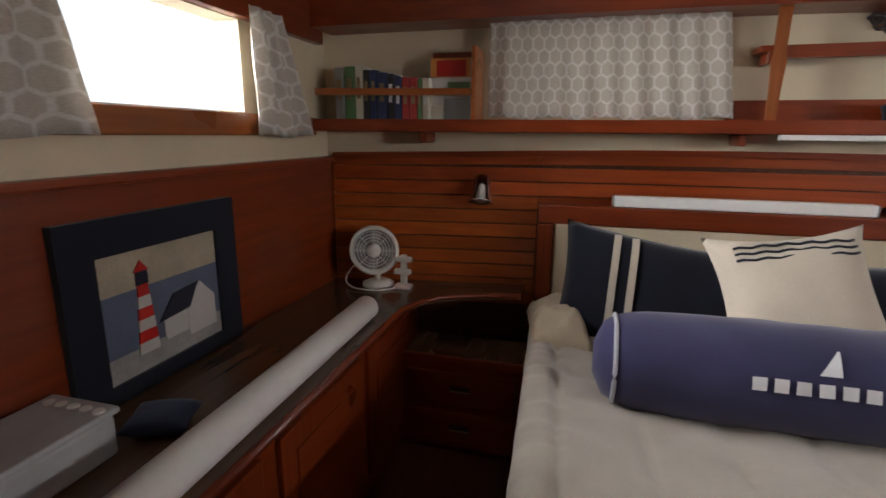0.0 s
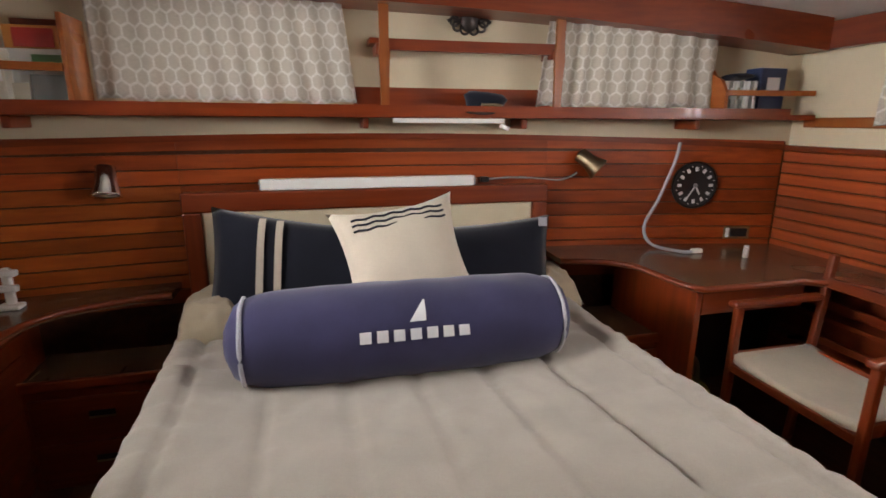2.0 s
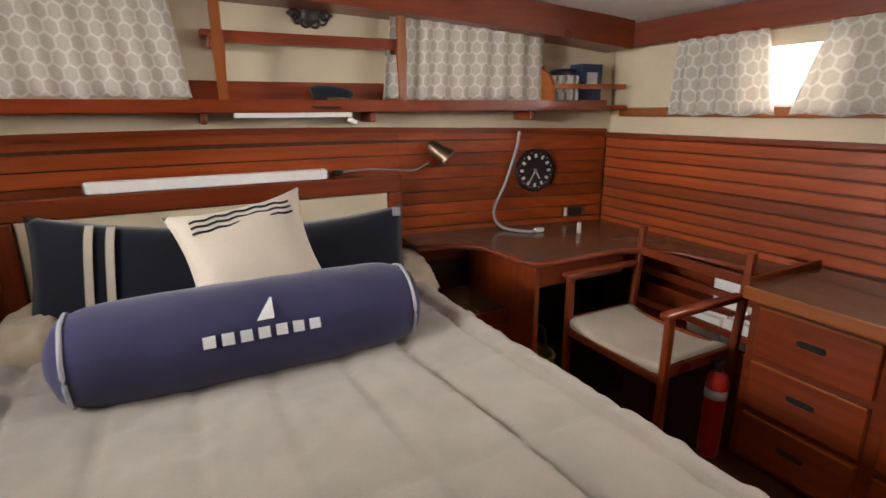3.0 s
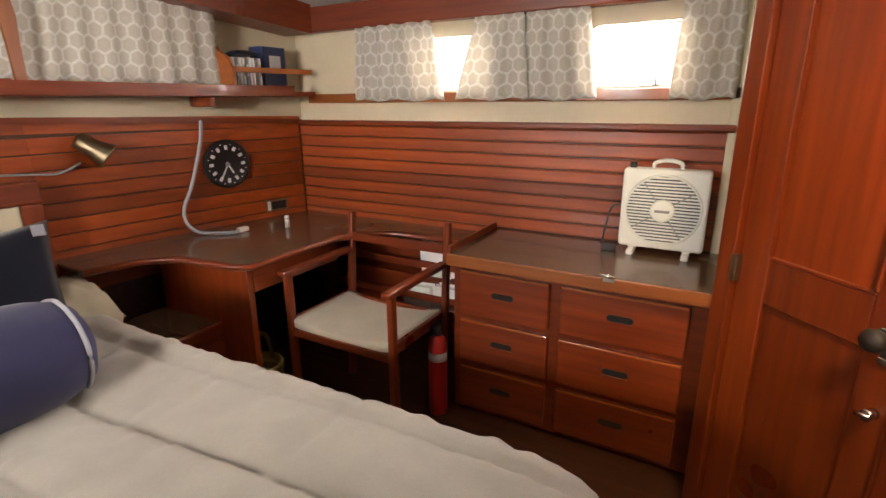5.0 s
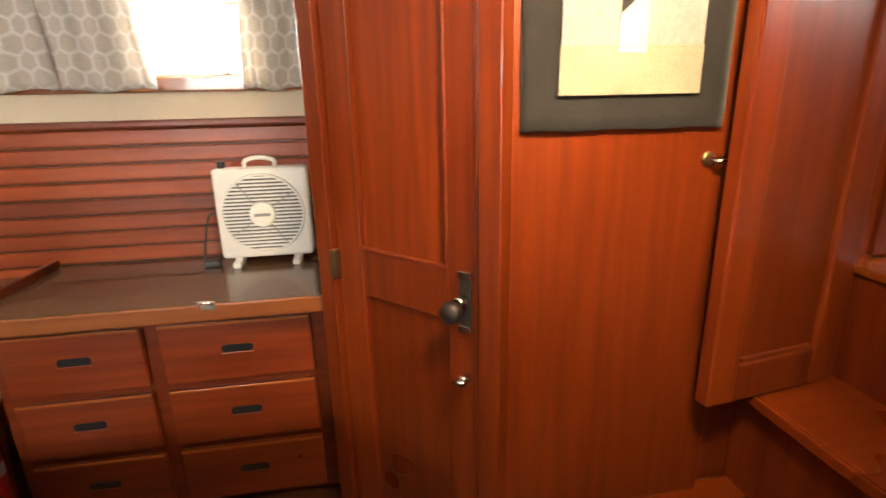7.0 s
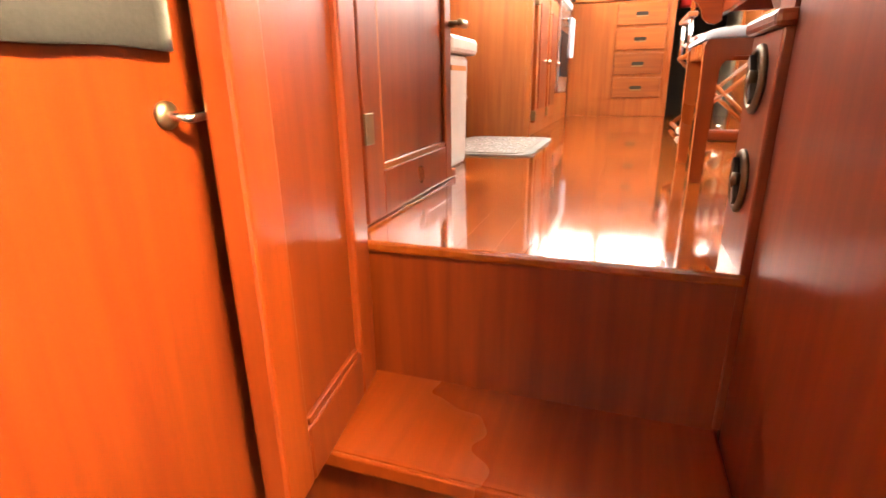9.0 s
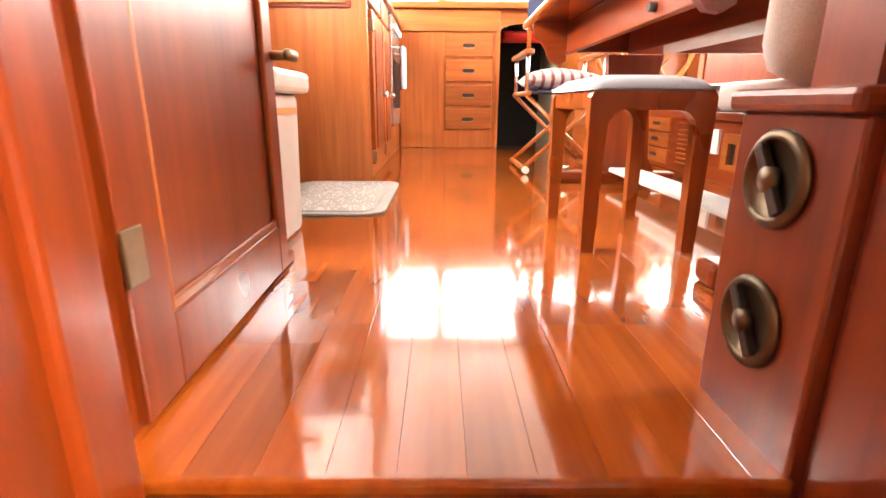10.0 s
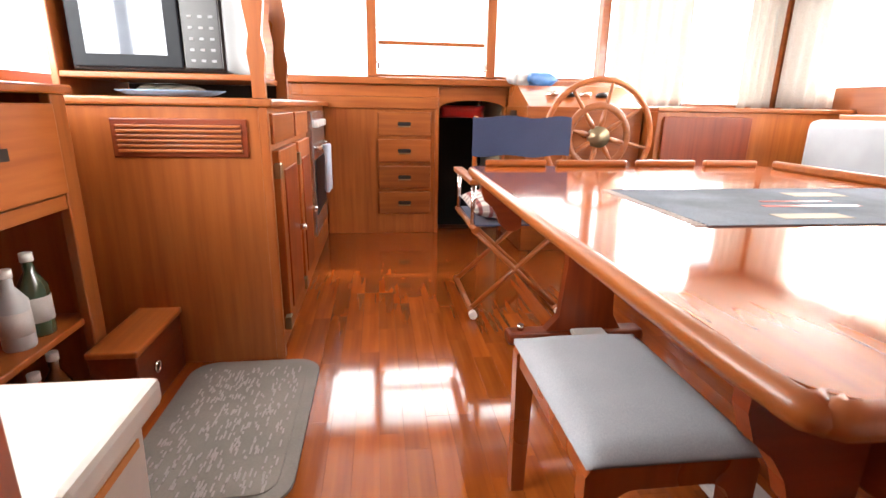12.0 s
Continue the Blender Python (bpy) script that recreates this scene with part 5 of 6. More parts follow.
st(part("wall_windscreen", bm, ora_x), "teak front wall with windscreen panes and dark doorway", "wall")
bm = bmesh.new()
wall_with_holes(bm, "y", -0.90, -0.82, -1.70, 2.85, 0.0, 1.95, [(1.2535, 1.985, 0.0, 1.95)])
st(part("wall_saloon_aft", bm, red_z), "mahogany bulkhead at the after end of the saloon", "wall")
st(bx("ceiling_saloon", (-1.75, -5.2, 1.95), (2.9, -0.76, 2.0), white_panel, None, 0.0), "white saloon ceiling", "ceiling")
st(bx("ceiling_stair", (1.1, -0.80, 1.90), (2.1, -0.1, 1.95), white_panel, None, 0.0), "white panel above the steps", "ceiling")
st(bx("wall_stair_head", (1.13, -0.22, 1.10), (2.08, -0.16, 1.9), red_x, None, 0.0), "mahogany panel above the stair opening", "wall")
for x0, x1, z0 in ((1.66, 2.30, 1.17), (0.79, 1.59, 1.19), (-0.09, 0.72, 1.19), (-1.50, -0.15, 1.02)):
    g = st(bx("window_windscreen", (x0, -4.945, z0), (x1, -4.939, 1.84), glass, None, 0.0), "windscreen pane with bright daylight outside", "window")
    g.visible_shadow = False
st(bx("mullion_windscreen", (0.80, -4.93, 1.39), (1.58, -4.885, 1.415), ora_x, None, 0.004), "teak crossbar of the middle windscreen pane", "window")
for x in (1.625, 0.755):
    st(bx("mullion_windscreen", (x - 0.035, -4.898, 1.17), (x + 0.035, -4.865, 1.86), ora_z, None, 0.006), "teak upright between windscreen panes", "window")
st(bx("mullion_side_door", (-0.80, -4.93, 1.02), (-0.74, -4.88, 1.84), plain("grey_frame", (0.22, 0.18, 0.20), 0.4), None, 0.004), "dark upright of the side door glass", "window")
for x in (0.80, 1.58):
    c = thing("window_catch", (x, -4.86, 1.24), "small metal catch on the windscreen frame", "latch", "windscreen catches")
    bx("plate", (x - 0.012, -4.892, 1.215), (x + 0.012, -4.864, 1.27), chrome, c, 0.003)
    rod("pin", (x, -4.865, 1.245), (x, -4.84, 1.245), 0.006, chrome, c)
st(bx("trim_windscreen_sill", (-0.2, -4.90, 1.115), (2.4, -4.80, 1.165), ora_x, None, 0.008), "teak sill along the windscreen", "trim")
g = st(bx("window_galley", (2.815, -4.7, 1.06), (2.821, -1.2, 1.78), glass, None, 0.0), "long side window with bright daylight outside", "window")
g.visible_shadow = False
g = st(bx("window_settee", (-1.665, -4.80, 1.14), (-1.659, -1.2, 1.80), glass, None, 0.0), "long side window with bright daylight outside", "window")
g.visible_shadow = False
for y in (-2.3, -3.4):
    st(bx("mullion_settee", (-1.66, y - 0.04, 1.14), (-1.60, y + 0.04, 1.80), ora_z, None, 0.005), "teak upright between side windows", "window")
st(bx("mullion_galley", (2.765, -2.00, 1.06), (2.80, -1.92, 1.78), pale_cloth, None, 0.005), "pale upright between side windows", "window")
for p0, p1, folds in (((-1.56, -3.75), (-1.56, -3.1), 6), ((-1.56, -2.55), (-1.56, -2.0), 6), ((-1.55, -4.80), (-1.55, -4.27), 5), ((-1.52, -4.83), (-1.24, -4.83), 4), ((-0.76, -4.83), (-0.17, -4.83), 6)):
    curtain("curtain", p0, p1, 1.86, 0.998, folds, "thin white sheer curtain at the saloon window", 0.0, 0.018, "saloon curtains", white_sheer)
# shade below the foredeck, painted as near-black linings
st(bx("lining_doorway", (0.45, -6.0, -0.9), (1.30, -5.9, 1.1), shade_black, None, 0.0), "near-black panel painting the shade below the foredeck", "wall")
st(bx("lining_doorway_side", (1.14, -5.9, -0.9), (1.30, -4.99, 1.1), shade_black, None, 0.0), "side of the forward passage, shade painted near-black", "wall")
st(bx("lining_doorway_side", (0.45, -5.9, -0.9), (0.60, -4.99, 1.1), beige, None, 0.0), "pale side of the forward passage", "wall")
st(bx("lining_doorway_top", (0.45, -6.0, 1.1), (1.30, -4.99, 1.14), shade_black, None, 0.0), "top of the forward passage, shade painted near-black", "ceiling")
bm = bmesh.new()
prism(bm, [(0.625, 0.95), (0.625, 1.05), (1.135, 1.05), (1.135, 0.95)] + [(0.88 + 0.255 * math.cos(a), 0.95 + 0.065 * math.sin(a)) for a in [math.pi * k / 12 for k in range(1, 12)]], 0.03, Matrix(((1, 0, 0, 0), (0, 0, -1, -4.865), (0, 1, 0, 0), (0, 0, 0, 1))))
st(part("trim_doorway_arch", bm, ora_x), "arched teak head of the forward doorway", "trim")
rb = thing("red_canister", (0.95, -5.2, 0.9), "red bag hanging in the dark doorway", "bag")
bm = bmesh.new()
pillow(bm, 0.36, 0.10, 0.08, place(0.93, -5.05, 0.93, 80), 12, 8, 0.05)
part("bag", bm, red_paint, rb, "", True)
bm = bmesh.new()
tube(bm, ((0.80, -5.05, 0.97), (0.80, -5.05, 1.10)), 0.006)
tube(bm, ((1.06, -5.05, 0.97), (1.06, -5.05, 1.10)), 0.006)
part("strap", bm, black, rb)

# forward drawers
fd = thing("drawer_cabinet", (1.55, -4.87, 0), "honey teak cabinet with four drawers beside the doorway", "cabinet")
bx("carcass", (1.14, -4.895, 0.0), (1.975, -4.87, 0.945), ora_z, fd, 0.003)
bx("top_board", (1.14, -4.895, 0.945), (2.2, -4.845, 1.03), ora_x, fd, 0.005)
bx("upper_board", (1.14, -4.895, 1.03), (2.2, -4.86, 1.112), ora_x, fd, 0.004)
bx("edge_post", (1.135, -4.875, 0.0), (1.165, -4.858, 1.06), ora_z, fd, 0.003)
for k in range(4):
    zt = 0.922 - k * 0.198
    d = bx("drawer", (1.195, -4.872, zt - 0.172), (1.592, -4.852, zt), ora_x, fd, 0.006)
    bm = bmesh.new()
    prism(bm, rounded(1.345, zt - 0.098, 1.445, zt - 0.070, 0.012, 4), 0.002, Matrix(((1, 0, 0, 0), (0, 0, -1, -4.850), (0, 1, 0, 0), (0, 0, 0, 1))))
    part("finger_slot", bm, black, d, "dark finger slot")
    bx("slot_rim", (1.35, -4.853, zt - 0.108), (1.44, -4.846, zt - 0.100), brass, d, 0.001)

# galley unit
ga = thing("galley_cabinet", (2.3, -3.8, 0), "teak galley cabinet with panelled doors and louvred end", "cabinet")
bx("end_panel", (1.975, -2.862, 0.0), (2.77, -2.842, 0.955), ora_z, ga, 0.003)
bx("carcass", (1.985, -4.86, 0.0), (2.77, -2.862, 0.955), ora_y, ga, 0.0)
bx("corner_post", (1.965, -2.872, 0.0), (1.998, -2.838, 0.96), ora_z, ga, 0.006)
for (y0, y1) in ((-3.36, -2.95), (-3.80, -3.42)):
    d = bx("cabinet_door", (1.955, y0, 0.075), (1.984, y1, 0.80), ora_z, ga, 0.005)
    bx("raised_panel", (1.949, y0 + 0.07, 0.15), (1.956, y1 - 0.07, 0.72), red_z, d, 0.004)
    rod("knob", (1.955, y0 + 0.03, 0.42), (1.925, y0 + 0.03, 0.42), 0.014, chrome, d)
    for z in (0.09, 0.70):
        bx("hinge", (1.947, y1 - 0.012, z), (1.972, y1 + 0.035, z + 0.055), brass, d, 0.003)
for y0, y1 in ((-3.36, -2.90), (-3.80, -3.42)):
    bx("drawer", (1.960, y0, 0.825), (1.985, y1, 0.935), ora_y, ga, 0.005)
lv = bx("louvre_frame", (2.035, -2.842, 0.785), (2.475, -2.833, 0.915), red_x, ga, 0.004)
bx("louvre_back", (2.055, -2.834, 0.800), (2.455, -2.8315, 0.900), red_x, ga, 0.0)
for k in range(6):
    bx("louvre_slat", (2.055, -2.8345, 0.803 + k * 0.0165), (2.455, -2.824, 0.812 + k * 0.0165), ora_x, ga, 0.002)
tagged(bx("counter_top", (1.945, -4.86, 0.957), (2.775, -2.825, 0.985), ora_y, None, 0.008), "varnished teak galley counter edge and top", "counter")
ov = thing("oven", (1.95, -4.2, 0.2), "stainless galley cooker with a dish towel on its rail", "oven")
bx("front", (1.950, -4.50, 0.22), (1.984, -3.90, 0.93), plain("steel", (0.5, 0.5, 0.5), 0.25, 0.9), ov, 0.006)
bx("window", (1.945, -4.44, 0.34), (1.951, -3.96, 0.66), gloss_black, ov, 0.003)
rod("rail", (1.915, -4.46, 0.73), (1.915, -3.94, 0.73), 0.010, chrome, ov)
for y in (-4.44, -3.96):
    rod("rail_bracket", (1.915, y, 0.73), (1.950, y, 0.73), 0.008, chrome, ov)
for k in range(4):
    rod("control_knob", (1.950, -4.40 + k * 0.13, 0.86), (1.925, -4.40 + k * 0.13, 0.86), 0.02, white_plastic, ov)
tw = thing("dish_towel", (1.9, -4.1, 0.73), "pale blue striped dish towel hanging on the rail", "towel")
bm = bmesh.new()
box(bm, (1.882, -4.12, 0.47), (1.902, -3.98, 0.745), 0.008)
bmesh.ops.subdivide_edges(bm, edges=bm.edges, cuts=3)
for v in bm.verts:
    v.co.x += 0.012 * math.sin(v.co.y * 60)
part("cloth", bm, cloth("towel_blue", (0.45, 0.52, 0.62), 300), tw, "", True)
# raised shelf with microwave
rs = thing("galley_shelf", (2.3, -3.0, 0.985), "teak shelf with shaped uprights over the galley end", "shelf")
bx("board", (2.0, -3.30, 1.040), (2.60, -2.83, 1.060), ora_x, rs, 0.005)
bx("side", (2.60, -3.30, 0.986), (2.625, -2.83, 1.50), ora_z, rs, 0.004)
# near-black strip paints the shade under the shelf board
bx("gap_shade", (2.0, -3.31, 0.986), (2.60, -3.30, 1.040), shade_black, rs, 0.0)
for y in (-2.85, -3.28):
    bm = bmesh.new()
    prof = [(0.022, 0.0), (0.022, 0.08), (0.030, 0.14), (0.020, 0.20), (0.034, 0.30), (0.020, 0.40), (0.022, 0.55), (0.022, 0.9)]
    prism(bm, [(-w, z) for w, z in prof] + [(w, z) for w, z in prof[::-1]], 0.026, Matrix(((1, 0, 0, 1.985), (0, 0, 1, y), (0, 1, 0, 0.986), (0, 0, 0, 1))))
    part("upright", bm, ora_z, rs)
mw = thing("microwave", (2.34, -3.05, 1.06), "black microwave oven on the galley shelf", "microwave")
bx("body", (2.09, -3.28, 1.066), (2.575, -2.87, 1.36), black, mw, 0.008)
bx("door", (2.225, -2.872, 1.075), (2.565, -2.855, 1.35), gloss_black, mw, 0.005)
bx("door_window", (2.27, -2.856, 1.115), (2.52, -2.8535, 1.315), plain("tinted_screen", (0.10, 0.12, 0.15), 0.06, coat=0.6, bump=0.0), mw, 0.003)
bx("control_panel", (2.10, -2.872, 1.075), (2.22, -2.858, 1.35), black, mw, 0.004)
for i in range(3):
    for j in range(5):
        bx("button", (2.119 + i * 0.033, -2.859, 1.097 + j * 0.034), (2.134 + i * 0.033, -2.8565, 1.106 + j * 0.034), grey_plastic, mw, 0.001)
bx("display", (2.115, -2.859, 1.29), (2.205, -2.856, 1.325), grey_plastic, mw, 0.001)
pl = thing("blue_plate", (2.33, -2.95, 0.985), "pale blue oval dish with wrapped food", "dish")
bm = bmesh.new()
lathe(bm, ((0.10, 0), (0.15, 0.006), (0.18, 0.018), (0.185, 0.022), (0.10, 0.008)), Matrix.Translation((2.32, -2.98, 0.986)) @ Matrix.Diagonal((1, 0.62, 1, 1)))
part("dish", bm, cloth("pale_blue_glaze", (0.30, 0.45, 0.65), 50, 0.3), pl, "", True)
for k in range(3):
    bm = bmesh.new()
    pillow(bm, 0.10, 0.06, 0.025, place(2.26 + 0.06 * k, -2.98, 1.012, 0, 20 * k), 8, 6, 0.1)
    part("food_packet", bm, seat_cloth, pl, "", True)

# bookcase, cooler, step box, mat
bc = thing("side_cabinet", (2.6, -2.3, 0), "teak cabinet with a drawer and open shelves", "cabinet")
bx("side", (2.50, -1.93, 0.0), (2.77, -1.90, 0.985), ora_z, bc, 0.003)
bx("post", (2.48, -2.62, 0.0), (2.51, -2.55, 0.985), ora_z, bc, 0.004)
bx("post", (2.48, -1.97, 0.0), (2.51, -1.90, 0.985), ora_z, bc, 0.004)
bx("back", (2.74, -2.62, 0.0), (2.77, -1.93, 0.985), red_z, bc, 0.0)
bx("end", (2.51, -2.62, 0.0), (2.74, -2.60, 0.985), ora_z, bc, 0.0)
bx("top", (2.465, -2.64, 0.985), (2.77, -1.89, 1.01), ora_y, bc, 0.006)
bx("shelf", (2.50, -2.60, 0.30), (2.74, -1.93, 0.322), ora_y, bc, 0.004)
bx("rail", (2.485, -2.55, 0.665), (2.51, -1.97, 0.705), ora_y, bc, 0.003)
d = bx("drawer", (2.470, -2.545, 0.712), (2.495, -1.975, 0.960), ora_y, bc, 0.006)
bx("finger_slot", (2.4685, -2.33, 0.825), (2.4705, -2.20, 0.855), black, d, 0.0)
for y, z0, hgt, mt in ((-2.45, 0.322, 0.24, plain("green_glass", (0.03, 0.06, 0.03), 0.08, coat=1.0)), (-2.36, 0.322, 0.22, frosted), (-2.47, 0.0, 0.25, plain("amber_glass", (0.15, 0.05, 0.01), 0.08, coat=1.0)), (-2.38, 0.0, 0.23, red_paint)):
    b = thing("bottle", (2.56, y, z0), "glass bottle with a pale label on the shelf", "bottle", "bottles in the cabinet")
    bm = bmesh.new()
    lathe(bm, ((0.036, 0), (0.038, 0.005), (0.038, hgt * 0.6), (0.014, hgt * 0.78), (0.014, hgt * 0.95)), Matrix.Translation((2.56, y, z0)), 20)
    part("glass_body", bm, mt, b, "", True)
    rod("cap", (2.56, y, z0 + hgt * 0.9), (2.56, y, z0 + hgt), 0.016, white_plastic, b)
    rod("label_band", (2.56, y, z0 + hgt * 0.18), (2.56, y, z0 + hgt * 0.48), 0.0388, pale_cloth, b)
co = thing("cooler", (2.25, -1.7, 0), "white plastic cooler box with a pale lid", "cooler")
bm = bmesh.new()
box(bm, (2.045, -1.90, 0.0), (2.405, -1.63, 0.40), 0.02)
for v in bm.verts:
    k = 1 - 0.05 * (0.4 - v.co.z) / 0.4
    v.co.x, v.co.y = 2.225 + (v.co.x - 2.225) * k, -1.765 + (v.co.y + 1.765) * k
cooler_white = plain("cooler_plastic", (0.60, 0.585, 0.54), 0.45, var=0.08)
part("body", bm, cooler_white, co)
bx("lid", (2.015, -1.925, 0.40), (2.42, -1.605, 0.458), cooler_white, co, 0.015)
bx("side_mark", (2.0425, -1.86, 0.345), (2.0470, -1.68, 0.362), spines["orange"], co, 0.0, "faded orange stripe")
sb = thing("step_box", (2.55, -2.7, 0), "small teak step box with ring pull by the galley", "step box")
bx("body", (2.335, -2.835, 0.0), (2.475, -2.48, 0.215), red_y, sb, 0.004)
bx("lid", (2.325, -2.837, 0.215), (2.477, -2.47, 0.237), ora_y, sb, 0.006)
bm = bmesh.new()
torus(bm, (2.330, -2.60, 0.12), 0.018, 0.004, Matrix.Rotation(radians(90), 4, "Y"), 20, 6)
part("ring_pull", bm, chrome, sb, "", True)
fmat = thing("floor_mat", (2.07, -2.43, 0), "grey speckled floor mat with rounded corners", "mat")
bm = bmesh.new()
prism(bm, rounded(1.825, -2.82, 2.29, -2.055, 0.09), 0.008, Matrix.Translation((0, 0, 0.001)))
part("border", bm, mat_cloth, fmat)
bm = bmesh.new()
prism(bm, rounded(1.865, -2.78, 2.25, -2.095, 0.06), 0.003, Matrix.Translation((0, 0, 0.009)))
part("field", bm, mat_cloth, fmat)
bm = bmesh.new()
random.seed(11)
for k in range(420):
    x, y, w = random.uniform(1.88, 2.235), random.uniform(-2.765, -2.12), random.uniform(0.01, 0.035)
    box(bm, (x, y, 0.012), (x + 0.005, min(y + w, -2.10), 0.0135))
fl = part("fleck_weave", bm, mat_fleck, fmat)
fl["kind"] = "stuff"

# head door, standing open against the passage side
hd = thing("head_door", (2.0, -1.2, 0), "open panelled mahogany door with brass hinges", "door")
hm = Matrix.Translation((1.985, -0.88, 0)) @ Matrix.Rotation(radians(-90 + 1.5), 4, "Z")
for nm, a, b, mt in (("stile", (0.0, -0.015, 0.008), (0.09, 0.02, 1.85), red_z), ("stile", (0.565, -0.015, 0.008), (0.625, 0.02, 1.85), red_z), ("bottom_rail", (0.09, -0.015, 0.008), (0.565, 0.02, 0.115), red_z), ("panel", (0.09, -0.004, 0.115), (0.565, 0.008, 1.85), red_z), ("moulding", (0.09, -0.012, 0.113), (0.565, -0.004, 0.130), ora_y), ("moulding", (0.085, -0.0165, 0.115), (0.094, -0.004, 1.85), ora_z), ("moulding", (0.561, -0.0165, 0.115), (0.57, -0.004, 1.85), ora_z)):
    bx(nm, a, b, mt, hd, 0.004, "", hm)
bx("hinge", (-0.005, -0.022, 0.18), (0.035, -0.0155, 0.245), brass, hd, 0.002, "", hm)
rod("knob_stem", hm @ Vector((0.61, -0.015, 0.47)), hm @ Vector((0.61, -0.05, 0.47)), 0.010, brass, hd)
bm = bmesh.new()
box(bm, (0.57, -0.068, 0.458), (0.64, -0.048, 0.482), 0.009, hm)
part("knob", bm, brass, hd, "", True)
st(bx("trim_door_sill", (1.99, -1.56, 0.001), (2.06, -0.88, 0.028), red_y, None, 0.004), "dark threshold under the open door", "trim")

# vent box and settee end beside the stair head
vb = thing("vent_cabinet", (1.0, -0.95, 0), "red mahogany settee end with two round brass vents", "cabinet")
bx("body", (0.35, -0.99, -0.30), (1.266, -0.803, 0.37), red_z, vb, 0.004)
bx("cap_rail", (0.34, -1.005, 0.37), (1.278, -0.803, 0.395), red_x, vb, 0.008)
bm = bmesh.new()
box(bm, (0.36, -1.02, 0.396), (1.262, -0.905, 0.80), 0.05)
part("padded_back", bm, pale_cloth, vb, "pale upholstered back", True)
for z in (0.30, 0.135):
    m = Matrix.Translation((1.266, -0.905, z)) @ Matrix.Rotation(radians(90), 4, "Y")
    bm = bmesh.new()
    lathe(bm, ((0.054, 0), (0.054, 0.005), (0.045, 0.010), (0.041, 0.007), (0.041, 0.004), (0.0, 0.003)), m, 32)
    v = part("vent_ring", bm, vent_brass, vb, "aged brass vent ring", True)
    bx("vent_blade", (-0.042, -0.007, 0.003), (0.042, 0.007, 0.014), iron, v, 0.002, "", m @ Matrix.Rotation(radians(35), 4, "Z"))
    bm = bmesh.new()
    lathe(bm, ((0.014, 0.003), (0.014, 0.014), (0.0, 0.017)), m, 16)
    part("vent_boss", bm, vent_brass, v, "", True)

# table
tb_ = thing("saloon_table", (0.6, -2.2, 0), "large glossy teak saloon table with raised edges", "table")
bm = bmesh.new()
prism(bm, rounded(-0.05, -2.97, 1.235, -1.30, (0.06, 0.05, 0.03, 0.06)), 0.034, Matrix.Translation((0, 0, 0.711)))
part("tabletop", bm, sole_y, tb_)
bm = bmesh.new()
tube(bm, curve_pts(((1.228, -2.93, 0.728), (1.238, -2.2, 0.728), (1.238, -1.40, 0.728), (1.21, -1.32, 0.728), (1.10, -1.30, 0.728), (0.0, -1.30, 0.728)), 8), 0.018, 8)
part("edge_moulding", bm, ora_y, tb_, "", True)
for a, b in (((0.92, -2.975, 0.745), (1.17, -2.95, 0.770)), ((0.58, -2.975, 0.745), (0.88, -2.95, 0.770)), ((0.28, -2.975, 0.745), (0.54, -2.95, 0.770)), ((0.0, -2.975, 0.745), (0.24, -2.95, 0.770)), ((-0.05, -2.90, 0.745), (-0.02, -1.40, 0.775)), ((0.15, -1.335, 0.745), (1.06, -1.305, 0.772))):
    bx("fiddle", a, b, ora_x, tb_, 0.008)
bx("apron", (1.06, -2.80, 0.585), (1.085, -1.32, 0.711), red_y, tb_, 0.004)
bx("apron", (0.10, -2.80, 0.60), (1.06, -2.775, 0.711), red_x, tb_, 0.004)
bx("stretcher_board", (0.62, -2.75, 0.59), (0.80, -1.5, 0.711), red_y, tb_, 0.004)
rod("apron_knob", (1.085, -1.76, 0.615), (1.105, -1.76, 0.615), 0.012, iron, tb_)


def bracket_profile():
    return [(0, 0), (0.148, 0), (0.148, -0.025), (0.135, -0.06), (0.11, -0.08), (0.09, -0.11), (0.08, -0.14), (0.055, -0.165), (0.025, -0.17), (0.0, -0.155)]


for y in (-2.72, -1.40):
    bm = bmesh.new()
    prism(bm, bracket_profile(), 0.024, Matrix(((1, 0, 0, 1.086), (0, 0, 1, y), (0, 1, 0, 0.711), (0, 0, 0, 1))))
    part("bracket", bm, red_x, tb_)
    for z in (0.595, 0.655):
        bx("hinge", (1.085, y - 0.045, z), (1.090, y + 0.0, z + 0.05), chrome, tb_, 0.001)
for y in (-2.93, -1.42):
    bm = bmesh.new()
    prism(bm, ((0.56, 0.05), (0.90, 0.05), (0.84, 0.12), (0.82, 0.35), (0.84, 0.60), (0.58, 0.60), (0.62, 0.35), (0.60, 0.12)), 0.045, Matrix(((1, 0, 0, 0), (0, 0, 1, y), (0, 1, 0, 0.0), (0, 0, 0, 1))))
    part("pedestal", bm, red_z, tb_)
    bx("pedestal_foot", (0.46, y - 0.02, 0.0), (1.06, y + 0.065, 0.055), red_x, tb_, 0.015)
    rod("floor_bolt", (1.0, y + 0.02, 0.055), (1.0, y + 0.02, 0.08), 0.014, chrome, tb_)
bx("foot_rail", (0.66, -2.86, 0.055), (0.80, -1.36, 0.078), pale_cloth, tb_, 0.008, "pale worn foot rail")
rn = thing("table_runner", (0.7, -2.1, 0.745), "blue-grey woven runner with a faded printed motif", "table runner")
bx("cloth", (0.05, -2.36, 0.7455), (0.93, -1.90, 0.7485), cloth("runner_blue", (0.19, 0.225, 0.27), 160, var=0.5, sheen=0.0), rn, 0.001)
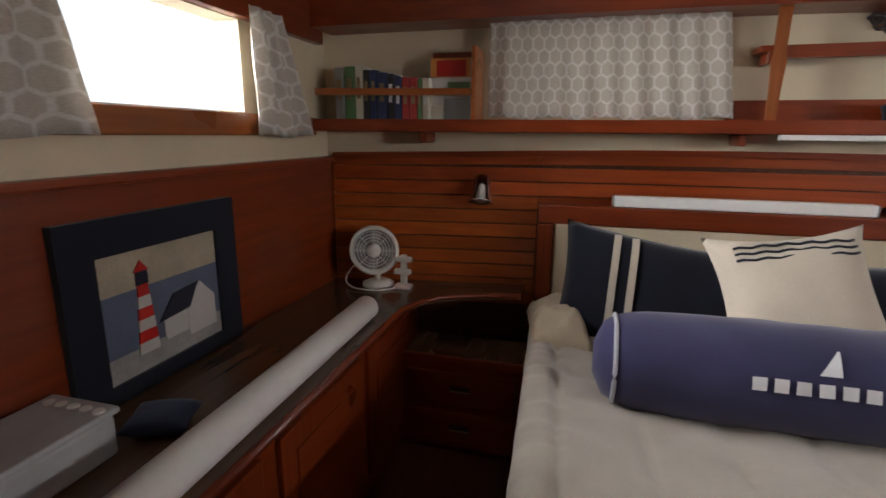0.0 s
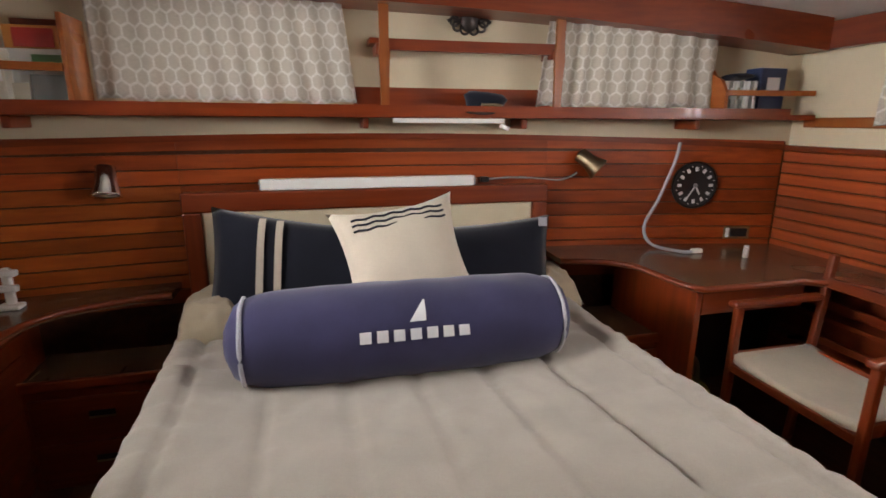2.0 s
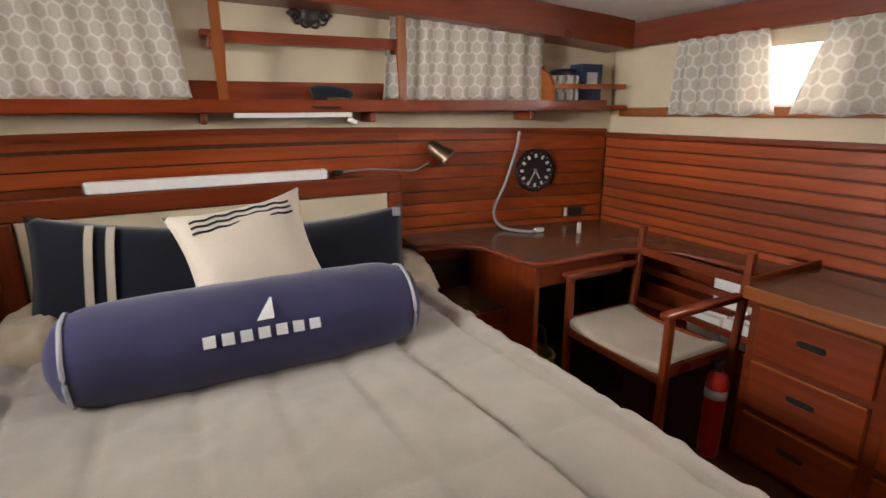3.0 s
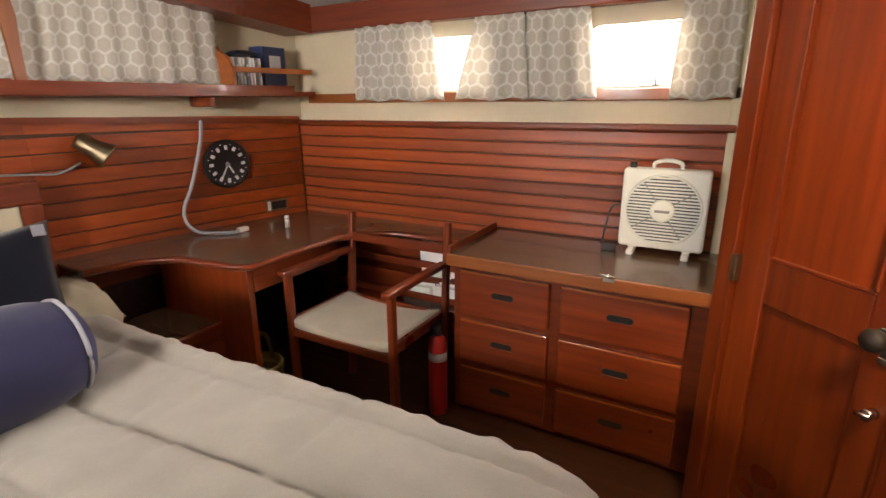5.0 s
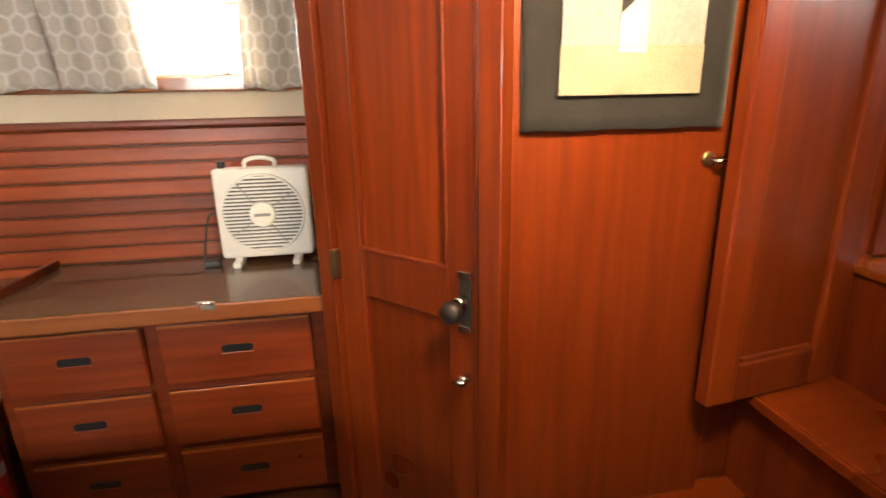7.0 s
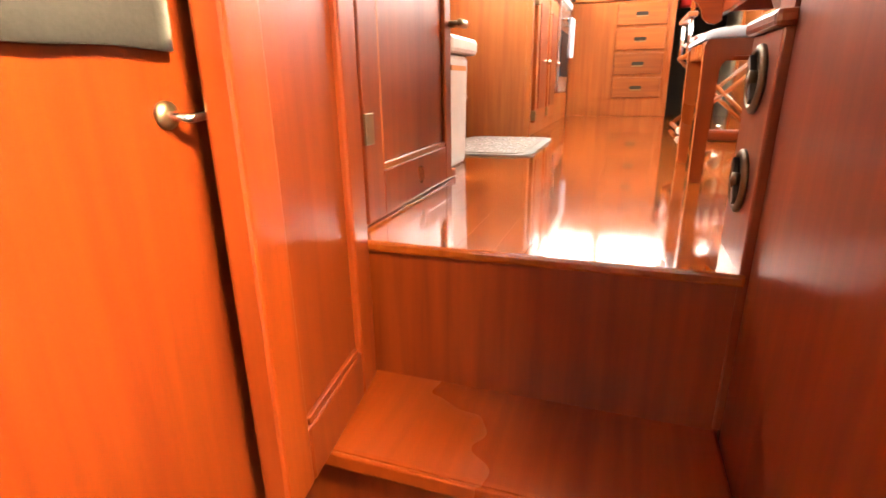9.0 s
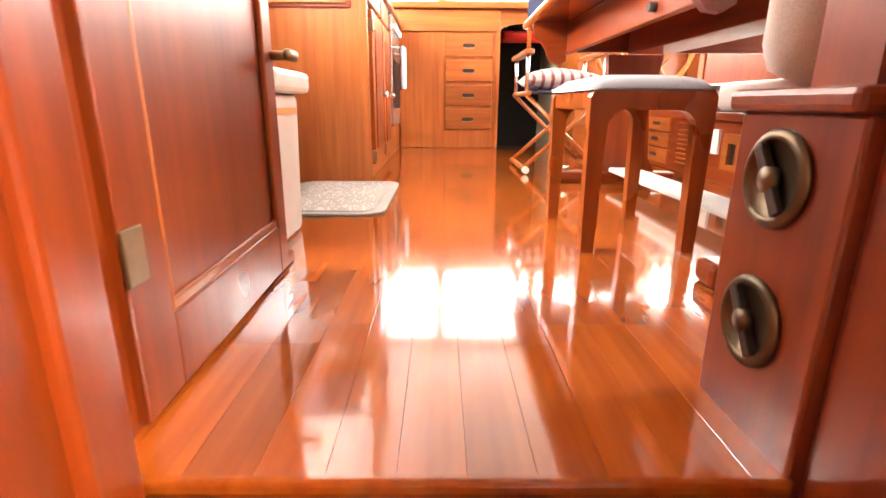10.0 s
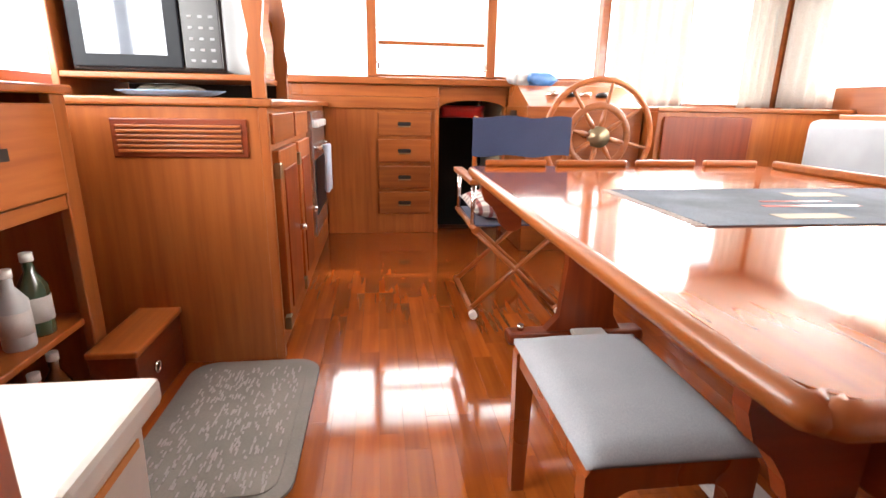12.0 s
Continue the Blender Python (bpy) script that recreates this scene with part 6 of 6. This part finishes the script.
for k in range(30):
    bx("fringe", (0.93, -2.355 + k * 0.0152, 0.7455), (0.955, -2.350 + k * 0.0152, 0.7475), pale_cloth, rn, 0.0)
for x0, y0, x1, y1, mt in ((0.40, -2.10, 0.66, -2.08, red_paint), (0.42, -2.16, 0.62, -2.145, red_paint), (0.55, -2.00, 0.72, -1.95, quilt_sand), (0.30, -2.28, 0.46, -2.22, quilt_sand)):
    bx("motif", (x0, y0, 0.7486), (x1, y1, 0.7492), mt, rn, 0.0)


# stool
sl = thing("stool", (1.10, -1.86, 0), "low teak stool with a grey padded seat", "stool")
SX0, SX1, SY0, SY1 = 0.955, 1.265, -2.09, -1.635


def arch(w, leg, top, rail, r):
    """Half of a bent-wood end frame: two tapered legs that run into a rail by round corners."""
    foot = leg * 0.72
    pts = [(0.006, 0.0), (0.0, top - 0.02), (0.012, top), (w - 0.012, top), (w, top - 0.02), (w - 0.006, 0.0), (w - 0.006 - foot, 0.0)]
    pts += [(w - leg - r + r * math.cos(a), top - rail - r + r * math.sin(a)) for a in [math.pi / 2 * k / 6 for k in range(7)]]
    pts += [(leg + r - r * math.sin(a), top - rail - r + r * math.cos(a)) for a in [math.pi / 2 * k / 6 for k in range(7)]]
    return pts + [(0.006 + foot, 0.0)]


for y in (SY0, SY1 - 0.036):
    bm = bmesh.new()
    prism(bm, arch(SX1 - SX0, 0.046, 0.414, 0.050, 0.045), 0.036, Matrix(((1, 0, 0, SX0), (0, 0, 1, y), (0, 1, 0, 0), (0, 0, 0, 1))))
    part("end_frame", bm, stool_z, sl)
for x in (SX0 + 0.006, SX1 - 0.034):
    bx("rail", (x, SY0 + 0.036, 0.362), (x + 0.028, SY1 - 0.036, 0.410), stool_z, sl, 0.005)
bm = bmesh.new()
N = 12
g = [[bm.verts.new((SX0 + (SX1 - SX0) * i / N, SY0 + (SY1 - SY0) * j / N, 0.422 + 0.03 * (max(0, 1 - abs(2 * i / N - 1) ** 4) * max(0, 1 - abs(2 * j / N - 1) ** 4)) ** 0.5)) for j in range(N + 1)] for i in range(N + 1)]
for i in range(N):
    for j in range(N):
        bm.faces.new((g[i][j], g[i + 1][j], g[i + 1][j + 1], g[i][j + 1]))
ext = bmesh.ops.extrude_edge_only(bm, edges=[e for e in bm.edges if e.is_boundary])
for v in [v for v in ext["geom"] if isinstance(v, bmesh.types.BMVert)]:
    v.co.z = 0.410
part("seat_pad", bm, grey_seat, sl, "grey fabric seat pad", True)

# director's chair
dc = thing("director_chair", (0.95, -3.45, 0), "folding director's chair with navy canvas back and plaid cushion", "chair")
for s, y in ((1, -3.22), (1, -3.66)):
    rod("cross_leg", (1.16, y, 0.03), (0.74, y, 0.42), 0.012, ora_z, dc)
    rod("cross_leg", (0.74, y, 0.03), (1.16, y, 0.42), 0.012, ora_z, dc)
for x in (0.74, 1.16):
    rod("foot_rail", (x, -3.70, 0.025), (x, -3.16, 0.025), 0.014, ora_y, dc)
    rod("seat_rail", (x, -3.70, 0.43), (x, -3.16, 0.43), 0.014, ora_y, dc)
    rod("foot_cap", (x, -3.17, 0.025), (x, -3.14, 0.025), 0.019, white_plastic, dc)
    bx("armrest", (x - 0.025, -3.72, 0.63), (x + 0.025, -3.20, 0.655), ora_y, dc, 0.006)
    for y in (-3.24, -3.66):
        rod("arm_post", (x, y, 0.43), (x, y, 0.63), 0.011, chrome, dc)
    rod("back_post", (x, -3.24, 0.655), (x, -3.24, 0.93), 0.011, ora_z, dc)
bm = bmesh.new()
N = 12
for s in (0, 0.006):
    g = [[bm.verts.new((0.725 + 0.45 * i / N, -3.235 + s + 0.03 * math.sin(math.pi * i / N), z + 0.006 * math.sin(i))) for z in (0.76, 0.84, 0.93)] for i in range(N + 1)]
    for i in range(N):
        for j in range(2):
            bm.faces.new((g[i][j], g[i + 1][j], g[i + 1][j + 1], g[i][j + 1]))
part("canvas_back", bm, blue_canvas, dc, "navy canvas back", True)
bx("canvas_seat", (0.75, -3.68, 0.436), (1.15, -3.22, 0.444), blue_canvas, dc, 0.002)
pc_ = thing("seat_cushion", (0.95, -3.45, 0.45), "plump plaid seat cushion with red and white stripes", "cushion")
bm = bmesh.new()
pillow(bm, 0.42, 0.44, 0.12, place(0.95, -3.44, 0.505, 0), 16, 16, 0.03)
plaid_m, n_, l_, b_ = base_mat("plaid_cloth", 0.9)
tc = n_.new("ShaderNodeTexCoord")
mp = n_.new("ShaderNodeMapping")
mp.inputs["Scale"].default_value = (1, 1, 1)
wv, wv2 = n_.new("ShaderNodeTexWave"), n_.new("ShaderNodeTexWave")
for w_, ax, sc in ((wv, "X", 6.0), (wv2, "Y", 5.0)):
    w_.wave_type, w_.bands_direction = "BANDS", ax
    w_.inputs["Scale"].default_value, w_.inputs["Distortion"].default_value = sc, 0.3
    l_.new(tc.outputs["Object"], w_.inputs["Vector"])
r1 = ramp(n_, l_, wv.outputs[0], ((0.45, (0.70, 0.66, 0.60)), (0.55, (0.72, 0.68, 0.64)), (0.85, (0.35, 0.10, 0.09))))
r2 = ramp(n_, l_, wv2.outputs[0], ((0.5, (1, 1, 1)), (0.8, (0.40, 0.38, 0.42))))
mx_ = mixed(n_, l_, "MULTIPLY", 0.8, r1.outputs[0], r2.outputs[0])
l_.new(mx_.outputs[0], b_.inputs["Base Color"])
part("cover", bm, plaid_m, pc_, "", True)

# helm console and wheel
hc = thing("helm_console", (0.2, -4.5, 0), "teak helm console with gauges behind the wheel", "console")
bx("body", (-0.18, -4.86, 0.0), (0.62, -4.30, 0.98), ora_x, hc, 0.006)
bm = bmesh.new()
prism(bm, ((-4.30, 0.98), (-4.86, 0.98), (-4.86, 1.12), (-4.62, 1.12)), 0.78, Matrix(((0, 0, 1, -0.17), (1, 0, 0, 0), (0, 1, 0, 0), (0, 0, 0, 1))))
part("sloped_dash", bm, ora_x, hc)
for k in range(4):
    gm = Matrix.Translation((0.05 + 0.12 * k, -4.46, 1.052)) @ Matrix.Rotation(radians(-24), 4, "X") @ Matrix.Rotation(radians(48), 4, "X")
    bm = bmesh.new()
    lathe(bm, ((0.042, -0.01), (0.042, 0.012), (0.035, 0.012), (0.0, 0.009)), gm, 20)
    part("gauge", bm, chrome if k % 2 else black, hc, "", True)
bx("switch_panel", (0.621, -4.72, 0.80), (0.628, -4.56, 0.95), black, hc, 0.002)
hw = thing("ship_wheel", (0.22, -4.05, 0.8), "varnished wooden ship's wheel with spokes and inner ring", "wheel")
wm = Matrix.Translation((0.22, -4.08, 0.80)) @ Matrix.Rotation(radians(90), 4, "X")
bm = bmesh.new()
torus(bm, (0, 0, 0), 0.345, 0.018, wm, 56, 10)
part("rim", bm, ora_x, hw, "", True)
bm = bmesh.new()
torus(bm, (0, 0, 0), 0.19, 0.024, wm @ Matrix.Translation((0, 0, 0.0)), 40, 10, 0.7)
part("inner_ring", bm, ora_x, hw, "", True)
for k in range(8):
    a = k * math.pi / 4 + 0.2
    bm = bmesh.new()
    lathe(bm, ((0.012, 0.05), (0.018, 0.10), (0.012, 0.16), (0.014, 0.20), (0.010, 0.30), (0.012, 0.345)), wm @ Matrix.Rotation(a, 4, "Z") @ Matrix.Rotation(radians(90), 4, "Y"), 12)
    part("spoke", bm, ora_x, hw, "", True)
bm = bmesh.new()
lathe(bm, ((0.065, -0.03), (0.065, 0.02), (0.03, 0.035), (0.0, 0.036)), wm, 24)
part("hub", bm, brass, hw, "brass hub", True)
rod("shaft", (0.22, -4.09, 0.80), (0.22, -4.31, 0.80), 0.022, chrome, hw)
for x, nm, mt, lab in ((0.48, "blue_bag", blue_plastic, "crumpled blue bag lying on the helm console"), (0.62, "grey_cloth", frosted, "grey crumpled cloth lying on the helm console")):
    bm = bmesh.new()
    pillow(bm, 0.26 if nm == "blue_bag" else 0.16, 0.16, 0.10, place(x - 0.05, -4.72, 1.165, 0, 15), 12, 10, 0.1)
    for v in bm.verts:
        v.co += Vector((0, 0, 0.012 * noise.noise(v.co * 22)))
    tagged(part(nm, bm, mt, None, "", True), lab, "bag")

# helm side cabinets, settee
sc_ = thing("side_locker", (-0.5, -4.4, 0), "teak locker below the side door", "cabinet")
bx("body", (-1.60, -4.86, 0.0), (-0.20, -4.15, 0.96), ora_z, sc_, 0.005)
bx("top", (-1.61, -4.87, 0.96), (-0.19, -4.13, 0.99), ora_x, sc_, 0.006)
bx("door", (-0.86, -4.149, 0.15), (-0.24, -4.130, 0.93), red_z, sc_, 0.005)
se = thing("settee", (0.0, -2.6, 0), "built-in settee with pale cushions and a slotted teak base", "settee")
bx("base", (-1.60, -3.9, 0.0), (0.24, -1.08, 0.335), red_y, se, 0.004)
bm = bmesh.new()
wall_with_holes(bm, "x", 0.241, 0.258, -2.85, -2.12, 0.075, 0.245, [(-2.80 + 0.10 * k, -2.735 + 0.10 * k, 0.10, 0.20) for k in range(7)])
part("slotted_panel", bm, ora_y, se, "light teak panel with slots")
for k in range(7):
    bx("slot_shadow", (0.2405, -2.80 + 0.10 * k, 0.10), (0.2425, -2.735 + 0.10 * k, 0.20), blue_canvas if k > 2 else black, se, 0.0)
bx("seat_rail", (0.22, -3.9, 0.30), (0.262, -1.08, 0.345), red_y, se, 0.006)
for y0, y1 in ((-3.0, -2.06), (-2.04, -1.10), (-3.88, -3.02)):
    bm = bmesh.new()
    box(bm, (-1.0, y0, 0.345), (0.25, y1, 0.485), 0.045, None, 3)
    part("seat_cushion", bm, pale_cloth, se, "pale seat cushion", True)
    bm = bmesh.new()
    box(bm, (-1.25, y0, 0.47), (-1.02, y1, 0.93), 0.05, Matrix.Rotation(0.0, 4, "Z"), 3)
    part("back_cushion", bm, grey_seat, se, "pale grey back cushion", True)
bx("back_ledge", (-1.61, -3.9, 0.335), (-1.26, -1.08, 0.96), ora_y, se, 0.005)
dr = thing("locker_drawers", (0.24, -3.4, 0), "small teak drawers and louvre in the settee base", "drawers")
for k in range(3):
    d = bx("drawer", (0.2405, -3.85, 0.03 + k * 0.095), (0.258, -3.45, 0.115 + k * 0.095), ora_y, dr, 0.004)
    bx("finger_slot", (0.2575, -3.70, 0.065 + k * 0.095), (0.2595, -3.60, 0.085 + k * 0.095), black, d, 0.0)
bx("vent_panel", (0.2405, -3.35, 0.03), (0.256, -3.05, 0.28), red_y, dr, 0.004)
for k in range(8):
    bx("vent_slat", (0.256, -3.32, 0.05 + k * 0.026), (0.264, -3.08, 0.062 + k * 0.026), ora_y, dr, 0.002)
bx("outlet", (0.2405, -2.98, 0.14), (0.256, -2.90, 0.26), white_plastic, dr, 0.003, "white outlet cover")

# bright haze beyond the harbour
bm = bmesh.new()
lathe_pts = [[bm.verts.new((60 * math.cos(2 * math.pi * k / 48), 60 * math.sin(2 * math.pi * k / 48), z)) for k in range(48)] for z in (-1.5, 38)]
for k in range(48):
    bm.faces.new((lathe_pts[0][k], lathe_pts[0][(k + 1) % 48], lathe_pts[1][(k + 1) % 48], lathe_pts[1][k]))
hz = bpy.data.materials.new("bright_haze")
hz.use_nodes = True
em = hz.node_tree.nodes.new("ShaderNodeEmission")
em.inputs["Color"].default_value, em.inputs["Strength"].default_value = (0.95, 0.98, 1.0, 1), 3.5
hz.node_tree.links.new(em.outputs[0], hz.node_tree.nodes["Material Output"].inputs[0])
st(part("backdrop", bm, hz), "bright white haze over the harbour", "backdrop")

# water outside
bm = bmesh.new()
for a, b in (((-2000, -2000), (2000, 2000)),):
    bm.faces.new([bm.verts.new(p) for p in ((a[0], a[1], -1.6), (b[0], a[1], -1.6), (b[0], b[1], -1.6), (a[0], b[1], -1.6))])
wt, n_, l_, b_ = base_mat("harbour_water", 0.12)
nz = noise_node(n_, l_, 0.8, 5.0)
rw = ramp(n_, l_, nz.outputs[0], ((0.3, (0.05, 0.09, 0.10)), (0.7, (0.09, 0.13, 0.13))))
l_.new(rw.outputs[0], b_.inputs["Base Color"])
bumped(n_, l_, b_, nz.outputs[0], 0.5, 0.2)
st(part("water", bm, wt), "calm harbour water around the boat", "water")

# ---- planking, last ----


def shared(name, me, loc, parent):
    ob = new(name, me)
    ob.location = loc
    ob.parent = parent
    return ob


def plank_mesh(name, size, mat, bev=0.003):
    bm = bmesh.new()
    box(bm, (0, 0, 0), size, bev, None, 1)
    me = bpy.data.meshes.new(name)
    bm.to_mesh(me)
    bm.free()
    me.materials.append(mat)
    return me


me = plank_mesh("plank", (0.012, 2.20, 0.0535), plank_y, 0.005)
for k in range(15):
    shared("plank", me, (2.874, 0.505, 0.279 - k * 0.059), side_panel)
bm = bmesh.new()
bow(bm, -1.07, 2.88, FLOOR, 0.38, 0.0, 0.006)
st(part("backing_transom", bm, dark_sole), "dark backing behind the transom planking", "panel")
tr = st(new("planking_transom"), "bowed teak planking of the transom", "panel")
for k in range(11):
    for x0, x1 in ((-1.07, -0.10), (-0.10, 1.62), (1.62, 2.86)):
        z = 0.335 - k * 0.067
        if x0 == -0.10 and k > 3:
            continue
        bm = bmesh.new()
        bow(bm, x0 + 0.0005, x1 - 0.0005, z, z + 0.0605, 0.0065, 0.021, 10, (lambda x: 0.035 * 0.4 - 0.006 * (x - 0.75) ** 2) if k == 0 else None)
        ob = part("plank", bm, plank_pale if x1 < 0 and k >= 3 else plank_x)
        ob.parent = tr
floor_s = st(new("floor_saloon"), "glossy varnished teak plank floor of the saloon", "floor")
random.seed(3)
pm_ = {L: plank_mesh("plank", (0.0747, L - 0.0003, 0.0135), sole_y, 0.0003) for L in (0.30, 0.38, 0.46, 0.9, 1.2)}
for i in range(44):
    x = -0.50 + i * 0.075
    walked = 1.10 < x < 2.0
    y = -0.806
    while y > -4.95:
        L = random.choice((0.30, 0.38, 0.46)) if walked else random.choice((0.9, 1.2))
        L = 0.30 if y - L < -5.15 else L
        shared("plank", pm_[L], (x, y - L, -0.0135), floor_s)
        y -= L
st(bx("trim_floor_nosing", (1.255, -0.822, -0.022), (1.985, -0.797, -0.0002), sole_y, None, 0.006), "rounded teak nosing at the saloon floor edge", "trim")
